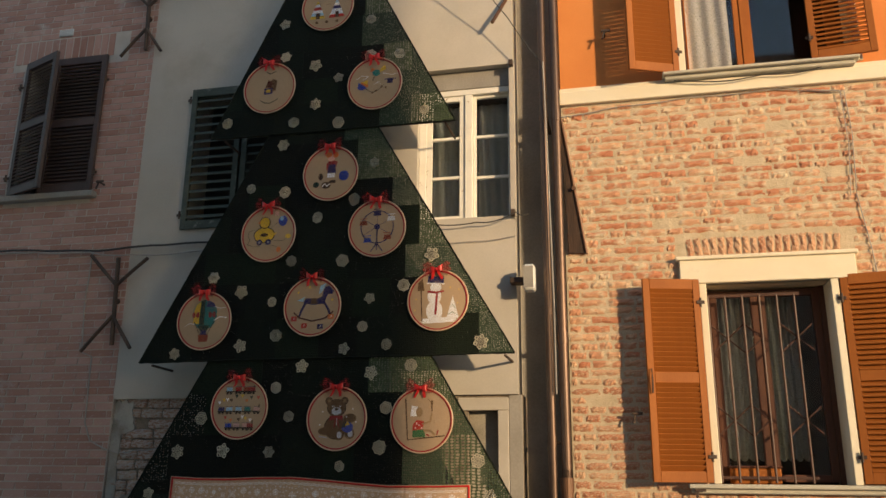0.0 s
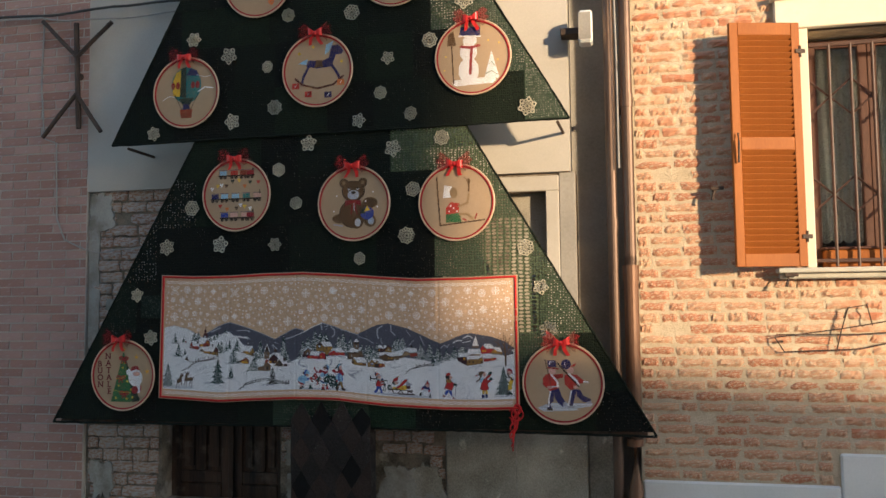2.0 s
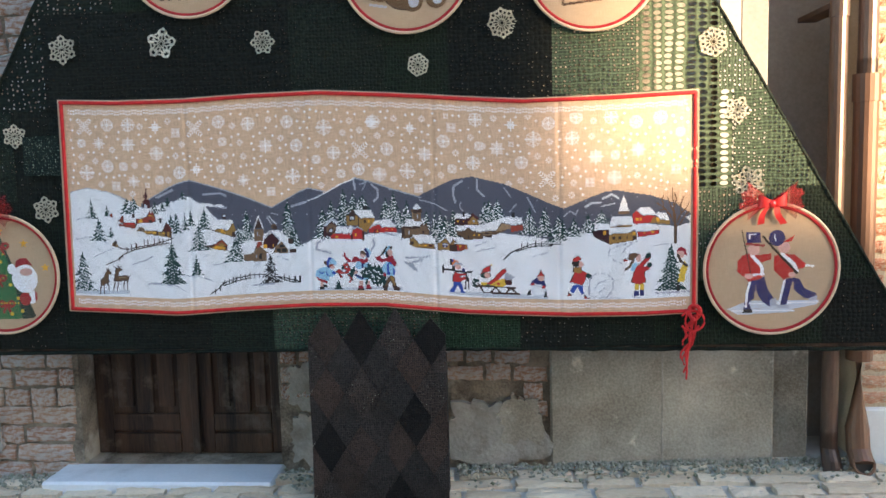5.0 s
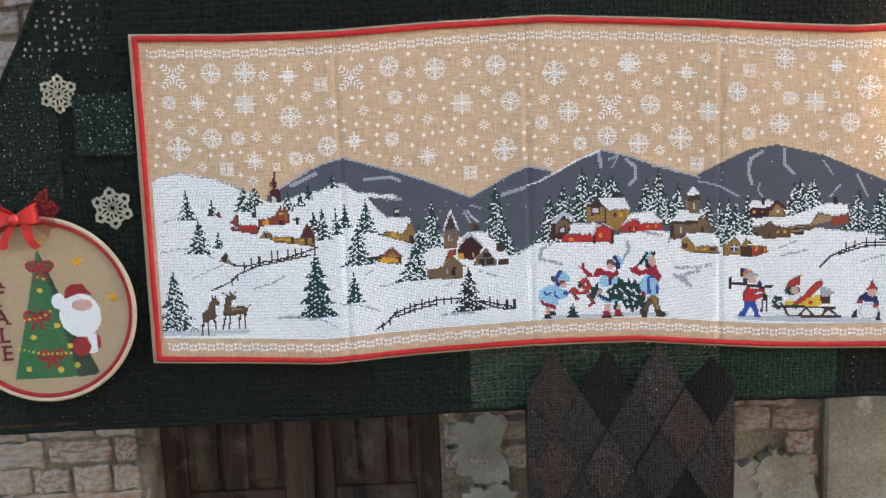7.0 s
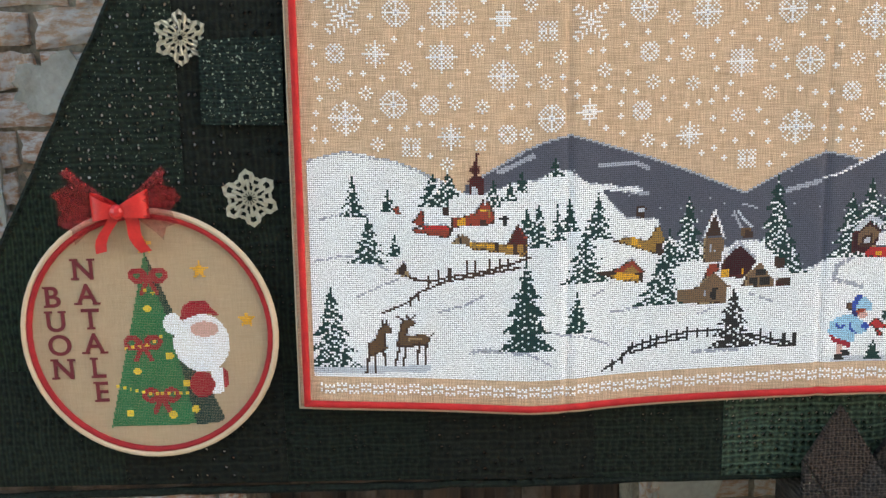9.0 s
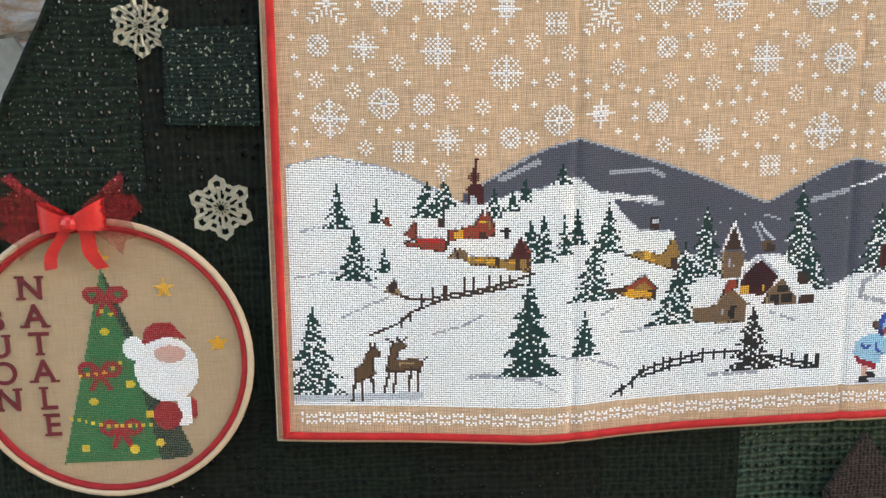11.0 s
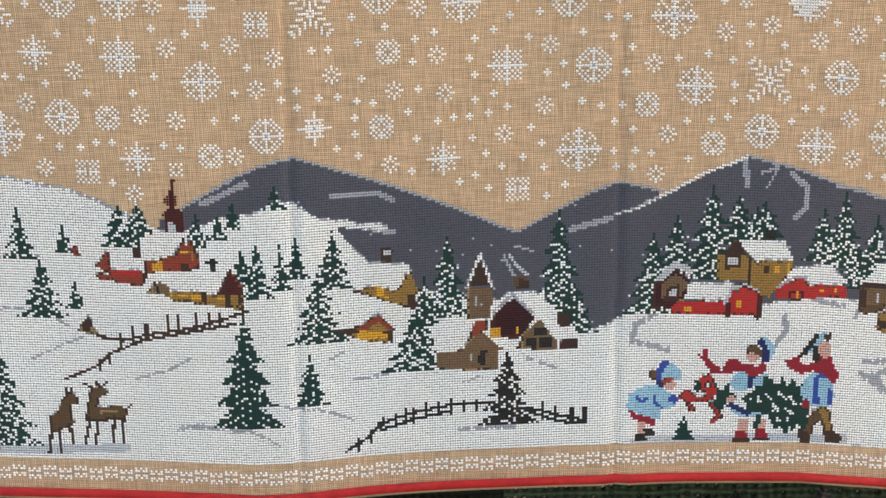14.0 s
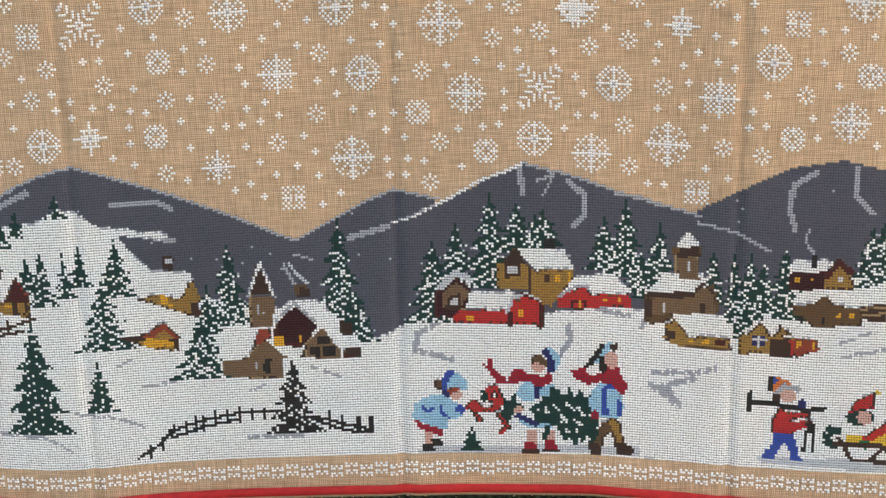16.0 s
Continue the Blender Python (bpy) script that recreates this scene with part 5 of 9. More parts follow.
for nm, col in (("snow", (0.94, 0.93, 0.95)), ("ash", (0.42, 0.43, 0.50)), ("pale", (0.60, 0.63, 0.70)), ("slate", (0.10, 0.104, 0.14)), ("green", (0.007, 0.042, 0.036)), ("ink", (0.02, 0.016, 0.016)),
                ("brown", (0.06, 0.028, 0.02)), ("umber", (0.14, 0.075, 0.035)), ("maroon", (0.085, 0.014, 0.014)), ("rust", (0.33, 0.055, 0.03)), ("red", (0.56, 0.03, 0.03)), ("crimson", (0.36, 0.012, 0.03)),
                ("ochre", (0.36, 0.20, 0.05)), ("amber", (0.80, 0.40, 0.03)), ("gold", (0.80, 0.52, 0.05)), ("tan", (0.36, 0.24, 0.13)), ("wood", (0.21, 0.125, 0.07)), ("plum", (0.045, 0.008, 0.013)), ("sky", (0.34, 0.60, 0.80)), ("blue", (0.03, 0.08, 0.42)), ("navy", (0.02, 0.025, 0.14)),
                ("rose", (0.72, 0.42, 0.36)), ("orange", (0.75, 0.20, 0.05)), ("leaf", (0.02, 0.17, 0.065)), ("teal", (0.02, 0.22, 0.22)), ("wine", (0.15, 0.022, 0.028))):
    THREADS[nm] = thread("thread_" + nm, col)
NAMES = list(THREADS)


class Canvas:
    """A chart of stitches: columns to the right, rows upward."""

    def __init__(self, w, h, seed, k=1.0):
        self.k = k
        w, h = round(w * k), round(h * k)
        self.c = np.full((h, w), -1, dtype=int)
        self.jj, self.ii = np.mgrid[0:h, 0:w]
        self.r = np.random.RandomState(seed)

    def poly(self, colour, *pts):
        x, y = self.ii + 0.03, self.jj + 0.03
        pts = [(a * self.k, b * self.k) for a, b in pts]
        m = np.zeros(self.c.shape, bool)
        for k in range(len(pts)):
            (x0, y0), (x1, y1) = pts[k], pts[(k + 1) % len(pts)]
            if y0 == y1:
                continue
            m ^= ((y0 <= y) != (y1 <= y)) & (x < (x1 - x0) * (y - y0) / (y1 - y0) + x0)
        self.c[m] = NAMES.index(colour)

    def ellipse(self, colour, i, j, ri, rj):
        i, j, ri, rj = i * self.k, j * self.k, ri * self.k, rj * self.k
        self.c[((self.ii - i) / ri) ** 2 + ((self.jj - j) / rj) ** 2 <= 1.05] = NAMES.index(colour)

    def arc(self, colour, i, j, r, w=1.0):
        d = np.hypot(self.ii - i * self.k, self.jj - j * self.k)
        self.c[abs(d - r * self.k) <= w * self.k / 2 + 0.2] = NAMES.index(colour)

    def line(self, colour, w, *pts):
        pts = [(a * self.k, b * self.k) for a, b in pts]
        w = w * self.k * 0.85 if w > 1 else w
        for (x0, y0), (x1, y1) in zip(pts, pts[1:]):
            dx, dy = x1 - x0, y1 - y0
            n = max(1e-6, dx * dx + dy * dy)
            u = np.clip(((self.ii - x0) * dx + (self.jj - y0) * dy) / n, 0, 1)
            self.c[np.hypot(self.ii - x0 - u * dx, self.jj - y0 - u * dy) <= w * 0.5 + 0.08] = NAMES.index(colour)

    def spruce(self, i, j, h, w, kind):
        """A fir: ragged tiers of dark boughs; 'light' ones are laden with snow."""
        i, j, h, w = round(i * self.k), round(j * self.k), round(h * self.k), w * self.k * (0.98 if kind == "dark" else 1.24)
        dark = {"dark": "green", "light": "green", "white": "green", "bare": "ink"}[kind]
        load = {"dark": 0.42, "light": 0.95, "white": 1.6, "bare": 0.5}[kind]
        tier, phase = max(4.0, h / 5.0), self.r.uniform(0, 3)
        for row in range(h):
            u = 1 - row / h
            drop = 1.28 - 0.72 * ((row / tier) % 1.0)
            for side in (-1, 1):
                half = max(0.5, w * u ** 0.85 * drop + self.r.uniform(-0.7, 0.7))
                for q in range(0 if side > 0 else 1, int(half + 2)):
                    x, y = i + side * q, j + row
                    if q > half or not (0 <= x < self.c.shape[1] and 0 <= y < self.c.shape[0]):
                        continue
                    line = (row + 0.6 * q + phase + 1.6 * (side > 0)) % 3.1
                    wht = line < load and q > 0
                    if self.r.rand() < 0.13:
                        wht = not wht and kind != "dark"
                    if q > half - 1.0:
                        wht = self.r.rand() < (0.06 if kind == "dark" else 0.16)
                    self.c[y, x] = NAMES.index("snow" if wht else dark)
        if j + h < self.c.shape[0]:
            self.c[j + h - 2:j + h + 1, i] = NAMES.index(dark)

    def outline(self, seed):
        """Darker single stitches along the walls of the houses, and blue-grey ones under the snow on the roofs."""
        rr = np.random.RandomState(seed)
        walls = np.isin(self.c, [NAMES.index(q) for q in ("ochre", "tan", "rust", "red", "umber", "maroon")])
        snow = self.c == NAMES.index("snow")
        low, left, right = np.roll(snow, 1, 0), np.roll(snow, 1, 1), np.roll(snow, -1, 1)
        up = np.roll(snow, -1, 0)
        dark = walls & (left | right | (low & (rr.rand(*snow.shape) < 0.5))) & (rr.rand(*snow.shape) < 0.75)
        shade = snow & np.roll(walls, 1, 0) & (rr.rand(*snow.shape) < 0.55)
        ridge = snow & (np.roll(self.c == NAMES.index("slate"), -1, 0)) & (rr.rand(*snow.shape) < 0.6)
        self.c[dark] = NAMES.index("brown")
        self.c[shade | ridge] = NAMES.index("ash")
        self.c[walls & up & (rr.rand(*snow.shape) < 0.35)] = NAMES.index("umber")
        boughs = (self.c == NAMES.index("green")) & (rr.rand(*snow.shape) < 0.03)
        self.c[boughs] = NAMES.index("snow")
        worn = (self.c == NAMES.index("ash")) & (np.roll(snow, 1, 0) | np.roll(snow, -1, 0)) & (rr.rand(*snow.shape) < 0.28)
        self.c[worn] = NAMES.index("snow")
        slate = (self.c == NAMES.index("slate")) & (rr.rand(*snow.shape) < 0.004)
        self.c[slate] = NAMES.index("ash")

    def flakes(self, kind, *places):
        n = 8
        dj, di = np.mgrid[-n:n + 1, -n:n + 1]
        a, b = abs(di), abs(dj)
        r = np.hypot(di, dj)
        even = (di + dj) % 2 == 0
        if kind == "f":
            m = (r < 3.4) & ((a == b) | ((a == 0) & (b > 1)) | ((b == 0) & (a > 1))) & (r > 0.5)
        elif kind[0] == "r":
            m = (r <= int(kind[1:]) / 2 + 0.4) & (r > 0.5) & ((a == b) | ((a == 0) & (b > 1)) | ((b == 0) & (a > 1)) | ((a + b == 4) & even & (int(kind[1:]) > 7)) | ((r > 3.5) & even))
        elif kind == "R":
            m = (r <= 6.4) & ((a == 0) | (b == 0) | ((r > 3.6) & even) | ((a == b) & (a < 4)))
        elif kind == "A":
            lo, hi = np.minimum(a, b), np.maximum(a, b)
            m = ((lo == 0) & (hi <= 7)) | ((lo == hi) & (hi <= 5)) | ((lo == 1) & np.isin(hi, (3, 5))) | ((lo == 2) & (hi == 6)) | ((lo == 3) & (hi == 5))
        elif kind == "a":
            m = ((a + b <= 4) & even) | ((a == 0) & (b <= 6)) | ((b == 0) & (a <= 6)) | ((a == 2) & (b == 4)) | ((b == 2) & (a == 4)) | ((a == b) & (a == 4))
        elif kind == "L":
            m = ((a == 0) & (b <= 8)) | ((b == 0) & (a <= 8)) | ((a + b <= 5) & even) | ((a == b) & (a <= 5)) | ((a == 1) & ((b == 5) | (b == 7))) | ((b == 1) & ((a == 5) | (a == 7))) | ((a == 2) & (b == 6)) | ((b == 2) & (a == 6)) | ((a == 4) & (b == 6)) | ((a == 6) & (b == 4))
        elif kind == "B":
            m = ((a == 0) & (b <= 7)) | ((b == 0) & (a <= 7)) | ((a == b) & (a <= 5)) | ((r <= 5.9) & (r > 2.2) & even & (a != b)) | ((r <= 3) & even)
        elif kind == "C":
            m = ((a == 0) & (b <= 6)) | ((b == 0) & (a <= 6)) | ((np.maximum(a, b) <= 3) & (b % 2 == 1)) | ((a + b <= 4) & even)
        elif kind == "q":
            m = (np.maximum(a, b) <= 4) & (even | (b == 0)) & (a + b > 0) & ~((a == 0) & (b == 2))
        else:
            lo, hi = np.minimum(a, b), np.maximum(a, b)
            m = ((lo < hi) & (lo % 2 == 0) & (hi <= 4.4 + lo * 0.75)) | ((lo == hi) & (hi == 7)) | ((lo == 1) & (hi == 1))
        for i, j in places:
            i, j = round(i * self.k), round(j * self.k)
            for y, x in zip(dj[m] + j, di[m] + i):
                if 14 * self.k <= y < 158 * self.k and 7 * self.k <= x < self.c.shape[1] - 7 and self.c[y, x] < 0:
                    self.c[y, x] = NAMES.index("snow")
            if kind in "ALBCRQq" and 0 <= j < self.c.shape[0] and 0 <= i < self.c.shape[1] and self.c[j, i] == NAMES.index("snow"):
                self.c[j, i] = NAMES.index("ash")

    def mesh(self, name, place, rise=0.0011, size=0.47, seed=1, only=None, cut=0.45):
        """One raised, slightly uneven stitch for each cell of the chart; place() turns chart positions into points."""
        j, i = np.nonzero((self.c >= 0) if only is None else (self.c >= 0) & only)
        rr = np.random.RandomState(seed)
        n = len(i)
        v = np.zeros((n, 9, 3))
        du, dw = rr.uniform(-0.05, 0.05, n), rr.uniform(-0.05, 0.05, n)
        for k, (a, b) in enumerate(((-1, -cut), (-cut, -1), (cut, -1), (1, -cut), (1, cut), (cut, 1), (-cut, 1), (-1, cut))):
            v[:, k, :] = place(i + 0.5 + a * size + du, j + 0.5 + b * size * 0.91 + dw)
            v[:, k, 1] -= rise * (0.35 if abs(b) < 1 else 0.1)
        v[:, 8, :] = place(i + 0.5 + du, j + 0.5 + dw)
        v[:, 8, 1] -= rise * rr.uniform(0.8, 1.2, n)
        f = np.arange(n)[:, None, None] * 9 + np.array([[k, (k + 1) % 8, 8] for k in range(8)])[None]
        used = sorted(set(self.c[j, i]))
        remap = np.full(len(NAMES), 0)
        remap[used] = np.arange(len(used))
        return mesh_of(name, v.reshape(-1, 3).tolist(), f.reshape(-1, 3).tolist(), [THREADS[NAMES[k]] for k in used], np.repeat(remap[self.c[j, i]], 8))


# drawn in units of 5.5 mm, stitched at 4.3 mm
UNIT, FINE = 0.0055, 1.279
art = Canvas(504, 171, 7, FINE)
ROWS_UP, COLS = art.c.shape
PITCH = UNIT / FINE

# ---- the winter scene on the runner, in stitches ----
# mountains
art.poly('slate', (65, 89), (76, 95), (88, 102), (96, 105), (105, 107), (117, 103), (134, 97), (151, 90), (171, 81), (171, 36), (63, 42))
art.poly('slate', (170, 80), (183, 87), (193, 92), (201, 95), (205, 94), (215, 91), (217, 33), (158, 37))
art.poly('slate', (202, 85), (214, 90), (225, 96), (232, 100), (239, 103), (252, 100), (268, 95), (281, 92), (291, 90), (292, 46), (200, 43))
art.poly('slate', (287, 90), (301, 98), (316, 106), (331, 109), (356, 104), (374, 97), (389, 90), (402, 85), (403, 61), (287, 59))
art.poly('slate', (402, 85), (422, 93), (433, 97), (443, 98), (469, 93), (487, 86), (499, 77), (499, 56), (402, 61))
art.line('ash', 1, (69, 91), (76, 95), (88, 102), (96, 105), (105, 107), (117, 103), (134, 97), (151, 90), (171, 81))
art.line('ash', 1, (171, 81), (183, 87), (193, 92), (201, 95), (214, 92))
art.line('snow', 1, (200, 85), (207, 87), (217, 92), (227, 98), (235, 101), (239, 103))
art.line('ash', 1, (239, 103), (252, 100), (268, 95), (291, 90))
art.line('ash', 2, (116, 95), (130, 95), (134, 93))
art.line('ash', 2, (119, 87), (134, 83))
art.line('snow', 2, (113, 88), (121, 86), (132, 85))
art.line('ash', 2, (78, 94), (91, 100))
art.line('ash', 2, (187, 81), (199, 84))
art.line('ash', 1, (167, 74), (170, 68), (172, 66))
art.line('ash', 1, (170, 77), (176, 75))
art.line('ash', 2, (238, 101), (239, 94))
art.line('ash', 1, (243, 98), (248, 100), (245, 94))
art.line('ash', 2, (252, 98), (257, 94), (257, 88), (254, 85))
art.line('ash', 1, (266, 95), (275, 94), (278, 92))
art.line('ash', 1, (290, 88), (301, 86), (311, 81))
art.line('ash', 2, (323, 105), (317, 101), (316, 94), (318, 88))
art.line('ash', 1, (322, 88), (321, 85), (324, 81))
art.line('ash', 2, (335, 107), (335, 99), (340, 94))
art.line('ash', 1, (356, 101), (361, 94))
art.line('ash', 1, (374, 94), (380, 82))
art.line('ash', 1, (365, 88), (360, 82))
art.line('ash', 2, (418, 87), (425, 89))
art.line('ash', 2, (431, 93), (440, 96))
art.line('ash', 1, (432, 87), (438, 89))
art.line('ash', 1, (402, 80), (407, 84), (413, 81))
# snow fields
art.poly('snow', (6, 97), (13, 99), (21, 101), (29, 100), (38, 98), (47, 95), (57, 91), (65, 86), (76, 87), (83, 90), (91, 91), (100, 94), (105, 94), (110, 90), (117, 86), (121, 80), (130, 72), (139, 65), (159, 63), (178, 55), (193, 50), (202, 53), (205, 56), (206, 1), (-1, 5))
art.poly('snow', (199, 52), (203, 54), (211, 56), (226, 57), (243, 58), (260, 60), (277, 61), (294, 60), (305, 61), (318, 72), (345, 77), (349, 13), (197, 6))
art.poly('snow', (290, 57), (308, 62), (334, 65), (356, 65), (367, 64), (378, 63), (389, 61), (404, 61), (415, 67), (437, 71), (459, 71), (473, 71), (491, 75), (499, 76), (502, 4), (288, 4))
art.line('ash', 1, (6, 97), (13, 99), (21, 101), (29, 99), (38, 98), (47, 95), (57, 90))
art.line('ash', 1, (10, 75), (20, 78), (29, 77))
art.line('ash', 1, (8, 59), (19, 61), (28, 61), (35, 56))
art.line('ash', 1, (23, 45), (31, 49), (40, 53))
art.line('ash', 1, (55, 40), (65, 43), (72, 47))
art.line('ash', 2, (67, 24), (73, 25), (89, 24))
art.line('ash', 1, (89, 24), (98, 19))
art.line('ash', 1, (100, 31), (112, 29), (121, 25))
art.line('ash', 1, (121, 38), (131, 39))
art.line('ash', 1, (112, 44), (120, 48))
art.line('ash', 1, (155, 35), (160, 37))
art.line('ash', 2, (154, 20), (170, 20))
art.line('ash', 1, (174, 42), (184, 38))
art.line('pale', 3, (5, 16), (29, 16), (50, 17))
art.line('ash', 2, (216, 56), (207, 51), (206, 46), (217, 43))
art.line('ash', 2, (252, 54), (253, 50), (250, 45))
art.line('ash', 2, (260, 60), (270, 58))
art.line('ash', 2, (277, 60), (274, 55))
art.line('ash', 2, (278, 41), (291, 42), (297, 44))
art.line('ash', 2, (277, 37), (282, 36), (286, 31))
art.line('ash', 2, (294, 60), (295, 57))
art.line('ash', 1, (332, 54), (342, 58))
art.line('ash', 1, (336, 51), (347, 53))
art.line('pale', 3, (206, 11), (234, 11), (278, 12))
art.line('pale', 2, (311, 16), (324, 16), (349, 17))
art.line('ash', 1, (334, 50), (348, 53))
art.line('ash', 1, (378, 47), (389, 50))
art.line('ash', 2, (411, 62), (424, 54))
art.line('ash', 2, (444, 56), (435, 51), (437, 45), (448, 41))
art.line('ash', 1, (455, 56), (448, 48))
art.line('pale', 2, (404, 16), (422, 16), (445, 14))
art.line('pale', 2, (449, 17), (471, 16), (497, 15))
art.line('pale', 2, (333, 17), (370, 16))
# seam of the left hill
art.spruce(23, 77, 15, 3, 'light')
art.spruce(53, 81, 12, 4, 'light')
art.spruce(59, 82, 12, 4, 'light')
art.spruce(76, 81, 9, 3, 'light')
art.spruce(82, 84, 6, 2, 'light')
art.spruce(87, 87, 7, 2, 'light')
art.spruce(99, 92, 6, 2, 'white')
art.spruce(28, 59, 17, 5, 'light')
art.spruce(13, 17, 31, 7, 'light')
art.spruce(88, 25, 35, 9, 'dark')
art.spruce(88, 69, 11, 3, 'light')
art.spruce(93, 66, 16, 3, 'light')
art.spruce(100, 68, 13, 2, 'light')
art.spruce(105, 71, 12, 3, 'dark')
art.spruce(116, 67, 17, 4, 'light')
art.spruce(111, 51, 21, 6, 'light')
art.spruce(108, 31, 16, 4, 'dark')
art.spruce(150, 56, 24, 5, 'light')
art.spruce(143, 54, 15, 3, 'light')
art.spruce(141, 40, 19, 7, 'light')
art.spruce(184, 54, 33, 6, 'light')
art.spruce(189, 49, 13, 4, 'light')
art.spruce(212, 55, 24, 6, 'light')
art.spruce(219, 67, 17, 5, 'light')
art.spruce(229, 66, 28, 6, 'light')
art.spruce(237, 77, 14, 4, 'light')
art.spruce(242, 78, 9, 3, 'light')
art.spruce(245, 76, 13, 5, 'light')
art.spruce(263, 72, 16, 4, 'light')
art.spruce(269, 70, 23, 5, 'light')
art.spruce(279, 64, 23, 5, 'light')
art.spruce(274, 66, 12, 4, 'light')
art.spruce(295, 64, 15, 3, 'light')
art.spruce(301, 59, 20, 3, 'light')
art.spruce(306, 54, 26, 5, 'light')
art.spruce(310, 61, 16, 4, 'light')
art.spruce(316, 61, 20, 5, 'light')
art.spruce(344, 72, 19, 5, 'light')
art.spruce(341, 75, 14, 4, 'light')
art.spruce(350, 77, 15, 5, 'light')
art.spruce(375, 65, 20, 6, 'light')
art.spruce(387, 63, 22, 6, 'light')
art.spruce(398, 59, 20, 7, 'light')
art.spruce(410, 62, 17, 5, 'light')
art.spruce(421, 65, 16, 5, 'light')
art.spruce(431, 73, 11, 5, 'light')
# onion-tower church and red houses
art.poly('maroon', (69, 100), (70, 100), (70, 93), (72, 91), (71, 84), (67, 84), (67, 92), (69, 93))
art.poly('snow', (59, 84), (70, 87), (73, 82), (71, 78), (59, 78))
art.poly('rust', (71, 78), (74, 84), (76, 79), (76, 74), (60, 73), (61, 77), (70, 78))
art.poly('ochre', (72, 80), (75, 80), (75, 75), (72, 75))
art.poly('rust', (45, 75), (49, 80), (52, 75), (59, 74), (60, 71), (51, 71), (47, 74))
art.poly('snow', (51, 79), (59, 79), (60, 74), (53, 74))
art.poly('snow', (64, 73), (79, 75), (82, 69), (66, 67), (62, 69))
art.poly('tan', (60, 67), (63, 71), (66, 68), (66, 67))
art.poly('ochre', (65, 67), (83, 68), (89, 63), (75, 64))
art.poly('rust', (82, 69), (85, 75), (89, 69))
art.poly('ochre', (83, 68), (89, 69), (89, 63), (82, 63))
art.line('amber', 2, (67, 67), (72, 66))
art.line('amber', 2, (84, 66), (87, 66))
art.poly('tan', (37, 55), (41, 61), (44, 54), (44, 53))
art.poly('snow', (34, 58), (40, 63), (44, 61), (41, 59), (38, 55))
art.poly('brown', (40, 58), (42, 58), (42, 54), (39, 54))
art.spruce(36, 79, 8, 2, 'light')
art.spruce(38, 62, 8, 2, 'light')
art.poly('ink', (79, 78), (81, 78), (81, 75), (79, 75))
art.poly('rust', (38, 80), (40, 81), (41, 78), (39, 78))
art.line('rust', 2, (46, 72), (58, 70))
# fence on the left
art.line('brown', 1, (33, 39), (42, 43), (48, 48), (55, 51), (59, 53))
art.line('brown', 1, (44, 53), (52, 52), (59, 54), (71, 56), (82, 59), (90, 62))
art.line('brown', 1, (57, 52), (71, 55), (86, 58))
art.line('brown', 1, (51, 54), (51, 49))
art.line('brown', 1, (55, 56), (55, 51))
art.line('brown', 1, (59, 57), (59, 53))
art.line('brown', 1, (66, 60), (66, 55))
art.line('brown', 1, (69, 60), (69, 55))
art.line('brown', 1, (74, 61), (74, 56))
art.line('brown', 1, (78, 61), (78, 57))
# two deer
art.poly('umber', (27.2, 25.2), (30.2, 29.6), (33.9, 29.7), (34.6, 24.5), (31.9, 23.3), (28.4, 21.5), (27.1, 22.0))
art.poly('umber', (30.2, 29.1), (31.1, 32.6), (34.0, 35.0), (36.7, 32.3), (36.1, 31.1), (33.8, 30.3), (33.9, 28.2))
art.line('brown', 1, (33.1, 34.6), (32.5, 35.8))
art.line('brown', 1, (33.8, 34.2), (34.6, 35.7))
art.line('brown', 1, (27.4, 22.8), (26.2, 14.8))
art.line('brown', 1, (29.6, 22.8), (29.5, 14.9))
art.line('brown', 1, (33.0, 24.1), (33.7, 18.1))
art.line('brown', 1, (27.6, 26.2), (27.2, 22.0))
art.poly('umber', (38.0, 25.6), (38.7, 29.9), (43.8, 30.1), (48.4, 31.0), (51.2, 29.8), (50.5, 26.0), (47.2, 26.8), (41.5, 25.3), (38.8, 25.6))
art.poly('umber', (38.3, 28.4), (39.8, 34.4), (40.9, 36.3), (43.4, 37.0), (45.6, 35.4), (44.8, 34.2), (42.5, 33.2), (42.0, 29.3))
art.line('brown', 1, (40.9, 36.3), (38.5, 37.7))
art.line('brown', 1, (42.7, 36.9), (42.4, 38.6))
art.line('brown', 1, (43.7, 36.8), (45.4, 38.3))
art.line('brown', 1, (39.4, 26.2), (37.3, 18.2))
art.line('brown', 1, (41.8, 25.5), (40.6, 18.3))
art.line('brown', 1, (46.8, 26.8), (46.0, 18.9))
art.line('brown', 1, (49.7, 26.9), (49.0, 19.0))
art.line('brown', 1, (50.8, 29.8), (52.1, 31.1))
art.line('brown', 1, (38.9, 26.2), (42.2, 25.5), (47.2, 27.0), (50.0, 26.3))
art.line('tan', 1, (42.8, 28.5), (48.2, 29.3))
# village in the second panel
art.poly('snow', (121, 73), (126, 75), (139, 73), (139, 69), (137, 66), (130, 66), (121, 68))
art.poly('ochre', (137, 66), (139, 71), (141, 65), (140, 59), (132, 62), (121, 66), (128, 66))
art.poly('brown', (130, 79), (133, 78), (133, 74), (130, 75))
art.line('amber', 2, (130, 65), (132, 64))
art.poly('snow', (117, 58), (126, 60), (130, 56), (126, 54), (116, 54))
art.poly('brown', (115, 54), (124, 55), (127, 58), (133, 53), (133, 49), (130, 51), (127, 55), (120, 52))
art.poly('ochre', (120, 52), (127, 55), (132, 51), (132, 49), (126, 50))
art.line('amber', 3, (124, 52), (128, 52))
art.line('amber', 2, (129, 52), (131, 51))
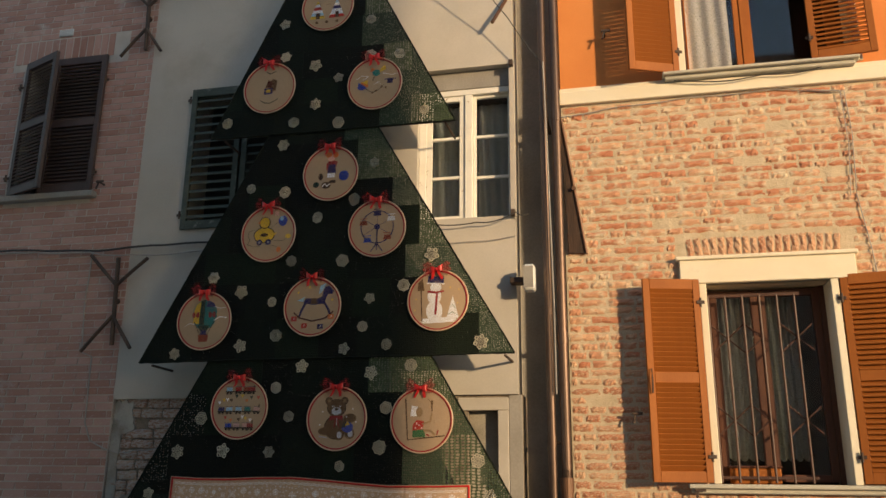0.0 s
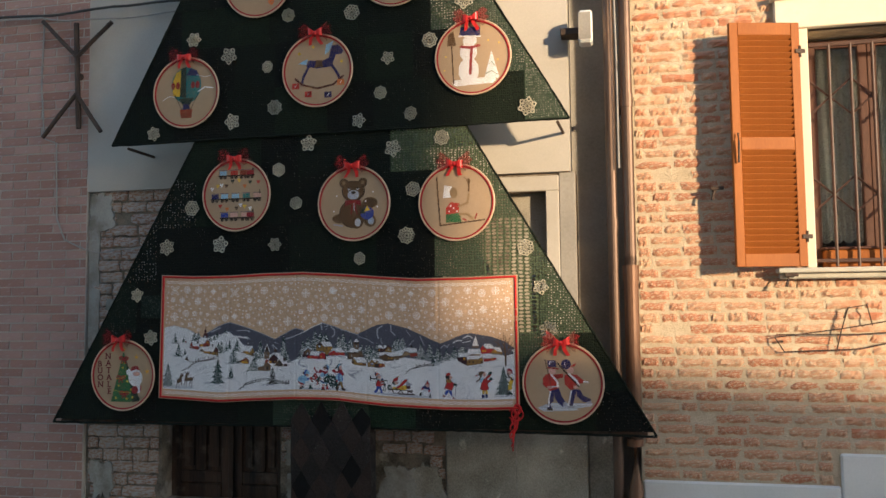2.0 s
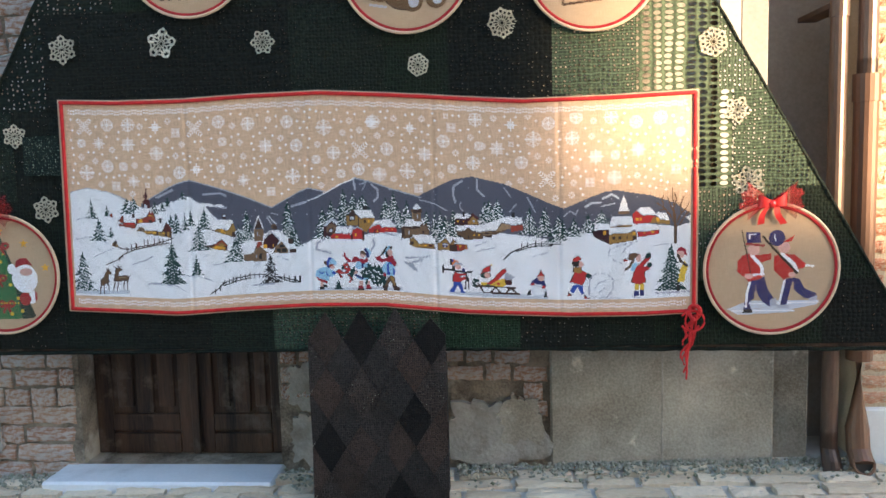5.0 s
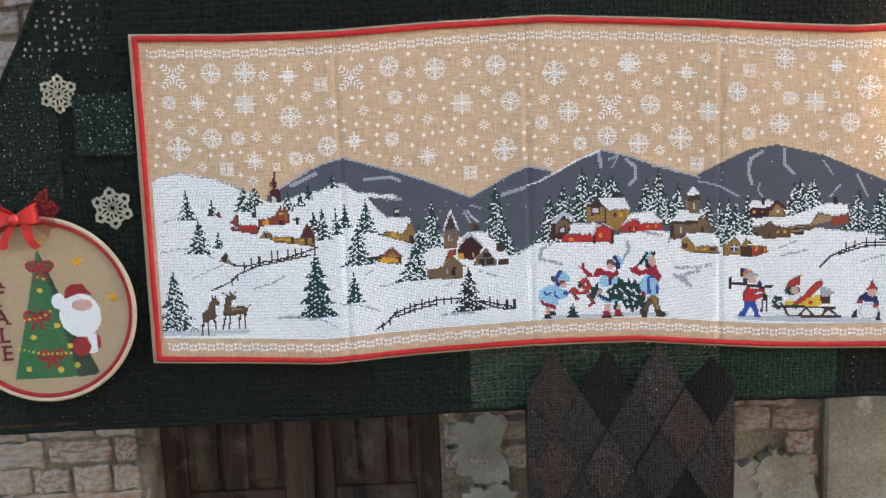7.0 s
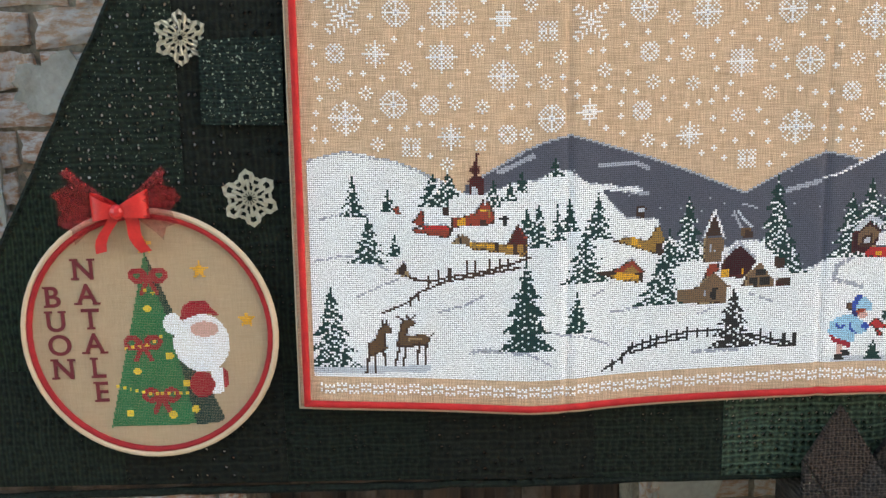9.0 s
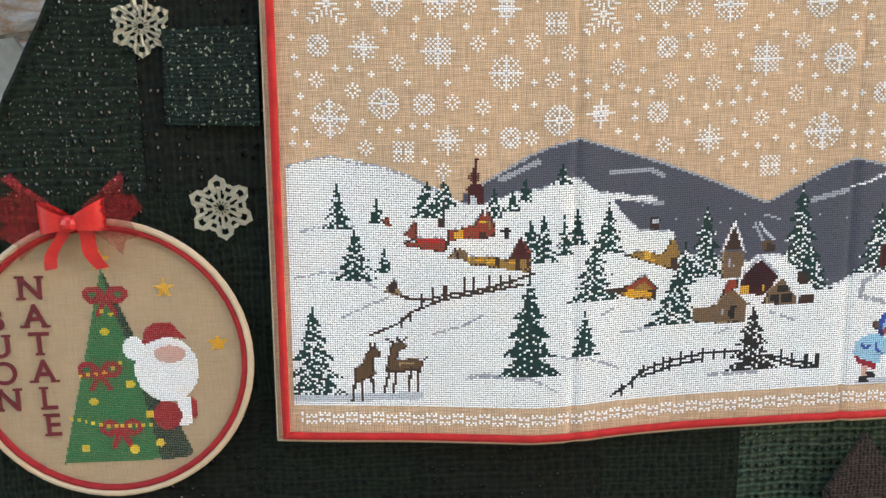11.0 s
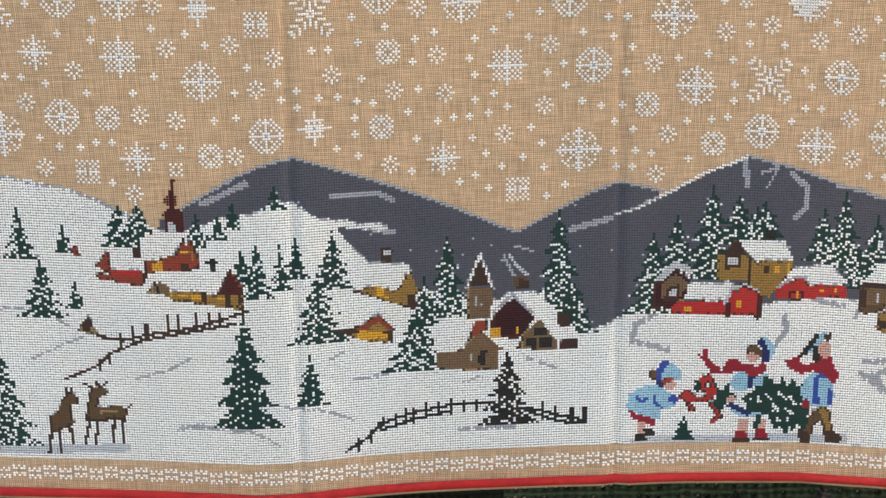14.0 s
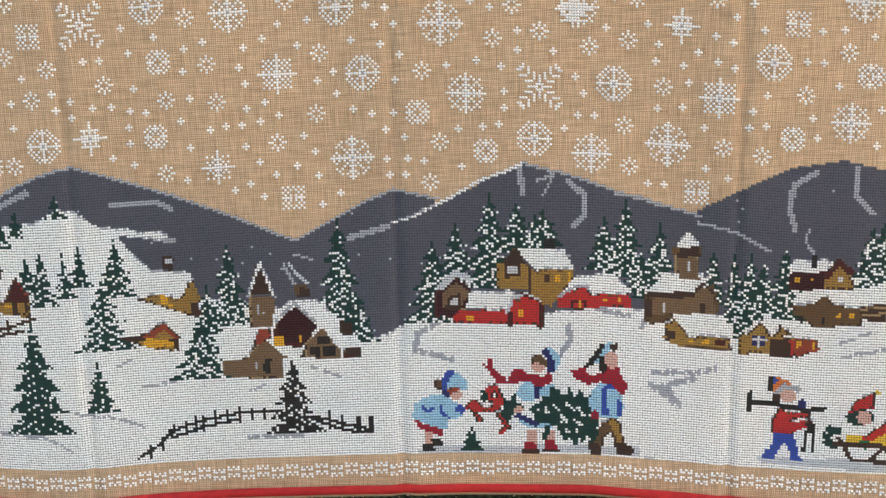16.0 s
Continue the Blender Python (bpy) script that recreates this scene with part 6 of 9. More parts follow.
art.poly('umber', (159, 75), (160, 72), (163, 65), (156, 65), (158, 72))
art.poly('tan', (156, 65), (162, 64), (162, 55), (156, 55))
art.poly('snow', (146, 54), (156, 54), (156, 49), (152, 44), (146, 46))
art.poly('tan', (147, 45), (153, 45), (156, 50), (160, 51), (166, 45), (164, 44), (164, 39), (155, 39), (147, 42))
art.poly('rust', (157, 54), (161, 54), (161, 50), (157, 50))
art.poly('brown', (158, 44), (161, 44), (161, 39), (158, 40))
art.poly('maroon', (163, 51), (164, 58), (169, 60), (174, 56), (175, 50), (171, 48), (166, 49))
art.poly('snow', (162, 56), (166, 61), (170, 63), (176, 60), (183, 54), (191, 46), (184, 47), (176, 56), (170, 60), (164, 57))
art.poly('amber', (163, 52), (165, 52), (165, 49), (163, 49))
art.poly('amber', (170, 52), (171, 52), (171, 50), (170, 50))
art.poly('tan', (171, 45), (173, 50), (177, 53), (183, 47), (183, 44))
art.poly('umber', (175, 51), (180, 51), (180, 48), (175, 49))
art.poly('umber', (173, 48), (181, 47), (181, 45), (173, 45))
art.poly('maroon', (182, 55), (186, 54), (186, 51), (182, 51))
art.poly('maroon', (184, 47), (189, 46), (189, 44), (184, 44))
art.poly('umber', (170, 68), (174, 68), (174, 64), (170, 65))
art.spruce(168, 21, 23, 6, 'bare')
art.line('ink', 1, (118, 15), (125, 19), (129, 23))
art.line('ink', 1, (128, 23), (139, 26), (151, 28), (164, 28))
art.line('ink', 1, (129, 21), (139, 24), (151, 26))
art.line('ink', 1, (174, 26), (184, 23), (192, 21))
art.line('ink', 1, (174, 25), (184, 21), (192, 20))
art.line('ink', 1, (130, 25), (129, 21))
art.line('ink', 1, (134, 26), (134, 22))
art.line('ink', 1, (139, 27), (139, 23))
art.line('ink', 1, (143, 29), (143, 24))
art.line('ink', 1, (151, 30), (151, 25))
art.line('ink', 1, (179, 27), (179, 22))
art.line('ink', 1, (188, 25), (188, 21))
art.line('ink', 1, (192, 25), (192, 20))
art.line('brown', 1, (47, 48), (47, 45))
art.line('brown', 1, (44, 45), (44, 42))
art.line('brown', 1, (81, 61), (81, 57))
art.line('ink', 1, (122, 19), (122, 15))
art.line('ink', 1, (126, 21), (126, 17))
art.line('ink', 1, (137, 27), (137, 23))
art.line('ink', 1, (147, 29), (147, 25))
art.line('ink', 1, (155, 29), (155, 26))
art.line('ink', 1, (159, 29), (159, 26))
art.line('ink', 1, (183, 26), (183, 21))
# village in the third panel
art.poly('tan', (214, 64), (218, 68), (223, 64), (223, 59), (213, 57), (213, 60))
art.line('maroon', 2, (213, 57), (213, 63), (218, 68), (223, 64))
art.poly('ochre', (231, 70), (236, 77), (242, 71), (242, 65), (231, 65))
art.poly('umber', (233, 72), (236, 78), (241, 72))
art.poly('snow', (236, 78), (251, 78), (254, 72), (243, 71))
art.poly('ochre', (242, 71), (254, 72), (253, 67), (245, 60), (242, 61))
art.poly('umber', (245, 81), (248, 81), (248, 78), (245, 77))
art.poly('amber', (249, 70), (250, 70), (250, 68), (249, 68))
art.poly('amber', (252, 70), (253, 70), (253, 68), (252, 68))
art.poly('pale', (234, 73), (237, 73), (237, 70), (234, 70))
art.poly('snow', (218, 59), (221, 64), (235, 65), (239, 62), (236, 59))
art.poly('red', (218, 58), (231, 59), (234, 61), (239, 63), (243, 60), (244, 54), (218, 54))
art.poly('amber', (237, 59), (239, 59), (239, 57), (237, 56))
art.poly('amber', (222, 57), (224, 57), (224, 55), (222, 55))
art.line('maroon', 2, (239, 64), (244, 60), (244, 54))
art.poly('snow', (249, 64), (255, 70), (268, 69), (271, 65), (257, 64), (253, 65))
art.poly('red', (249, 60), (252, 64), (256, 66), (258, 64), (271, 64), (271, 61))
art.poly('brown', (254, 62), (256, 63), (257, 59), (254, 59))
art.poly('amber', (262, 63), (264, 63), (264, 62), (262, 61))
art.poly('amber', (267, 64), (269, 64), (269, 62), (267, 62))
art.poly('tan', (283, 78), (291, 79), (290, 72), (284, 71))
art.poly('umber', (283, 80), (291, 81), (291, 79), (283, 78))
art.poly('snow', (285, 83), (287, 85), (290, 83), (291, 81), (284, 80))
art.poly('snow', (275, 66), (282, 71), (292, 72), (294, 69), (291, 66))
art.poly('umber', (275, 65), (292, 67), (295, 70), (297, 63), (296, 61), (284, 58), (277, 56), (275, 57))
art.poly('tan', (279, 64), (283, 64), (283, 60), (279, 60))
art.poly('snow', (281, 55), (284, 60), (297, 60), (301, 54), (291, 54), (285, 55))
art.poly('ochre', (280, 52), (283, 57), (286, 54), (291, 53), (301, 54), (301, 50), (285, 50))
art.poly('amber', (287, 52), (290, 52), (290, 51), (288, 50))
art.poly('amber', (292, 53), (294, 53), (294, 51), (292, 51))
art.poly('snow', (303, 56), (309, 60), (323, 60), (327, 55), (319, 55))
art.poly('ochre', (303, 53), (309, 59), (313, 55), (313, 50), (303, 49))
art.poly('ochre', (313, 55), (316, 59), (321, 55), (322, 50), (313, 49))
art.poly('brown', (313, 54), (318, 55), (318, 50), (313, 49))
art.poly('red', (318, 54), (326, 55), (326, 52), (319, 49))
art.poly('ink', (320, 62), (322, 62), (322, 60), (320, 60))
art.poly('maroon', (317, 74), (326, 75), (326, 70), (317, 70))
art.poly('snow', (317, 75), (320, 79), (331, 79), (334, 77), (324, 75))
art.poly('ochre', (327, 70), (327, 75), (330, 78), (335, 75), (336, 71))
art.poly('maroon', (329, 75), (333, 75), (334, 72), (329, 72))
art.poly('amber', (318, 73), (320, 73), (320, 71), (318, 72))
art.poly('amber', (322, 73), (323, 73), (323, 72), (322, 72))
art.poly('ink', (323, 81), (325, 81), (325, 78), (323, 78))
art.poly('snow', (317, 66), (325, 71), (336, 70), (339, 65), (325, 65))
art.poly('tan', (324, 60), (325, 65), (327, 68), (332, 64), (339, 64), (338, 60))
art.poly('umber', (318, 65), (323, 65), (323, 63), (319, 62))
art.poly('amber', (331, 63), (332, 63), (332, 62), (331, 62))
art.poly('amber', (335, 63), (336, 63), (336, 62), (335, 62))
art.poly('snow', (337, 66), (341, 72), (356, 78), (360, 75), (349, 67))
art.poly('umber', (336, 64), (350, 67), (360, 76), (361, 70), (350, 64), (337, 62))
art.poly('tan', (349, 66), (353, 73), (360, 76), (361, 69))
art.poly('snow', (353, 74), (358, 79), (369, 78), (371, 72), (363, 71))
art.poly('rust', (361, 71), (370, 73), (370, 68), (361, 66))
art.poly('ink', (362, 82), (364, 82), (364, 78), (362, 78))
# fence in the fourth panel
art.line('ink', 1, (355, 44), (361, 50), (367, 53), (378, 57), (393, 57), (400, 57))
art.line('ink', 1, (365, 51), (378, 55), (393, 56))
art.line('ink', 1, (369, 57), (369, 53))
art.line('ink', 1, (374, 58), (374, 54))
art.line('ink', 1, (380, 59), (380, 55))
art.line('ink', 1, (385, 59), (385, 55))
# right-hand village
art.poly('snow', (444, 82), (448, 94), (452, 81))
art.poly('tan', (445, 81), (452, 81), (452, 77), (445, 77))
art.poly('snow', (437, 73), (444, 78), (453, 77), (457, 72), (438, 70))
art.poly('tan', (438, 70), (457, 72), (457, 67), (439, 67))
art.poly('snow', (425, 69), (429, 73), (437, 72), (438, 67))
art.poly('maroon', (425, 67), (438, 67), (439, 57), (433, 58), (426, 62))
art.poly('snow', (438, 64), (440, 67), (453, 68), (457, 64), (442, 62))
art.poly('ochre', (439, 62), (453, 63), (458, 66), (461, 58), (439, 56))
art.poly('snow', (455, 80), (460, 84), (469, 82), (473, 77), (460, 77))
art.poly('red', (455, 77), (460, 81), (463, 77), (470, 77), (470, 72), (455, 72))
art.poly('snow', (471, 76), (477, 78), (482, 73), (475, 72))
art.poly('ochre', (470, 72), (473, 76), (478, 71))
art.poly('snow', (459, 66), (462, 70), (473, 70), (476, 65), (462, 64))
art.poly('red', (459, 65), (475, 65), (476, 62), (461, 61))
art.line('amber', 2, (457, 75), (461, 75))
art.line('amber', 2, (457, 61), (458, 61))
# plain coloured shapes that stand in for the winter figures
# three coloured shapes with a fir and a ribbon
art.poly('pale', (206.1, 14.8), (274.0, 16.6), (274.0, 14.0), (206.0, 12.6))
art.poly('sky', (204.7, 25.4), (205.6, 29.1), (209.0, 31.2), (214.7, 32.1), (217.2, 29.6), (219.3, 28.2), (220.6, 25.4), (218.0, 23.9), (215.6, 23.9), (214.9, 20.4), (211.0, 21.3), (208.4, 22.6), (205.5, 23.7))
art.line('blue', 1, (207.7, 27.8), (209.4, 26.7), (211.1, 27.2))
art.line('blue', 1, (213.1, 28.5), (214.0, 25.4), (215.7, 24.5))
art.poly('navy', (213.5, 33.0), (215.6, 33.1), (216.4, 30.7), (214.3, 31.4))
art.poly('umber', (211.2, 36.1), (214.1, 36.5), (215.4, 32.9), (212.1, 33.4))
art.poly('sky', (214.4, 33.9), (214.7, 37.6), (216.8, 39.0), (219.5, 38.3), (221.5, 36.0), (221.8, 33.3), (218.7, 33.8), (216.5, 34.0))
art.line('blue', 2, (214.6, 34.3), (215.2, 37.6), (216.8, 38.7))
art.ellipse('rose', 218.0, 31.8, 1.9, 1.6)
art.poly('rust', (215.6, 33.6), (219.8, 34.0), (218.4, 32.7), (215.9, 31.8))
art.poly('blue', (217.7, 27.8), (219.8, 28.7), (221.9, 27.1), (219.9, 25.6), (218.0, 26.1))
art.poly('crimson', (205.3, 24.5), (207.5, 22.8), (211.5, 21.5), (214.2, 20.2), (213.7, 18.6), (210.7, 19.1), (207.3, 20.8), (205.8, 22.4))
art.poly('rose', (208.0, 20.2), (210.4, 19.7), (210.5, 16.0), (208.2, 16.0))
art.poly('ink', (207.5, 16.3), (210.8, 15.6), (211.6, 13.5), (207.5, 13.5))
art.poly('ink', (210.0, 17.3), (213.1, 17.6), (214.5, 15.2), (211.0, 15.0))
art.line('red', 2, (221.6, 27.8), (223.8, 29.3), (225.5, 27.3), (228.5, 27.0), (231.1, 27.9), (231.7, 31.2), (230.0, 34.5), (228.2, 33.7), (228.2, 30.8), (230.4, 29.4))
art.line('red', 2, (223.8, 27.1), (224.1, 25.3), (225.3, 23.6))
art.line('red', 2, (231.1, 25.2), (232.8, 23.3), (234.1, 21.7), (231.9, 20.2))
art.line('red', 2, (223.3, 28.6), (223.1, 26.9))
art.poly('green', (226.0, 34.1), (228.0, 31.9), (227.3, 29.0), (225.9, 30.6))
art.poly('green', (232.2, 32.3), (233.9, 29.6), (237.0, 33.4), (236.8, 29.6), (239.4, 28.4), (235.6, 25.4), (233.8, 23.2), (231.4, 25.3), (232.8, 28.3))
art.poly('rose', (235.4, 27.2), (237.7, 28.7), (239.0, 26.9), (237.0, 25.8))
art.poly('crimson', (225.9, 42.0), (228.2, 40.8), (228.4, 44.4), (229.9, 42.8), (229.7, 40.1), (232.8, 37.8), (234.8, 35.6), (230.8, 35.6), (228.6, 38.8))
art.poly('crimson', (232.6, 35.6), (234.5, 37.4), (235.0, 39.8), (238.1, 40.3), (240.2, 38.6), (239.1, 36.2), (235.1, 35.6))
art.poly('crimson', (238.4, 38.2), (242.4, 39.1), (244.3, 37.9), (247.0, 39.7), (247.3, 36.5), (245.3, 35.2), (241.5, 34.4), (238.9, 36.0))
art.poly('sky', (236.7, 33.1), (238.1, 35.6), (240.1, 36.6), (242.5, 34.8), (242.0, 30.4), (238.9, 30.0), (237.0, 30.9))
art.poly('navy', (241.8, 34.6), (244.1, 34.8), (243.2, 30.6), (241.8, 30.6))
art.poly('sky', (243.7, 33.9), (246.3, 35.7), (248.7, 35.0), (246.3, 31.7), (243.9, 31.7))
art.ellipse('rose', 243.2, 41.5, 2.1, 2.0)
art.poly('umber', (240.9, 41.5), (241.6, 44.5), (243.6, 45.3), (246.0, 43.0), (246.0, 40.8), (244.4, 41.9), (242.9, 42.9))
art.poly('sky', (244.5, 47.6), (247.5, 47.1), (249.9, 44.1), (249.1, 40.3), (247.2, 40.8), (246.7, 44.4))
art.line('navy', 2, (245.3, 46.2), (247.0, 43.0), (247.0, 40.1))
art.poly('sky', (237.1, 24.3), (239.7, 23.6), (247.8, 22.7), (247.0, 21.2), (240.6, 21.5), (238.0, 22.6))
art.line('navy', 2, (237.0, 25.2), (239.7, 24.1), (242.3, 22.7))
art.poly('rose', (239.5, 21.0), (242.5, 21.0), (242.5, 16.2), (239.7, 16.2))
art.poly('rose', (245.8, 20.5), (248.5, 20.5), (248.2, 16.2), (245.9, 16.2))
art.poly('crimson', (239.0, 16.5), (241.8, 17.1), (243.0, 14.9), (243.0, 13.6), (238.6, 13.5))
art.poly('crimson', (245.2, 17.5), (248.0, 17.9), (249.2, 15.1), (249.2, 13.6), (244.9, 13.6))
art.line('brown', 1, (238.6, 13.7), (243.1, 13.7))
art.line('brown', 1, (244.9, 13.8), (249.4, 14.0))
art.poly('green', (240.6, 27.4), (243.2, 29.7), (244.9, 31.5), (247.5, 32.1), (249.1, 35.2), (250.1, 32.1), (251.8, 32.5), (252.7, 35.2), (253.9, 31.2), (256.1, 34.4), (257.0, 31.3), (259.0, 32.2), (259.9, 28.6), (261.5, 24.7), (262.5, 19.2), (260.5, 15.3), (258.8, 16.1), (257.9, 19.6), (255.6, 21.7), (251.8, 21.6), (248.4, 22.5), (242.5, 23.2), (241.8, 25.6))
art.line('green', 2, (250.1, 21.8), (251.5, 18.5))
art.line('green', 2, (253.2, 21.8), (254.4, 17.0))
art.line('green', 2, (256.0, 21.1), (257.0, 17.4))
art.line('green', 2, (245.9, 21.4), (245.2, 18.1))
art.line('green', 2, (251.8, 19.2), (255.3, 18.9))
art.line('green', 2, (247.5, 33.9), (247.9, 31.7))
art.line('snow', 1, (247.5, 29.3), (249.2, 27.5))
art.line('snow', 1, (251.8, 29.9), (253.2, 28.1))
art.line('snow', 1, (255.2, 28.1), (257.0, 25.8))
art.line('snow', 1, (250.1, 25.7), (251.8, 23.9))
art.line('snow', 1, (254.4, 23.9), (256.1, 22.6))
art.line('snow', 1, (245.3, 28.0), (246.0, 26.2))
art.poly('umber', (262.2, 23.3), (266.4, 25.9), (268.7, 22.9), (269.3, 17.1), (266.5, 16.8), (265.3, 20.8), (263.6, 19.7), (262.4, 14.5), (259.6, 15.2), (261.5, 20.4))
art.poly('ochre', (264.2, 24.4), (266.4, 25.3), (268.0, 22.5), (268.6, 17.6), (267.4, 17.4), (266.0, 21.4))
art.poly('brown', (258.4, 16.7), (261.9, 16.6), (262.8, 12.3), (259.3, 12.6))
art.poly('brown', (266.5, 17.2), (269.8, 17.5), (272.4, 15.9), (271.9, 14.1), (266.9, 13.7))
art.poly('sky', (258.3, 30.0), (259.5, 34.1), (262.0, 36.3), (265.5, 36.2), (268.2, 33.0), (269.3, 29.4), (268.3, 25.9), (262.1, 25.3), (259.5, 27.3))
art.poly('blue', (262.1, 33.9), (263.8, 35.7), (264.5, 26.1), (262.3, 25.9))
art.poly('blue', (267.2, 32.4), (268.6, 30.3), (268.3, 26.4), (267.1, 26.3))
art.poly('blue', (263.1, 36.9), (266.1, 37.2), (266.8, 34.7), (264.1, 35.2))
art.poly('crimson', (253.2, 40.2), (257.6, 41.1), (258.8, 38.8), (262.9, 39.4), (263.4, 41.7), (267.6, 42.0), (268.3, 38.8), (270.6, 36.1), (268.8, 32.5), (267.2, 34.4), (265.5, 36.2), (262.0, 36.8), (258.6, 35.7), (254.4, 37.3))
art.poly('sky', (260.0, 42.8), (260.6, 46.5), (262.8, 48.8), (265.0, 49.9), (265.8, 48.3), (263.7, 44.9), (262.5, 42.1))
art.line('ink', 1.8, (257.9, 41.3), (260.3, 44.6), (262.3, 48.0))
art.line('ink', 2, (262.5, 44.1), (262.7, 40.7))
art.ellipse('snow', 259.8, 40.3, 1.9, 1.6)
art.ellipse('rose', 265.2, 44.0, 2.0, 2.7)
art.poly('brown', (264.3, 48.6), (266.7, 49.3), (267.5, 47.2), (265.2, 46.7))
art.ellipse('crimson', 260.4, 25.9, 1.4, 1.5)
art.poly('green', (222.8, 21.4), (224.5, 18.6), (223.6, 17.9), (225.4, 16.4), (224.5, 15.9), (226.4, 13.8), (219.0, 13.8), (221.0, 15.6), (220.1, 16.2), (221.7, 17.9), (221.0, 18.4))
art.line('ash', 2, (278.8, 35.8), (284.2, 38.1), (290.0, 40.0))
art.line('ash', 2, (280.0, 35.0), (285.2, 31.2))
# shape with skis
art.poly('pale', (311.3, 15.8), (325.8, 16.8), (349.3, 16.3), (349.4, 15.0), (311.4, 14.5))
art.poly('blue', (315.2, 24.9), (320.6, 25.4), (322.0, 21.5), (322.9, 17.5), (324.1, 16.1), (320.4, 15.8), (319.7, 19.4), (318.1, 21.8), (316.5, 19.1), (314.9, 15.8), (311.6, 16.2), (312.1, 18.3), (314.1, 19.8))
art.poly('red', (315.7, 32.9), (320.0, 31.3), (324.2, 32.8), (326.2, 30.1), (324.4, 27.2), (321.9, 26.0), (320.6, 24.8), (314.4, 24.6), (313.6, 27.1))
art.line('snow', 1, (320.8, 28.7), (322.6, 29.7), (324.3, 29.4))
art.ellipse('brown', 315.2, 36.3, 1.5, 2.0)
art.ellipse('rose', 318.6, 36.8, 2.4, 2.1)
art.poly('orange', (313.1, 38.1), (313.1, 41.7), (315.4, 42.4), (319.2, 41.3), (320.9, 39.5), (316.9, 38.8))
art.line('ash', 2, (315.0, 37.7), (317.6, 39.8), (321.3, 39.2))
art.ellipse('blue', 314.1, 41.4, 1.0, 0.9)
art.line('ink', 1.7, (306.6, 34.5), (314.8, 33.8), (325.0, 32.7), (329.5, 33.5))
art.line('ink', 1.7, (307.2, 37.0), (306.9, 31.4))
art.line('ink', 2, (313.1, 41.7), (313.4, 38.9))
art.ellipse('navy', 322.9, 34.5, 1.3, 1.6)
art.ellipse('maroon', 325.2, 28.5, 1.3, 1.1)
art.line('ink', 1, (325.2, 28.2), (324.0, 19.8))
art.line('ink', 1, (326.4, 28.3), (326.7, 19.7))
art.ellipse('ink', 324.1, 19.5, 0.5, 0.5)
art.ellipse('ink', 326.7, 19.5, 0.5, 0.6)
# sledge and snowball
art.poly('pale', (327.5, 16.7), (368.4, 16.3), (388.9, 14.4), (388.9, 12.5), (327.5, 14.4))
art.poly('gold', (336.2, 22.1), (336.9, 25.1), (344.4, 25.2), (349.9, 27.5), (354.8, 29.1), (357.0, 23.8), (352.5, 21.9))
art.poly('leaf', (340.6, 23.6), (344.4, 24.8), (342.8, 20.2))
art.poly('red', (340.6, 24.4), (345.9, 28.3), (353.0, 35.9), (356.3, 37.1), (356.7, 34.1), (350.3, 27.9), (344.3, 23.7))
art.ellipse('red', 350.3, 24.5, 1.1, 1.1)
art.ellipse('green', 340.3, 31.2, 4.1, 2.7)
art.ellipse('rose', 341.5, 31.2, 2.2, 2.3)
art.poly('red', (336.3, 31.9), (338.6, 36.5), (344.5, 39.6), (344.8, 33.9), (340.0, 33.9))
art.ellipse('gold', 344.9, 39.2, 0.7, 0.8)
art.poly('maroon', (355.5, 29.9), (361.1, 28.4), (360.7, 23.5), (355.9, 23.8))
art.poly('ash', (355.2, 33.7), (360.7, 32.2), (363.7, 30.0), (358.5, 27.6), (355.5, 28.4))
art.line('green', 3, (333.2, 21.7), (330.6, 23.5), (331.4, 26.9), (334.0, 26.6))
art.line('brown', 1.4, (333.2, 22.4), (363.6, 21.6))
art.line('brown', 1.4, (334.3, 24.3), (338.7, 17.1), (366.6, 17.0))
art.line('brown', 1.4, (344.3, 17.6), (348.0, 21.4), (351.7, 17.3))
art.line('brown', 1.4, (356.2, 17.3), (359.9, 21.6), (364.4, 17.4))
art.ellipse('pale', 382.2, 19.4, 5.6, 4.6)
art.ellipse('snow', 382.2, 19.4, 4.5, 3.4)
art.poly('navy', (374.8, 23.6), (376.7, 27.8), (381.5, 30.8), (386.3, 27.8), (387.8, 22.8), (383.3, 24.7), (379.3, 25.1))
art.ellipse('red', 377.4, 24.7, 1.5, 1.1)
art.ellipse('red', 385.6, 22.5, 1.5, 1.1)
art.poly('red', (380.7, 31.2), (383.7, 36.5), (387.0, 31.2))
art.ellipse('rose', 383.7, 29.7, 2.6, 2.3)
art.poly('ink', (372.2, 16.3), (375.2, 21.3), (376.3, 16.3))
art.poly('ink', (387.4, 20.6), (388.9, 14.4), (385.9, 14.4))
art.poly('red', (407, 26), (409, 33), (416, 35), (419, 31), (417, 24))
art.ellipse('rose', 414, 41, 3, 3)
art.poly('red', (409, 43), (412, 47), (418, 45), (417, 43))
art.poly('gold', (410, 35), (412, 39), (417, 38), (416, 35))
art.poly('blue', (407, 18), (409, 24), (417, 24), (419, 16), (415, 18), (411, 21))
art.poly('red', (404, 15), (407, 18), (409, 15))
art.poly('red', (417, 14), (421, 17), (422, 14))
art.line('ash', 1, (422, 20), (421, 27), (426, 34), (433, 32), (438, 26), (435, 17), (428, 15), (422, 20))
art.line('ash', 1, (426, 25), (431, 29), (433, 24), (430, 20), (426, 23))
# church and cottages on the first hill
art.line('maroon', 1, (70, 101), (69, 97))
art.ellipse('maroon', 69, 95, 2, 2)
art.poly('maroon', (66, 90), (68, 93), (71, 93), (73, 90))
art.poly('maroon', (67, 90), (72, 90), (72, 85), (67, 85))
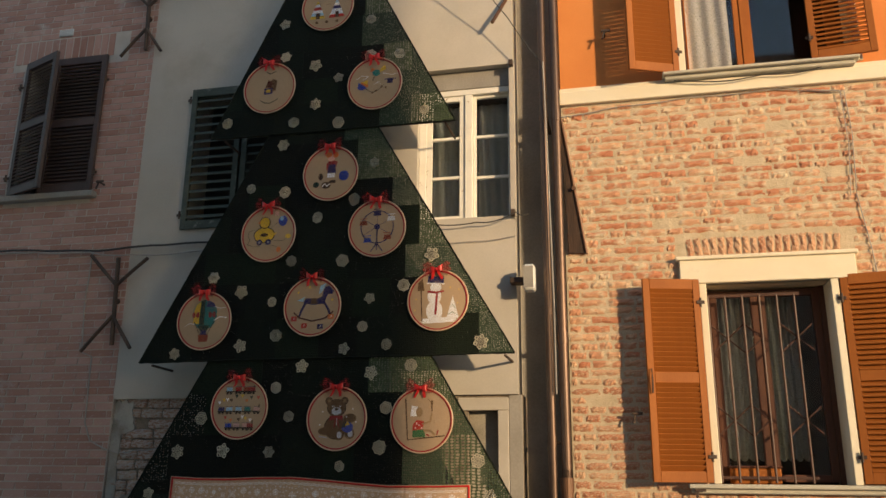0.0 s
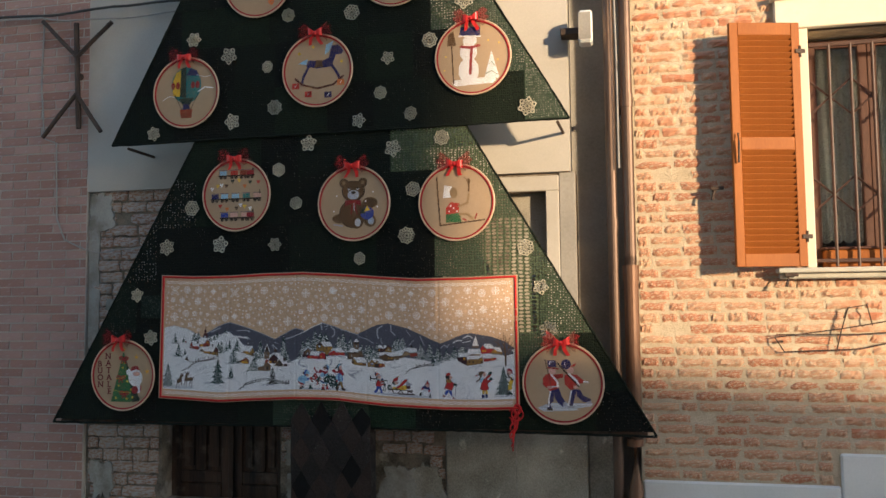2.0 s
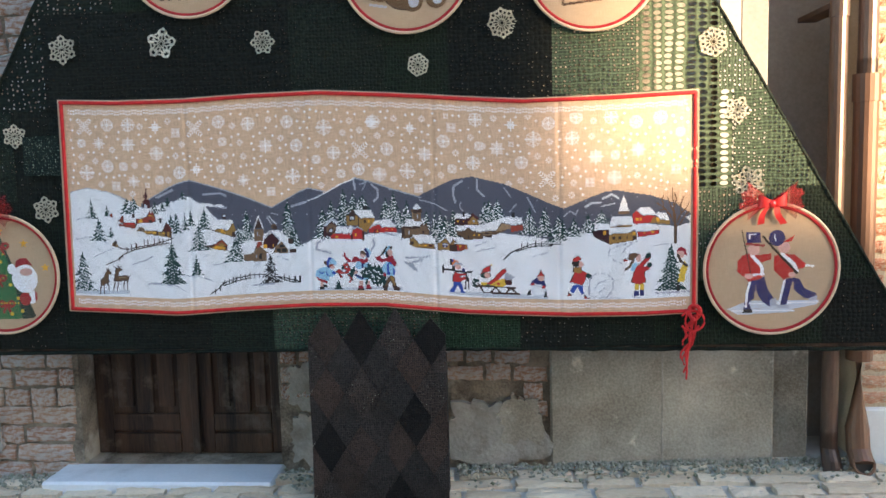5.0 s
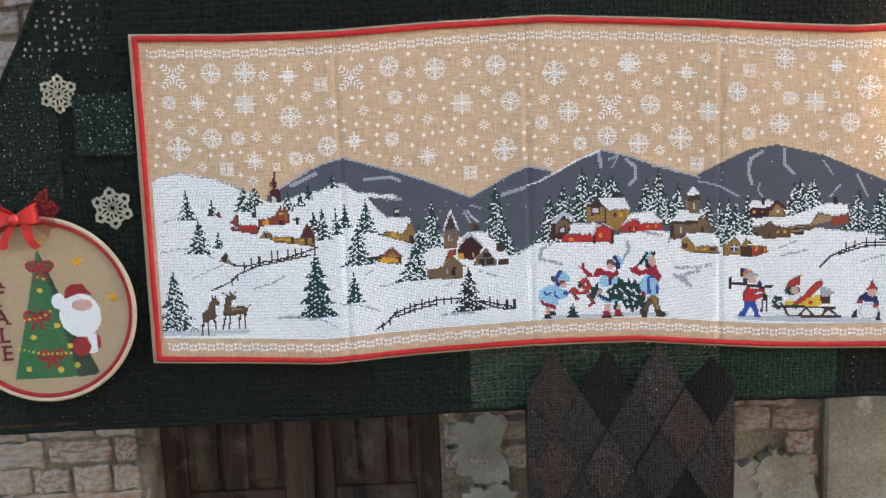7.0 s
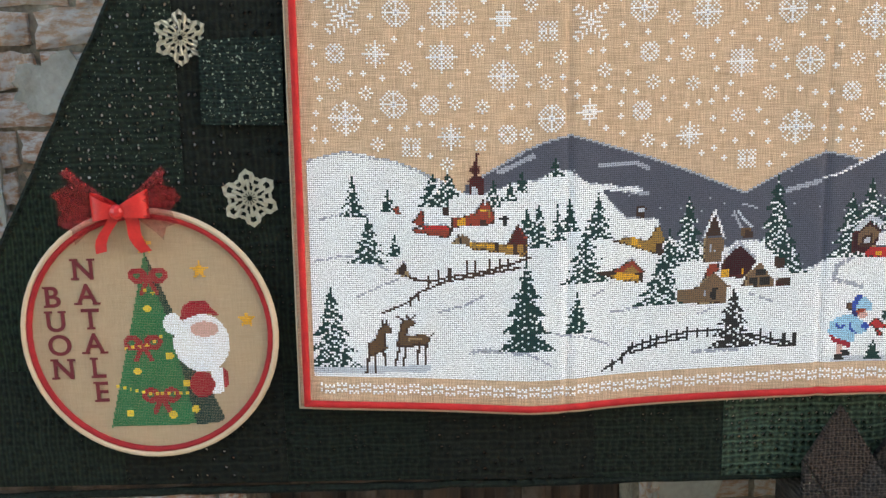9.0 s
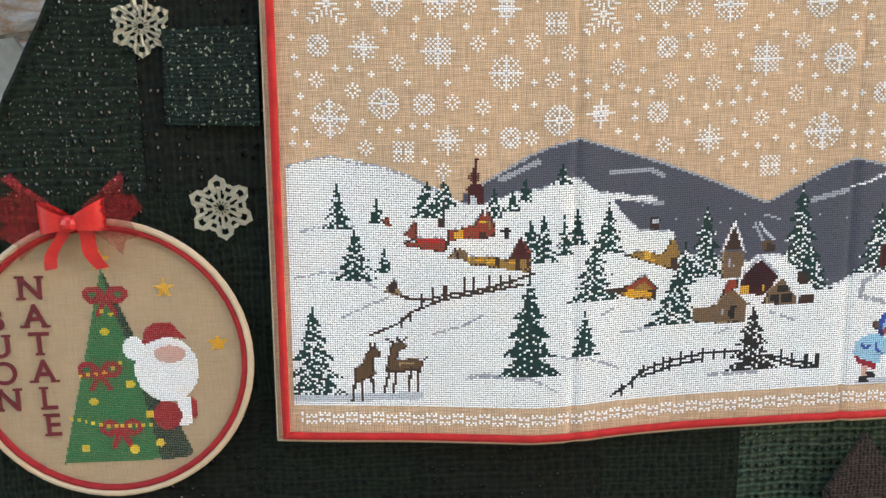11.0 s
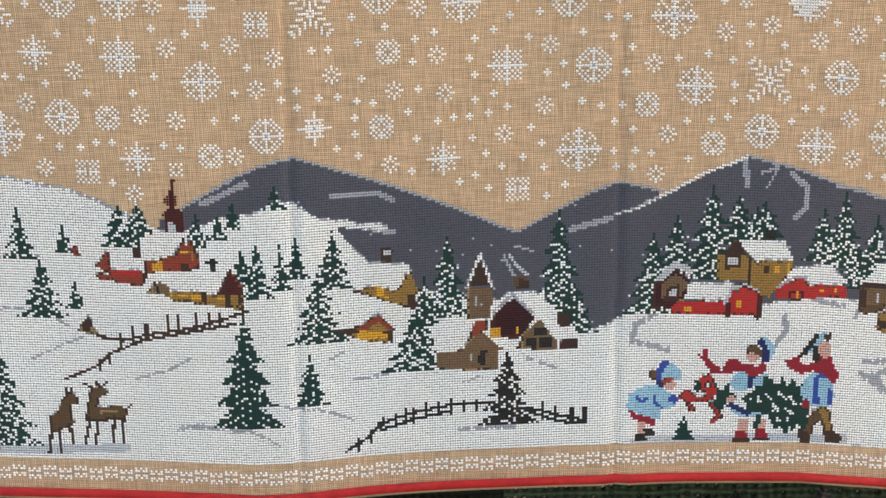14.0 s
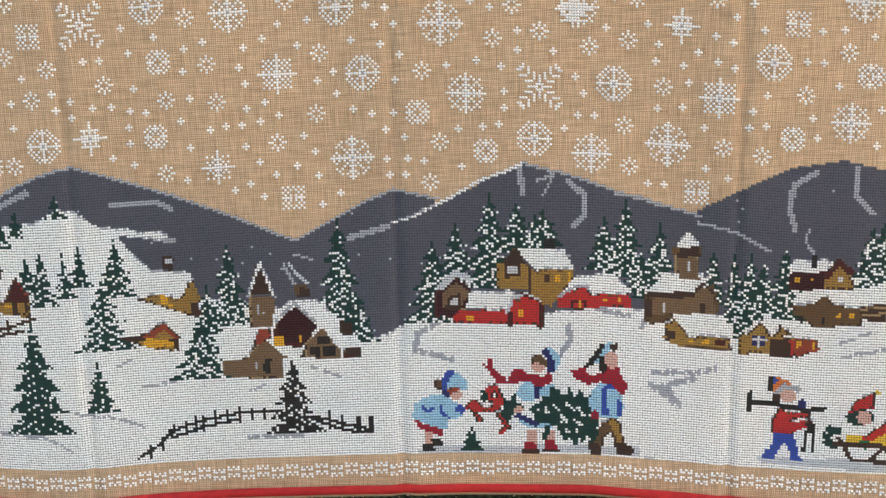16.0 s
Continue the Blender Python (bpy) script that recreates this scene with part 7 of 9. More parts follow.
art.poly('pale', (68, 89), (69, 89), (69, 86), (68, 86))
art.poly('pale', (70, 89), (70, 89), (70, 86), (69, 86))
art.poly('snow', (59, 79), (62, 85), (74, 86), (71, 80), (68, 79))
art.poly('rust', (61, 76), (69, 79), (72, 84), (75, 75), (74, 74), (66, 74), (61, 74))
art.poly('amber', (62, 76), (65, 77), (65, 74), (62, 74))
art.poly('gold', (71, 80), (73, 80), (73, 79), (71, 79))
art.poly('brown', (71, 76), (73, 76), (73, 74), (71, 74))
art.poly('snow', (50, 81), (59, 81), (59, 75), (50, 74))
art.poly('red', (50, 74), (59, 74), (59, 72), (50, 72))
art.poly('brown', (57, 81), (59, 81), (59, 78), (57, 78))
art.poly('brown', (60, 77), (61, 77), (60, 70), (59, 70))
art.poly('snow', (61, 72), (64, 74), (83, 74), (81, 67), (68, 67))
art.poly('wood', (62, 69), (64, 71), (67, 69), (67, 66), (63, 67))
art.poly('ink', (63, 69), (64, 69), (64, 67), (63, 67))
art.poly('ochre', (68, 68), (81, 67), (89, 67), (89, 62), (83, 63), (67, 65))
art.poly('maroon', (81, 67), (85, 74), (89, 67))
art.poly('amber', (69, 67), (72, 67), (72, 66), (69, 66))
art.poly('amber', (73, 67), (76, 67), (76, 65), (73, 65))
art.poly('amber', (81, 66), (83, 66), (83, 65), (81, 65))
art.line('brown', 1, (77, 67), (77, 65))
art.line('brown', 1, (84, 67), (84, 63))
art.line('brown', 1, (88, 67), (87, 63))
art.poly('ink', (78, 77), (82, 77), (82, 76), (78, 76))
art.poly('ink', (79, 78), (81, 78), (81, 74), (79, 74))
art.poly('snow', (122, 68), (123, 74), (137, 74), (140, 71), (136, 69), (135, 65), (129, 67))
art.poly('ochre', (123, 67), (129, 67), (135, 65), (138, 71), (140, 67), (141, 60), (136, 62))
art.poly('amber', (129, 67), (131, 66), (131, 64), (129, 64))
art.poly('brown', (138, 64), (140, 64), (140, 60), (138, 60))
art.poly('brown', (131, 79), (134, 78), (133, 75), (131, 75))
art.poly('pale', (131, 78), (133, 78), (133, 76), (131, 76))
art.poly('rust', (122, 54), (129, 58), (134, 53))
art.poly('ochre', (125, 53), (129, 56), (132, 53))
# chapel, barn and shed
art.poly('wood', (157, 65), (164, 64), (163, 55), (157, 55))
art.poly('brown', (156, 65), (160, 73), (164, 65))
art.line('snow', 1, (156, 65), (160, 75), (164, 64))
art.poly('ash', (158, 62), (159, 62), (159, 59), (158, 59))
art.poly('ash', (161, 62), (161, 62), (161, 59), (160, 59))
art.poly('snow', (147, 46), (146, 51), (149, 55), (159, 55), (155, 46))
art.poly('wood', (155, 46), (160, 51), (167, 45), (165, 45), (165, 39), (147, 40), (147, 45), (154, 45))
art.poly('rust', (160, 54), (162, 54), (162, 51), (160, 51))
art.poly('ink', (160, 45), (162, 45), (161, 40), (159, 41))
art.line('ash', 1, (157, 44), (157, 42))
art.poly('snow', (164, 56), (165, 60), (168, 63), (177, 63), (183, 57), (191, 48), (191, 47), (184, 47), (180, 53), (175, 55), (170, 61))
art.poly('plum', (164, 50), (165, 57), (170, 61), (176, 55), (176, 54), (173, 50))
art.line('ash', 1, (164, 57), (170, 62), (176, 56))
art.poly('amber', (164, 52), (166, 52), (166, 49), (164, 49))
art.poly('amber', (171, 52), (172, 52), (172, 50), (171, 50))
art.poly('brown', (172, 67), (175, 66), (175, 64), (171, 64))
art.line('pale', 1, (169, 74), (171, 71), (174, 68))
art.poly('brown', (183, 56), (187, 55), (187, 51), (183, 52))
art.poly('wood', (173, 45), (173, 49), (178, 54), (183, 47), (183, 44))
art.poly('ink', (176, 51), (180, 51), (180, 49), (176, 49))
art.poly('ink', (174, 48), (177, 48), (177, 45), (174, 46))
art.poly('ink', (178, 48), (182, 48), (182, 45), (178, 45))
art.poly('brown', (185, 47), (190, 47), (190, 44), (185, 45))
art.poly('plum', (213, 57), (213, 63), (219, 68), (223, 65), (222, 60), (217, 56))
art.poly('wood', (215, 59), (215, 64), (219, 67), (223, 64), (220, 59))
art.poly('pale', (217, 62), (220, 62), (219, 60), (217, 60))
art.line('brown', 1, (217, 62), (220, 63), (220, 59), (216, 59), (217, 62))
art.line('pale', 2, (214, 65), (219, 70), (223, 68))
# ochre house and red barns
art.poly('snow', (240, 78), (251, 78), (254, 72), (242, 72), (238, 77))
art.poly('brown', (232, 73), (237, 78), (240, 73))
art.poly('ochre', (231, 73), (240, 73), (241, 65), (231, 65))
art.poly('ochre', (241, 71), (254, 72), (253, 68), (247, 60), (241, 64))
art.poly('pale', (234, 73), (237, 73), (237, 70), (234, 70))
art.line('brown', 1, (234, 73), (238, 73), (238, 70), (234, 69), (234, 73))
art.line('brown', 1, (241, 72), (241, 64))
art.poly('amber', (248, 70), (250, 70), (250, 68), (248, 68))
art.poly('amber', (252, 71), (253, 71), (253, 68), (252, 68))
art.poly('brown', (245, 70), (247, 70), (247, 68), (245, 68))
art.poly('ink', (245, 81), (248, 81), (248, 78), (245, 78))
art.poly('snow', (228, 64), (238, 64), (234, 59), (228, 58))
art.poly('red', (235, 59), (236, 62), (239, 63), (243, 62), (244, 59), (244, 54), (228, 54), (228, 57), (234, 58))
art.line('pale', 1, (234, 58), (236, 63), (240, 64), (244, 62))
art.poly('amber', (237, 59), (239, 59), (239, 57), (237, 57))
art.line('maroon', 1, (244, 61), (244, 54))
art.line('maroon', 1, (235, 58), (235, 54))
art.poly('snow', (254, 66), (256, 70), (266, 71), (270, 65), (259, 64), (257, 66))
art.poly('red', (249, 60), (249, 63), (255, 66), (258, 66), (259, 64), (270, 65), (270, 61), (259, 60))
art.line('maroon', 1, (253, 60), (253, 62), (257, 62), (257, 60))
art.poly('amber', (255, 62), (256, 62), (256, 60), (255, 60))
art.poly('amber', (262, 63), (264, 63), (264, 62), (262, 62))
art.poly('amber', (267, 64), (268, 64), (268, 62), (267, 62))
art.line('ash', 1, (249, 63), (255, 67), (258, 66))
# stone church, long house and the cottages beside it
art.poly('snow', (276, 66), (280, 72), (292, 73), (291, 68), (288, 66))
art.poly('wood', (284, 77), (290, 78), (291, 71), (285, 71))
art.poly('brown', (284, 77), (285, 80), (290, 81), (291, 78))
art.poly('snow', (285, 81), (287, 85), (289, 81))
art.poly('wood', (277, 64), (289, 66), (292, 69), (295, 67), (296, 61), (277, 59), (275, 58))
art.line('brown', 2, (276, 65), (289, 66))
art.poly('brown', (275, 64), (277, 64), (277, 58), (275, 58))
art.line('brown', 1, (289, 66), (292, 70), (295, 67))
art.poly('pale', (280, 63), (281, 63), (281, 60), (280, 60))
art.poly('brown', (291, 64), (293, 64), (293, 61), (291, 61))
art.poly('pale', (287, 76), (288, 76), (288, 73), (287, 73))
art.poly('snow', (284, 58), (286, 60), (298, 61), (302, 54), (288, 52))
art.poly('ochre', (281, 52), (281, 56), (284, 58), (287, 55), (288, 53), (301, 54), (301, 50), (288, 50))
art.poly('brown', (282, 54), (284, 54), (284, 52), (282, 52))
art.poly('amber', (288, 52), (290, 52), (290, 51), (288, 51))
art.poly('amber', (292, 52), (294, 53), (295, 51), (292, 51))
art.poly('maroon', (296, 53), (299, 53), (299, 51), (296, 51))
art.line('umber', 1, (288, 50), (301, 50))
art.poly('snow', (304, 54), (310, 59), (323, 61), (327, 54), (318, 55), (312, 57))
art.poly('ochre', (303, 54), (310, 59), (312, 56), (312, 50), (304, 50))
art.poly('navy', (307, 55), (311, 55), (311, 52), (307, 52))
art.line('pale', 1, (307, 54), (311, 54))
art.line('pale', 1, (309, 55), (309, 52))
art.poly('ochre', (314, 56), (315, 59), (319, 56))
art.poly('brown', (312, 54), (318, 55), (319, 49), (312, 49))
art.poly('rust', (319, 55), (326, 55), (327, 52), (320, 49))
art.poly('amber', (320, 54), (322, 54), (322, 53), (320, 52))
art.poly('amber', (325, 54), (326, 54), (326, 53), (325, 52))
art.poly('ink', (321, 62), (322, 62), (322, 60), (321, 60))
art.poly('plum', (317, 75), (327, 76), (327, 71), (318, 70))
art.poly('amber', (319, 74), (320, 74), (320, 72), (319, 72))
art.poly('amber', (323, 74), (324, 74), (324, 73), (323, 73))
art.poly('snow', (317, 75), (318, 79), (328, 80), (327, 77))
art.poly('ochre', (327, 72), (328, 75), (331, 78), (335, 76), (336, 72))
art.line('maroon', 2, (328, 75), (331, 79), (335, 76))
art.poly('pale', (331, 75), (333, 75), (333, 73), (331, 73))
art.poly('ink', (323, 80), (325, 81), (325, 77), (323, 77))
art.poly('snow', (318, 66), (320, 69), (326, 69), (336, 70), (338, 66), (331, 66), (326, 69))
art.poly('umber', (320, 65), (324, 66), (328, 69), (331, 66), (338, 65), (339, 60), (325, 59), (320, 63))
art.poly('ink', (327, 62), (328, 62), (328, 60), (327, 60))
art.poly('amber', (331, 63), (333, 64), (333, 62), (331, 62))
art.poly('amber', (335, 64), (337, 64), (337, 62), (335, 62))
art.poly('brown', (338, 66), (346, 67), (346, 61), (339, 62))
art.line('tan', 1, (338, 65), (346, 66))
art.line('tan', 1, (339, 63), (346, 64))
# the last hill: church, cottages, a bare tree and plain coloured shapes
art.poly('slate', (400, 83), (424, 94), (440, 98), (458, 95), (485, 84), (498, 72), (498, 67), (400, 73))
art.poly('snow', (400, 65), (411, 64), (424, 68), (437, 71), (478, 70), (488, 68), (499, 71), (501, 13), (400, 15))
art.line('ash', 1, (402, 79), (407, 83), (411, 80), (413, 84))
art.line('pale', 2, (419, 86), (424, 89), (430, 89))
art.line('pale', 2, (432, 92), (439, 95), (444, 92))
art.line('pale', 1, (431, 86), (441, 88))
art.spruce(401, 60, 16, 3, 'light')
art.spruce(410, 63, 14, 4, 'light')
art.spruce(421, 66, 14, 5, 'light')
art.spruce(431, 73, 10, 5, 'light')
art.poly('wood', (444, 82), (452, 82), (452, 79), (444, 79))
art.poly('snow', (444, 82), (446, 89), (448, 94), (450, 89), (452, 82))
art.poly('snow', (437, 72), (439, 78), (454, 78), (455, 72))
art.poly('ochre', (437, 71), (455, 72), (454, 69), (438, 69))
art.line('snow', 2, (437, 71), (455, 72))
art.poly('snow', (425, 69), (426, 72), (437, 72), (437, 68))
art.poly('plum', (424, 67), (437, 68), (437, 56), (425, 62))
art.poly('amber', (432, 67), (434, 67), (434, 64), (432, 64))
art.poly('snow', (437, 64), (438, 68), (454, 68), (454, 65))
art.poly('ochre', (437, 64), (453, 65), (456, 67), (458, 64), (458, 59), (437, 56))
art.poly('brown', (439, 62), (441, 62), (441, 60), (439, 60))
art.poly('brown', (444, 62), (446, 62), (446, 60), (444, 60))
art.poly('brown', (450, 62), (451, 62), (451, 60), (450, 60))
art.poly('amber', (455, 65), (457, 65), (457, 63), (455, 63))
art.poly('brown', (455, 62), (457, 62), (457, 59), (455, 59))
art.poly('snow', (455, 67), (455, 72), (472, 71), (475, 65), (459, 66))
art.poly('red', (458, 65), (475, 66), (475, 63), (459, 61))
art.poly('amber', (463, 65), (464, 65), (464, 64), (463, 64))
art.poly('amber', (469, 66), (471, 65), (471, 64), (469, 64))
art.poly('red', (455, 72), (455, 79), (458, 82), (461, 79), (472, 77), (468, 72), (457, 71))
art.poly('snow', (458, 82), (461, 84), (468, 84), (473, 78), (462, 78))
art.poly('amber', (457, 76), (459, 76), (459, 74), (457, 74))
art.poly('amber', (460, 76), (462, 76), (462, 74), (460, 74))
art.poly('ochre', (468, 72), (471, 77), (474, 74), (483, 73), (483, 70), (475, 71))
art.poly('snow', (472, 78), (474, 80), (480, 79), (483, 73), (476, 74))
art.poly('amber', (473, 76), (475, 75), (475, 72), (473, 73))
art.line('ash', 1, (471, 54), (479, 55), (485, 55))
art.line('umber', 3, (487, 56), (487, 68))
art.line('umber', 2, (487, 67), (486, 80))
art.line('umber', 1, (486, 79), (485, 90), (485, 98))
art.line('umber', 1, (487, 70), (483, 77), (478, 83), (473, 87))
art.line('umber', 1, (478, 83), (477, 90), (478, 92))
art.line('umber', 1, (486, 79), (483, 85), (481, 91))
art.line('umber', 1, (486, 83), (488, 89), (486, 94))
art.line('umber', 1, (488, 71), (491, 78), (491, 85), (493, 91))
art.line('umber', 1, (491, 78), (495, 82), (497, 86))
art.line('umber', 1, (490, 69), (495, 77), (497, 79))
art.line('umber', 1, (491, 83), (489, 86))
art.line('umber', 1, (480, 81), (475, 81))
art.spruce(484, 19, 35, 10, 'dark')
art.poly('crimson', (488, 48), (489, 51), (492, 52), (495, 50), (496, 45))
art.ellipse('rose', 491, 46, 3, 3)
art.poly('gold', (489, 25), (491, 35), (494, 41), (497, 37), (495, 31), (494, 24))
art.line('brown', 2, (489, 46), (491, 41), (496, 37))
art.poly('ink', (488, 24), (490, 24), (491, 17), (488, 17))
art.line('ash', 2, (473, 17), (489, 17), (499, 17))
art.poly('red', (406, 27), (410, 35), (416, 36), (419, 30), (416, 24))
art.line('ash', 1, (406, 27), (416, 24))
art.poly('blue', (406, 20), (409, 25), (416, 24), (417, 18), (415, 17), (412, 23), (409, 18))
art.poly('red', (404, 16), (405, 19), (408, 16))
art.poly('red', (417, 14), (417, 17), (421, 14))
art.poly('ochre', (408, 35), (409, 39), (415, 39), (416, 36), (414, 34))
art.ellipse('rose', 414, 41, 2, 2)
art.ellipse('ink', 411, 42, 3, 3)
art.ellipse('rose', 415, 41, 2, 2)
art.poly('red', (408, 43), (409, 46), (413, 48), (416, 45), (414, 44))
art.line('red', 3, (417, 34), (420, 32))
art.line('green', 4, (420, 32), (422, 31))
art.line('ash', 1, (421, 23), (422, 30), (427, 34), (435, 33), (440, 28), (439, 20), (435, 15), (426, 14), (421, 17), (421, 23))
art.line('ash', 1, (425, 20), (428, 26), (434, 28))
art.line('ash', 1, (429, 19), (433, 22))
art.poly('red', (453, 26), (456, 36), (459, 40), (463, 39), (465, 26), (459, 24))
art.line('red', 4, (462, 40), (467, 45))
art.line('red', 4, (463, 35), (467, 38))
art.line('green', 4, (466, 46), (467, 47))
art.line('green', 4, (467, 39), (468, 39))
art.poly('gold', (456, 25), (459, 25), (459, 20), (456, 20))
art.poly('gold', (460, 25), (463, 25), (463, 20), (460, 20))
art.poly('navy', (455, 15), (456, 20), (459, 19), (459, 15))
art.poly('navy', (460, 15), (460, 20), (463, 20), (463, 15))
art.ellipse('rose', 459, 45, 2, 3)
art.poly('umber', (451, 44), (452, 48), (456, 49), (460, 48), (455, 43))
art.line('umber', 2, (455, 43), (452, 38), (449, 36))
art.poly('sky', (453, 35), (454, 40), (458, 42), (458, 39), (456, 35))
art.poly('red', (447, 44), (449, 45), (451, 43), (448, 42))
art.line('ash', 1, (452, 15), (460, 14))
art.line('ash', 1, (436, 49), (437, 52), (444, 55), (454, 57))
art.line('ash', 1, (436, 48), (441, 43), (449, 40))
art.line('ash', 1, (447, 49), (449, 53), (458, 58))
# snowflakes in the linen sky
art.flakes('Q', (21, 150))
art.flakes('R', (41, 152), (39, 119), (98, 113))
art.flakes('A', (58, 152), (80, 129))
art.flakes('r7', (67, 150), (88, 139), (72, 118), (88, 108))
art.flakes('C', (80, 149))
art.flakes('f', (90, 154), (44, 132), (70, 138), (101, 135), (17, 126), (29, 123), (62, 120), (33, 104), (59, 97), (95, 127))
art.flakes('q', (96, 145), (45, 103))
art.flakes('r9', (18, 137), (52, 119), (81, 108))
art.flakes('a', (33, 137), (60, 107))
art.flakes('B', (57, 136))
art.flakes('L', (21, 113))
art.flakes('r5', (71, 104))
art.flakes('Q', (112, 147))
art.flakes('R', (131, 151), (186, 148), (193, 129))
art.flakes('r7', (142, 147), (150, 123), (179, 118))
art.flakes('A', (155, 148))
art.flakes('f', (171, 150), (195, 157), (148, 134), (117, 130), (181, 135), (135, 124), (134, 103), (167, 110))
art.flakes('r9', (134, 135), (131, 114))
art.flakes('B', (168, 130))
art.flakes('C', (112, 115))
art.flakes('a', (149, 104))
art.flakes('L', (189, 105))
art.flakes('q', (171, 94))
art.flakes('L', (216, 142), (281, 110))
art.flakes('r7', (231, 138), (269, 139), (210, 129), (268, 115), (270, 103), (307, 109), (331, 139))
art.flakes('A', (255, 148), (223, 123), (259, 106), (332, 120))
art.flakes('f', (244, 141), (258, 137), (279, 127), (215, 109), (296, 110), (212, 97), (319, 127))
art.flakes('C', (284, 144))
art.flakes('Q', (244, 125))
art.flakes('R', (265, 127), (242, 110), (310, 135))
art.flakes('B', (295, 124))
art.flakes('r9', (209, 117), (228, 106), (337, 133), (316, 114))
art.flakes('q', (289, 97))
art.flakes('A', (335, 153), (409, 139), (439, 154), (441, 108), (475, 152))
art.flakes('q', (316, 146), (422, 105), (487, 112))
art.flakes('C', (362, 150))
art.flakes('f', (375, 157), (392, 137), (382, 126), (391, 123), (410, 105), (396, 93), (408, 95), (369, 107), (424, 140), (438, 135), (425, 152), (458, 109))
art.flakes('R', (391, 151), (412, 155), (370, 121), (457, 149))
art.flakes('L', (379, 139))
art.flakes('r5', (362, 135))
art.flakes('B', (351, 131), (427, 124), (459, 128))
art.flakes('r7', (356, 114), (412, 116), (477, 125))
art.flakes('Q', (389, 108))
art.flakes('r9', (442, 125), (490, 140))
art.flakes('r7', (236, 148), (271, 151))
art.flakes('a', (253, 147))
art.flakes('f', (293, 152), (349, 155), (360, 104), (340, 133))
art.flakes('r5', (312, 155))

# tiny plus-shaped flakes wherever the linen sky is still empty
frng = random.Random(12)
art.outline(3)
for k in range(9000):
    i, j = frng.randrange(11, COLS - 10), frng.randrange(100, 201)
    if (art.c[j - 4:j + 5, i - 4:i + 5] < 0).all():
        for di, dj in ((0, 0), (1, 0), (-1, 0), (0, 1), (0, -1)):
            art.c[j + dj, i + di] = NAMES.index("snow")
# bands of small flowers along the top and bottom
art.c[:17, :] = -1
for i in range(11, COLS - 11):
    for j0 in (10, 206):
        for dj in range(-3, 4):
            q = (i % 6) - 3
            a, b = abs(q), abs(dj - (i // 6) % 2)
            if (a, b) in ((0, 2), (2, 2), (1, 1), (2, 1)):
                art.c[j0 + dj, i] = NAMES.index("snow")
art.c[:, :8] = -1
art.c[:, COLS - 7:] = -1

SEAMS = (-0.80, -0.265, 0.285, 0.82)


def runner_place(u, w):
    """From chart columns and rows to the hanging cloth, with its sagging edges and pressed folds."""
    u, w = np.asarray(u, float), np.asarray(w, float)
    x = -1.375 + u * PITCH
    v = w / ROWS_UP
    top = np.interp(x, (-1.38, -1.1, -0.8, -0.5, -0.2, 0.1, 0.4, 0.67, 1.06, 1.4), (1.683, 1.67, 1.67, 1.683, 1.686, 1.667, 1.642, 1.623, 1.627, 1.637))
    low = np.interp(x, (-1.38, -0.88, -0.57, -0.27, 0.05, 0.42, 0.87, 1.18, 1.4), (0.741, 0.714, 0.73, 0.745, 0.742, 0.704, 0.685, 0.687, 0.696))
    y = 0.004 - 0.006 * np.sin(5.2 * x + 0.8) * (0.4 + 0.6 * v) - 0.003 * np.sin(13 * x + 4 * v)
    for s in SEAMS:
        y = y + 0.005 * np.exp(-((x - s) / 0.009) ** 2) - 0.006 * np.exp(-((x - s) / 0.06) ** 2)
    y = y - 0.010 * np.exp(-((x + 0.15) / 0.25) ** 2) * (1 - v) ** 2
    z = low + (top - low) * v
    x = x - 0.013 * (1 - v) * np.clip(-(x + 0.2) / 1.2, 0, 1)
    return np.stack([x, y, z], -1)


def cloth(u0, u1, w0, w1, nu, nw, lift=0.0):
    """A piece of the cloth between chart positions."""
    uu, ww = np.meshgrid(np.linspace(u0, u1, nu + 1), np.linspace(w0, w1, nw + 1))
    p = runner_place(uu, ww)
    p[..., 1] -= lift
    faces = [(j * (nu + 1) + i, j * (nu + 1) + i + 1, (j + 1) * (nu + 1) + i + 1, (j + 1) * (nu + 1) + i) for j in range(nw) for i in range(nu)]
    return p.reshape(-1, 3).tolist(), faces


def roll(ends, radius, n, lift, name, mat, parent, label):
    """A padded band along the cloth's edge."""
    (u0, w0), (u1, w1) = ends
    pts = [Vector(runner_place(u0 + (u1 - u0) * k / n, w0 + (w1 - w0) * k / n)) - Vector((0, lift, 0)) for k in range(n + 1)]
    b = tube(pts, radius, 8)
    return part(name, b, mat, parent, label, True)


runner = thing("table_runner", "red-edged beige linen runner cross-stitched with a snowy village", "wall hanging")
vs, fs = cloth(0, COLS, 0, ROWS_UP, COLS, 40)
ob = put("cloth", mesh_of("cloth", vs, fs, LINEN, smooth=True), runner, "plain-woven beige linen")
sol = ob.modifiers.new("thick", "SOLIDIFY")
sol.thickness, sol.offset = 0.002, -1.0
def on_cloth(u, w):
    return runner_place(u, w) - np.array([0, 0.0007, 0])


# the linen shows between the stitches of the snowflakes; the picture below them is stitched solid
open_work = np.zeros(art.c.shape, bool)
for i in range(COLS):
    col = art.c[:, i]
    solid = np.nonzero(col == NAMES.index("slate"))[0]
    filled = [j for j in range(17, 190) if (col[17:j + 1] >= 0).all()]
    top = max([*filled[-1:], *(solid[-1:] if len(solid) else [])], default=17)
    open_work[top + 1:, i] = True
open_work[:17, :] = True
# a near-black sheet under the solid stitching: painted shade for the holes between stitches
cells = np.nonzero(~open_work & (art.c >= 0))
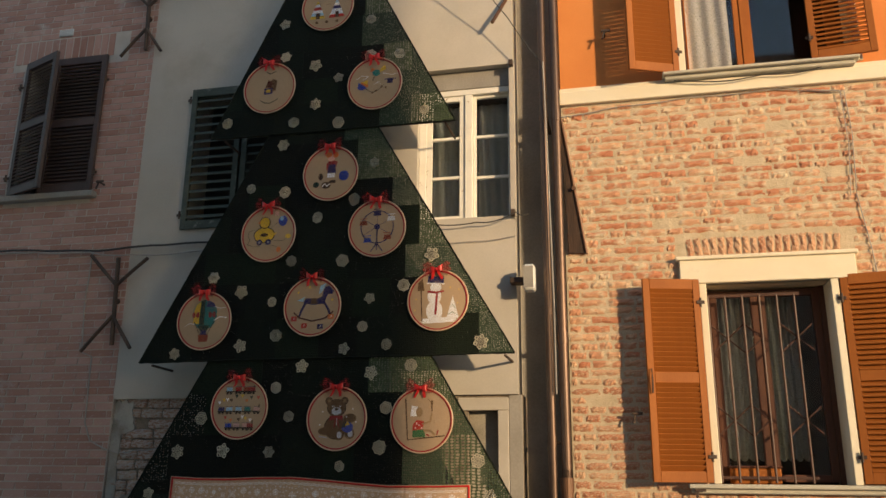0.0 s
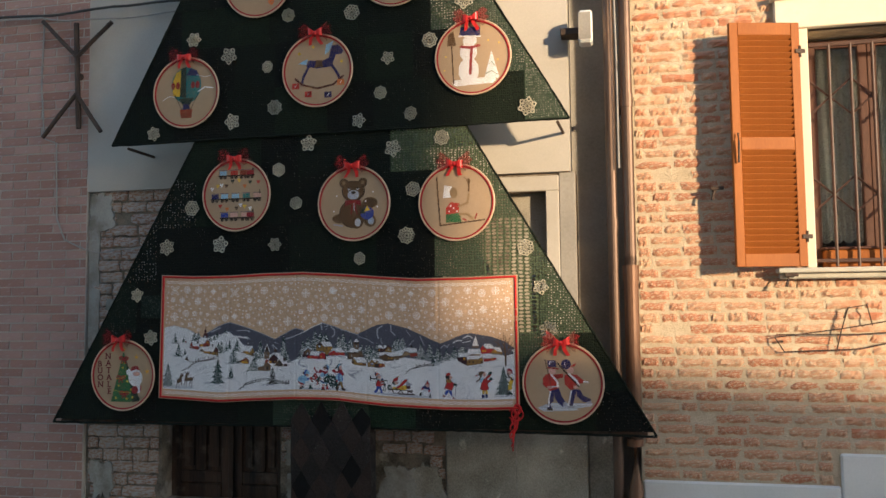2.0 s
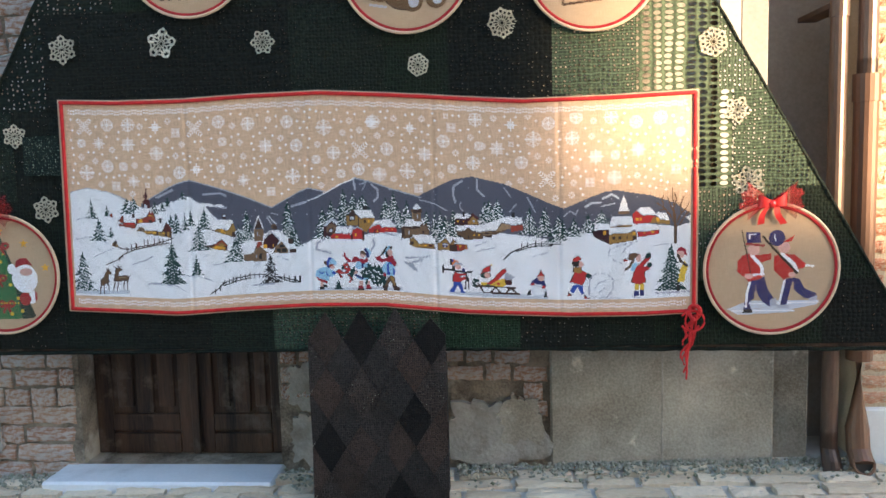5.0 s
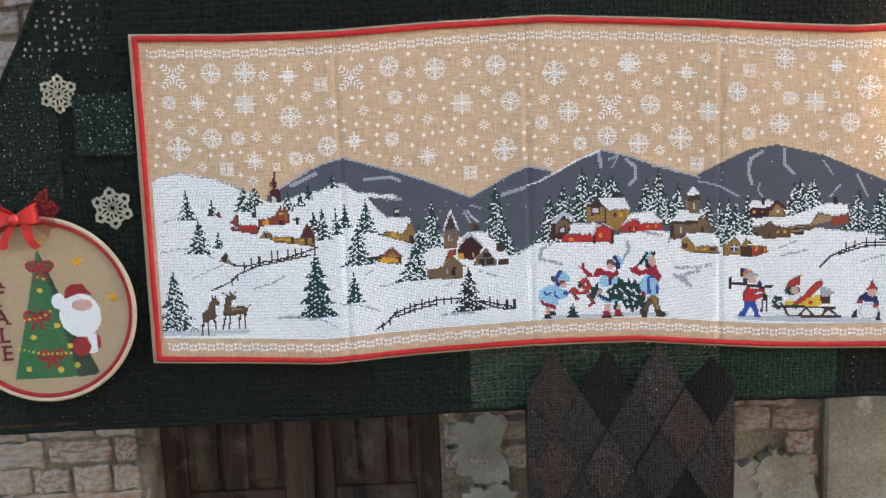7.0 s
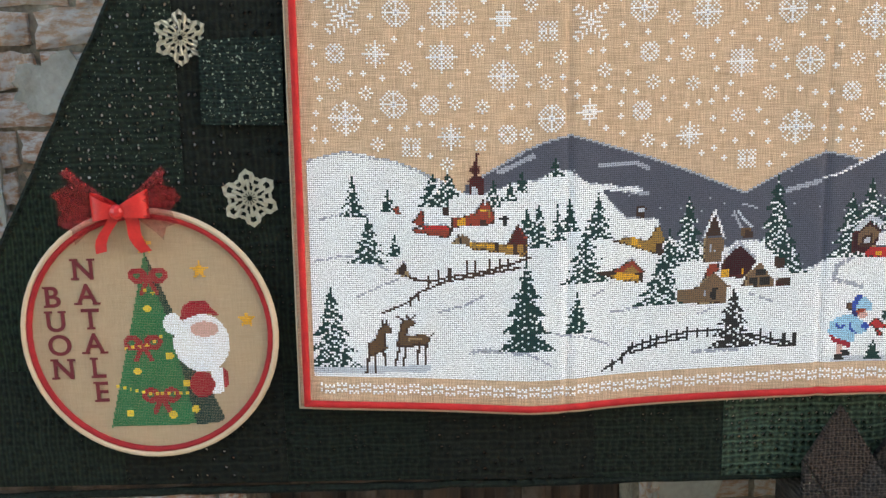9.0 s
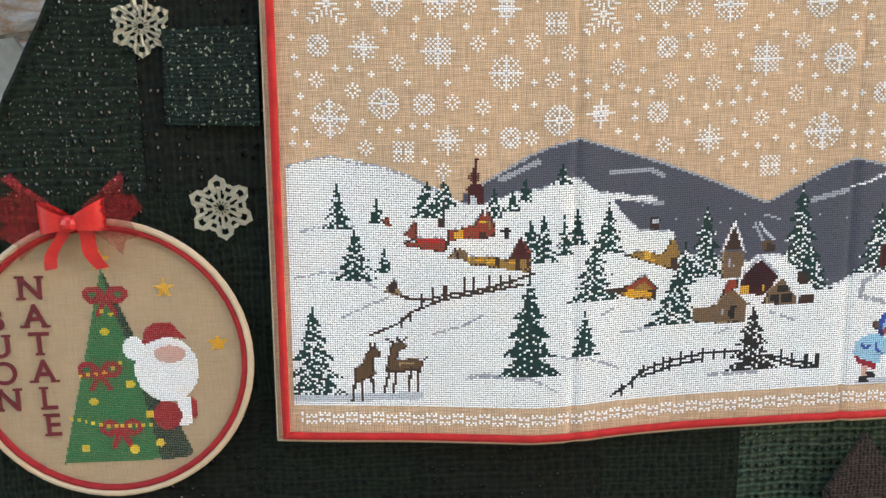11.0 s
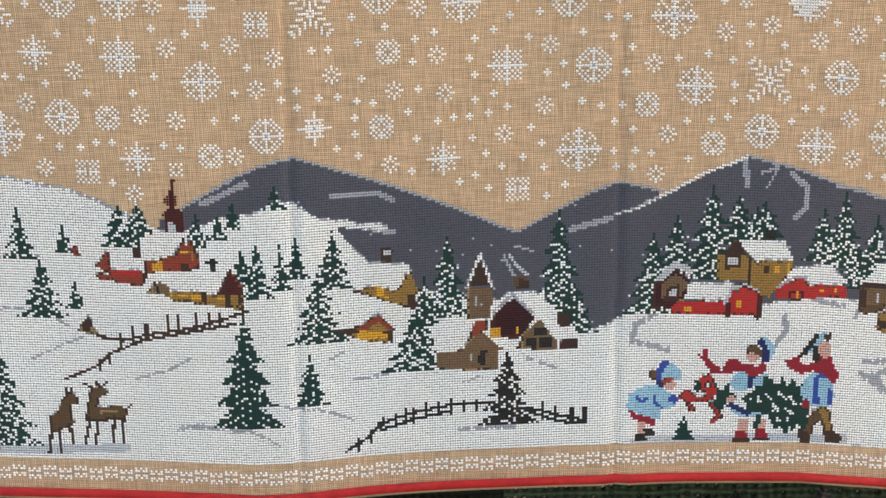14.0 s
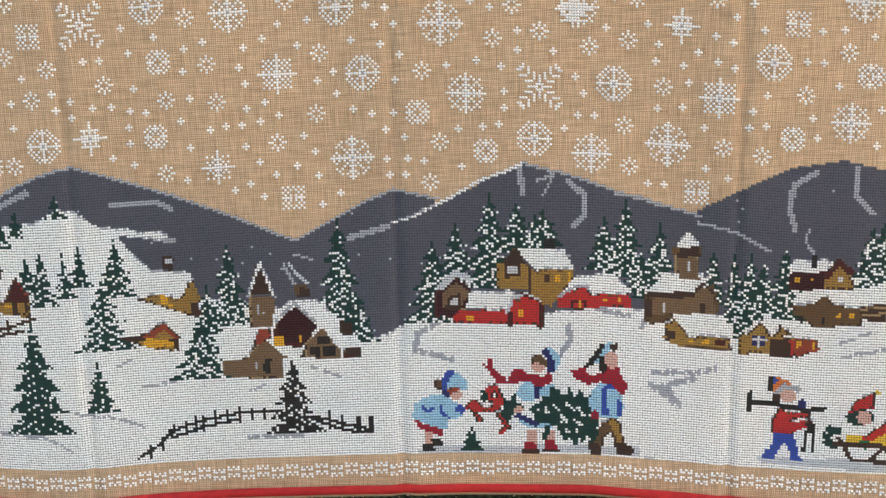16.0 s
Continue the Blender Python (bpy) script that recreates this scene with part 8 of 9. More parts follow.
quads = np.stack([runner_place(cells[1] + a, cells[0] + b) for a, b in ((0, 0), (1, 0), (1, 1), (0, 1))], 1) - np.array([0, 0.0004, 0])
put("canvas", mesh_of("canvas", quads.reshape(-1, 3).tolist(), np.arange(quads.shape[0] * 4).reshape(-1, 4).tolist(), GAP_SHADE), runner, "dark sheet behind the stitches, standing in for shade in the gaps")
put("stitching", art.mesh("stitching", on_cloth, 0.0011, 0.49, only=~open_work, cut=0.47), runner, "solid cotton cross-stitch of hills, firs, houses and shapes")
put("white_embroidery", art.mesh("white_embroidery", on_cloth, 0.0026, 0.50, 2, only=open_work), runner, "raised white cotton stitches of snowflakes and small flowers")
for k, ends in enumerate((((2.6, ROWS_UP - 2.6), (COLS - 2, ROWS_UP - 2.6)), ((2.6, 2.5), (COLS - 2, 2.5)), ((4.1, 2.5), (4.1, ROWS_UP - 2.6)), ((COLS - 3.4, 2.5), (COLS - 3.4, ROWS_UP - 2.6)))):
    roll(ends, 0.0078, 120 if k < 2 else 50, 0.003, "red_border", RED_WOOL, runner, "red felted border cord")
for k, ends in enumerate((((0, ROWS_UP), (COLS, ROWS_UP)), ((0, 0), (COLS, 0)), ((0.3, 0), (0.3, ROWS_UP)), ((COLS - 0.2, 0), (COLS - 0.2, ROWS_UP)))):
    roll(ends, 0.0024, 120 if k < 2 else 50, 0.0, "hem", LINEN_EDGE, runner, "folded linen hem")
tassel = thing("yarn_tassel", "knotted red wool tassel hanging from the runner's corner", "tassel")
krng = random.Random(6)
part("knot", tube([(1.385 + 0.022 * math.cos(a), -0.014 - 0.012 * math.sin(2 * a), 0.70 + 0.03 * math.sin(a)) for a in np.linspace(0, 6.0, 18)], 0.009, 6), RED_WOOL, tassel)
for k in range(7):
    x, z = 1.385 + krng.uniform(-0.015, 0.015), 0.69
    pts = []
    for q in range(9):
        u = q / 8
        pts.append((x - 0.055 * u * krng.uniform(0.7, 1.2) + 0.008 * math.sin(8 * u + k), -0.014 + 0.008 * math.sin(5 * u + k), z - (0.10 + 0.03 * k) * u))
    part("strand", tube(pts, 0.0045, 5), RED_WOOL, tassel)
for k in range(2):
    part("loop", tube([(1.375 + (0.03 + 0.02 * k) * math.cos(a) * (-1) ** k, -0.018, 0.665 + 0.045 * math.sin(a)) for a in np.linspace(0.5, 5.8, 14)], 0.005, 5), RED_WOOL, tassel)


# ---- embroidery hoops ----
def bow(parent, x, z, y, seed):
    rr = random.Random(seed)
    b = bmesh.new()
    for side in (-1, 1):
        rows = []
        size = rr.uniform(0.042, 0.055)
        tiltz = rr.uniform(-0.012, 0.02)
        for k in range(15):
            a = 2 * math.pi * k / 14
            px = side * (size * (1 - math.cos(a)) * 0.62)
            py = y - 0.012 - 0.020 * math.sin(a)
            w = 0.010 + 0.020 * math.sin(a / 2) ** 2
            cz = z + tiltz * (1 - math.cos(a)) / 2
            rows.append((b.verts.new((x + px, py, cz - w)), b.verts.new((x + px, py - 0.003, cz + w))))
        for p, q in zip(rows, rows[1:]):
            b.faces.new((p[0], q[0], q[1], p[1]))
        tail = []
        for k in range(7):
            u = k / 6
            px = side * (0.012 + 0.035 * u) + 0.006 * math.sin(6 * u + seed)
            tail.append((b.verts.new((x + px - 0.012, y - 0.012 - 0.006 * math.sin(4 * u), z - 0.09 * u)), b.verts.new((x + px + 0.014, y - 0.014, z - 0.09 * u + 0.006))))
        for p, q in zip(tail, tail[1:]):
            b.faces.new((p[0], q[0], q[1], p[1]))
    ob = part("bow", b, RIBBON, parent, "shiny red ribbon bow", True)
    kn = bmesh.new()
    bmesh.ops.create_uvsphere(kn, u_segments=10, v_segments=6, radius=0.016, matrix=Matrix.Translation((x, y - 0.024, z)))
    part("knot", kn, RIBBON, ob)
    t = bmesh.new()
    for side in (-1, 1):
        c = t.verts.new((x, y - 0.012, z))
        prev = []
        for ringk in range(1, 5):
            cur = []
            for q in range(15):
                a = -0.75 + 1.5 * q / 14 + rr.uniform(-0.03, 0.03)
                d = ringk / 4 * (0.125 + 0.012 * math.sin(5 * q + seed) + rr.uniform(-0.006, 0.006))
                cur.append(t.verts.new((x + side * d * math.cos(a), y - 0.016 - 0.014 * (q % 2) * ringk / 4 + rr.uniform(-0.006, 0.006), z + d * math.sin(a) * 0.85 + 0.012)))
            for q in range(14):
                if prev:
                    t.faces.new((prev[q], prev[q + 1], cur[q + 1], cur[q]))
                else:
                    t.faces.new((c, cur[q + 1], cur[q]))
            prev = cur
    part("tulle", t, TULLE, ob, "sheer red tulle puff", True)


def hoop(cx, cz, y, label, draw, seed, r=0.281, bow_at=-0.01, lean=0.0):
    """A wooden embroidery hoop with stretched linen, a red inner band, a bow and its stitched picture."""
    ob = thing("embroidery_hoop", label, "embroidery hoop", "embroidery hoops on the fabric tree", (cx, y, cz))
    part("linen", prism(disc_outline(0, 0, r * 0.965, 56), -0.008, -0.002), LINEN_HOOP, ob)
    part("inner_band", ring(0, -0.010, 0, r * 0.943, 0.0066, 56, 8), BAND_RED, ob, "red felt band")
    part("hoop_ring", ring(0, -0.011, 0, r * 0.983, 0.0068, 56, 8), HOOP_WOOD, ob, "pale beech ring")
    part("screw", tube([(0.012, -0.014, r * 0.985), (0.012, -0.014, r * 1.05)], 0.006, 6), COPPER, ob)
    c = Canvas(92, 92, seed, 1.5)
    draw(c)
    c.c[np.hypot(c.ii - 68.5, c.jj - 68.5) > 66] = -1
    s = r * 0.9 / 67.5

    def place(u, w):
        return np.stack([(u - 69) * s, np.full(len(u), -0.0088), (w - 69) * s], -1)
    if (c.c >= 0).any():
        tagged(put("stitching", c.mesh("stitching", place, 0.0015, 0.49, seed), ob), "raised cotton cross-stitch picture", kind="stuff")
    bow(ob, bow_at, r * 0.99, -0.016, seed)
    ob.rotation_euler = (0, lean, 0)
    return ob


def draw_huts(c):
    for x, top in ((27, "gold"), (64, "sky")):
        for k, col in enumerate(("gold" if x < 40 else "red", "sky" if x < 40 else "snow", "snow", "red" if x < 40 else "navy", "snow", top)):
            w = 15 - 2.3 * k
            c.poly(col, (int(x - w), 22 + k * 6), (int(x + w), 22 + k * 6), (int(x + w - 2.3), 28 + k * 6), (int(x - w + 2.3), 28 + k * 6))
        c.poly("brown", (x - 3, 22), (x + 4, 22), (x + 4, 34), (x - 3, 34))
    for x in (26, 45, 65):
        c.ellipse("umber", x, 14, 3, 3)
    c.line("brown", 1, (42, 50), (52, 50))


def draw_gift(c):
    c.poly("umber", (44, 38), (58, 40), (60, 60), (52, 64), (44, 56))
    c.poly("navy", (36, 34), (52, 34), (52, 46), (36, 46))
    c.poly("gold", (40, 37), (48, 37), (48, 43), (40, 43))
    c.poly("maroon", (38, 47), (48, 47), (50, 58), (42, 62))
    c.line("green", 2, (30, 22), (38, 17), (48, 16), (58, 20), (62, 23))
    c.line("green", 2, (38, 78), (46, 74), (56, 78))


def draw_kites(c):
    c.poly("orange", (22, 40), (34, 40), (32, 52), (20, 50))
    c.poly("blue", (14, 38), (22, 34), (32, 38), (16, 50))
    c.poly("gold", (22, 50), (32, 44), (33, 53))
    c.line("green", 1, (30, 36), (42, 28), (54, 34), (62, 42))
    for x, z in ((42, 28), (48, 31), (58, 38), (66, 36)):
        c.ellipse("umber", x, z, 2, 2)
    c.ellipse("teal", 48, 66, 7, 6)
    c.poly("gold", (54, 66), (66, 72), (64, 80), (56, 74))
    c.poly("orange", (36, 68), (46, 72), (40, 78))
    c.line("brown", 2, (44, 58), (42, 52))
    c.poly("navy", (68, 44), (78, 44), (80, 54), (70, 54))
    c.line("navy", 2, (64, 52), (84, 52))
    for pts in (((12, 56), (22, 62), (34, 60), (24, 54)), ((44, 44), (52, 48), (56, 44)), ((60, 64), (78, 60), (88, 62))):
        c.line("snow", 1, *pts)


def draw_toys(c):
    c.poly("crimson", (38, 52), (54, 52), (58, 66), (46, 72), (38, 64))
    c.poly("navy", (40, 46), (56, 44), (54, 62), (42, 62))
    c.ellipse("rose", 46, 74, 7, 6)
    c.ellipse("orange", 41, 80, 6, 5)
    c.ellipse("orange", 54, 79, 5, 5)
    c.poly("snow", (40, 38), (54, 38), (54, 46), (40, 46))
    c.ellipse("brown", 28, 40, 4, 6)
    c.ellipse("blue", 70, 40, 9, 9)
    c.ellipse("green", 20, 26, 5, 5)
    c.ellipse("brown", 38, 24, 8, 6)
    c.line("snow", 2, (32, 23), (36, 27), (40, 22), (44, 26))
    c.ellipse("brown", 50, 30, 6, 3)


def draw_duck(c):
    c.ellipse("ink", 38, 44, 19, 14)
    c.ellipse("gold", 38, 44, 17.5, 12.5)
    c.poly("gold", (50, 46), (62, 48), (54, 40))
    c.ellipse("ink", 38, 66, 10.5, 10.5)
    c.ellipse("gold", 38, 66, 9, 9)
    c.poly("orange", (24, 66), (30, 70), (30, 64))
    c.ellipse("brown", 38, 44, 7, 3)
    for x in (30, 46):
        c.ellipse("navy", x, 31, 5, 5)
        c.ellipse("ash", x, 31, 2, 2)
    c.line("green", 1, (20, 54), (10, 52), (8, 44), (12, 36), (8, 28), (18, 24), (32, 24))
    c.line("green", 1, (54, 34), (74, 32), (82, 40))
    c.line("green", 1, (50, 26), (62, 22), (66, 18))
    c.line("green", 1, (50, 56), (60, 64), (70, 68))
    c.ellipse("blue", 71, 68, 8, 9)
    c.ellipse("sky", 69, 72, 3, 4)
    c.poly("rose", (56, 78), (64, 78), (62, 86), (56, 86))
    c.ellipse("gold", 82, 40, 5, 4)
    c.ellipse("orange", 66, 17, 4, 5)


def draw_wheel(c):
    c.arc("navy", 46, 48, 28, 1.6)
    c.line("navy", 2, (46, 48), (46, 8))
    c.line("navy", 2, (36, 6), (46, 20), (56, 6))
    for k in range(6):
        a = math.pi / 6 + k * math.pi / 3
        c.line("navy", 1, (46, 48), (46 + 28 * math.cos(a), 48 + 28 * math.sin(a)))
    c.ellipse("navy", 46, 48, 5, 5)
    for x, z, col in ((46, 74, "navy"), (22, 58, "rust"), (70, 64, "snow"), (30, 28, "blue"), (64, 32, "rust")):
        c.poly(col, (x - 7, z - 6), (x + 7, z - 6), (x + 5, z + 2), (x - 5, z + 2))
        c.line(col, 1, (x - 6, z + 5), (x + 6, z + 5))


def draw_balloon(c):
    c.ellipse("teal", 46, 56, 22, 25)
    c.poly("gold", (26, 42), (24, 58), (30, 74), (40, 80), (36, 40))
    c.poly("green", (36, 40), (38, 80), (46, 82), (46, 38))
    c.poly("navy", (46, 70), (66, 68), (62, 76), (52, 80))
    for x in (26, 33, 56, 63):
        c.ellipse("crimson", x, 56, 3, 5)
    c.poly("green", (34, 38), (58, 38), (50, 26), (42, 26))
    c.line("ink", 1, (28, 44), (40, 20))
    c.line("ink", 1, (64, 44), (52, 20))
    c.poly("rust", (38, 10), (54, 10), (56, 22), (36, 22))
    c.poly("navy", (40, 22), (52, 22), (50, 30), (42, 30))
    c.line("snow", 1, (62, 70), (74, 66), (84, 68))
    c.line("snow", 2, (64, 46), (74, 52), (86, 50))
    c.line("snow", 1, (10, 36), (20, 42), (28, 40))


def draw_horse(c):
    c.poly("navy", (30, 52), (34, 60), (52, 58), (62, 62), (66, 78), (76, 80), (84, 72), (80, 66), (72, 66), (66, 50), (46, 48))
    c.poly("sky", (58, 80), (70, 86), (62, 70), (56, 66))
    c.poly("sky", (18, 56), (32, 62), (30, 54))
    c.line("navy", 4, (34, 52), (26, 38), (24, 30))
    c.line("navy", 4, (66, 52), (74, 40), (78, 30))
    c.poly("umber", (42, 50), (54, 50), (52, 60), (44, 60))
    c.line("maroon", 3, (14, 36), (24, 27), (46, 21), (68, 25), (82, 36))
    for x, z, col in ((10, 22, "red"), (28, 10, "red"), (56, 8, "navy"), (74, 24, "orange")):
        c.poly(col, (x, z), (x + 10, z), (x + 10, z + 8), (x, z + 8))
        c.line("snow", 1, (x + 4, z + 3), (x + 6, z + 5))
    for x, z in ((20, 70), (40, 78), (80, 56)):
        c.ellipse("gold", x, z, 2, 2)


def draw_snow_figure(c):
    c.poly("snow", (16, 8), (78, 10), (74, 16), (60, 18), (20, 16))
    c.ellipse("snow", 40, 28, 13, 17)
    c.ellipse("snow", 40, 52, 11, 12)
    c.ellipse("snow", 42, 67, 9, 8)
    c.poly("navy", (28, 74), (56, 72), (56, 84), (30, 86))
    c.line("snow", 2, (28, 74), (56, 72))
    c.line("crimson", 4, (30, 60), (42, 58), (54, 60))
    c.line("crimson", 4, (44, 56), (42, 24))
    c.poly("snow", (60, 16), (80, 16), (70, 52))
    c.line("leaf", 1, (62, 22), (70, 26), (78, 20))
    c.line("leaf", 1, (66, 34), (70, 38), (74, 32))
    c.line("brown", 2, (18, 62), (20, 12))
    c.poly("umber", (12, 62), (24, 62), (20, 84), (14, 82))
    for x, z in ((10, 48), (66, 66), (80, 62), (78, 40), (8, 30)):
        c.ellipse("gold", x, z, 1, 1)


def draw_trains(c):
    for z, cars in ((70, ((26, "sky"), (42, "red"), (56, "rust"), (66, "crimson"))), (38, ((14, "navy"), (28, "sky"), (44, "sky"), (60, "teal"), (76, "rose"))), (12, ((28, "blue"), (42, "rose"), (58, "rose"), (66, "crimson")))):
        for x, col in cars:
            c.poly(col, (x - 5, z + 2), (x + 6, z + 2), (x + 6, z + 9), (x - 5, z + 9))
            c.line("navy", 1, (x - 6, z + 10), (x + 6, z + 10))
            for q in (-3, 3):
                c.ellipse("ink", x + q, z, 2.3, 2.3)
        c.line("ink", 2, (cars[0][0] - 6, z + 2), (cars[-1][0] + 6, z + 2))
        c.line("ink", 2, (cars[-1][0] + 4, z + 9), (cars[-1][0] + 4, z + 13))
    for x, z, col in ((10, 54, "snow"), (18, 58, "gold"), (24, 59, "snow"), (31, 58, "brown"), (40, 64, "green"), (50, 65, "gold"), (58, 57, "orange"), (66, 62, "green"), (78, 62, "red"), (22, 30, "red"), (32, 26, "orange"), (46, 27, "brown"), (52, 31, "snow"), (58, 29, "gold"), (66, 26, "snow")):
        c.poly(col, (x - 3, z + 2), (x, z - 3), (x + 3, z + 2), (x + 1, z + 3), (x, z + 2), (x - 1, z + 3))


def draw_bear(c):
    c.ellipse("ink", 44, 32, 18, 18.5)
    c.ellipse("umber", 44, 32, 17, 17.5)
    c.ellipse("ink", 45, 62, 15.5, 13.5)
    for x in (32, 58):
        c.ellipse("ink", x, 73, 6, 6)
        c.ellipse("umber", x, 73, 5, 5)
        c.ellipse("tan", x, 73, 2.5, 2.5)
    c.ellipse("umber", 45, 62, 14.5, 12.5)
    c.ellipse("pale", 45, 57, 8, 6)
    c.ellipse("ink", 45, 60, 3, 2)
    for x in (39, 51):
        c.ellipse("snow", x, 65, 1.8, 1.8)
        c.ellipse("ink", x, 66, 1.5, 1.5)
    c.ellipse("umber", 26, 26, 10, 6)
    c.poly("umber", (26, 22), (34, 44), (40, 40), (34, 22))
    c.ellipse("umber", 68, 46, 10, 7)
    c.poly("crimson", (34, 50), (56, 50), (56, 42), (45, 46), (34, 42))
    c.line("crimson", 2, (44, 44), (42, 32))
    c.line("crimson", 2, (47, 44), (50, 32))
    c.line("snow", 1, (46, 46), (46, 36))
    for x, z in ((50, 20), (68, 22)):
        c.ellipse("umber", x, z, 8, 8)
        c.ellipse("pale", x + 1, z, 4, 5)
    c.ellipse("blue", 64, 32, 9, 8)
    c.poly("green", (55, 32), (62, 32), (62, 40), (56, 38))
    c.poly("gold", (60, 34), (68, 36), (64, 42))
    c.line("ash", 2, (18, 18), (30, 16))
    for x, z in ((18, 36), (22, 56), (62, 48), (72, 60), (78, 40)):
        c.ellipse("snow", x, z, 1, 1)


def draw_seated_shape(c):
    c.line("brown", 2, (20, 78), (24, 16))
    c.line("brown", 2, (24, 16), (82, 22))
    c.poly("leaf", (32, 20), (52, 20), (50, 32), (32, 30))
    c.poly("red", (32, 30), (48, 32), (50, 44), (38, 46), (32, 38))
    for x, z in ((36, 34), (42, 38), (46, 34), (38, 41)):
        c.ellipse("snow", x, z, 1.2, 1.2)
    c.poly("snow", (28, 52), (38, 52), (40, 66), (30, 68))
    c.ellipse("tan", 42, 58, 5, 7)
    c.line("tan", 3, (48, 40), (60, 44), (62, 56))
    c.line("tan", 4, (50, 30), (60, 30), (66, 24))
    c.line("crimson", 2, (54, 24), (58, 22))
    c.line("crimson", 2, (70, 24), (72, 30))
    c.line("umber", 3, (62, 60), (62, 70))
    c.line("umber", 1, (62, 70), (56, 78))
    c.ellipse("umber", 62, 72, 2, 4)


def draw_greeting(c):
    c.poly("leaf", (27, 8), (73, 9), (58, 44), (46, 79), (38, 48))
    c.poly("green", (61, 8.5), (73.5, 9), (57, 50), (46, 79), (48, 68), (54, 48))
    for x, z in ((46.7, 68.5), (42.4, 41.7), (48, 20)):
        for side in (-1, 1):
            c.ellipse("crimson", x + side * 4, z + 1, 3.6, 3)
            c.ellipse("leaf", x + side * 4.4, z + 1, 1.5, 1.0)
            c.line("crimson", 2, (x, z), (x + side * 3, z - 6))
    for ends in (((35.6, 40.6), (44, 41.5), (52.5, 46.4)), ((30.8, 25), (43.8, 21.7), (60.5, 21.7)), ((45, 63.5), (51, 61.5))):
        for (xa, za), (xb, zb) in zip(ends, ends[1:]):
            m = max(2, int((xb - xa) / 2.3))
            for q in range(m):
                c.ellipse("gold", xa + (xb - xa) * q / m, za + (zb - za) * q / m, 0.7, 0.7)
    for x, z in ((45.3, 56.4), (52.5, 37), (39.2, 31), (35, 13.7), (52, 12.7), (61.2, 14.8), (58.3, 25.7)):
        c.ellipse("gold", x, z, 1.5, 1.5)
    for x, z in ((66.7, 71), (83.7, 51), (46, 81.5)):
        c.poly("amber", *[(x + (3.8 if q % 2 == 0 else 1.6) * math.sin(q * math.pi / 5), z + (3.8 if q % 2 == 0 else 1.6) * math.cos(q * math.pi / 5)) for q in range(10)])
    # plain white, red and rose ovals beside the stitched tree
    c.poly("crimson", (72.8, 32.2), (75.2, 30), (74.8, 24.3), (72.8, 23.5))
    c.poly("snow", (68.3, 31), (72.8, 31.8), (72.8, 21.5), (68.5, 21))
    c.ellipse("snow", 65.5, 42, 10.8, 11.5)
    c.poly("crimson", (57.6, 51), (59, 57), (63, 59.3), (68, 59), (73, 53), (66, 54))
    c.ellipse("snow", 54.7, 50, 3.5, 4.2)
    c.ellipse("rose", 67, 47.6, 5.5, 3)
    c.ellipse("crimson", 64.5, 25, 4.8, 5.3)


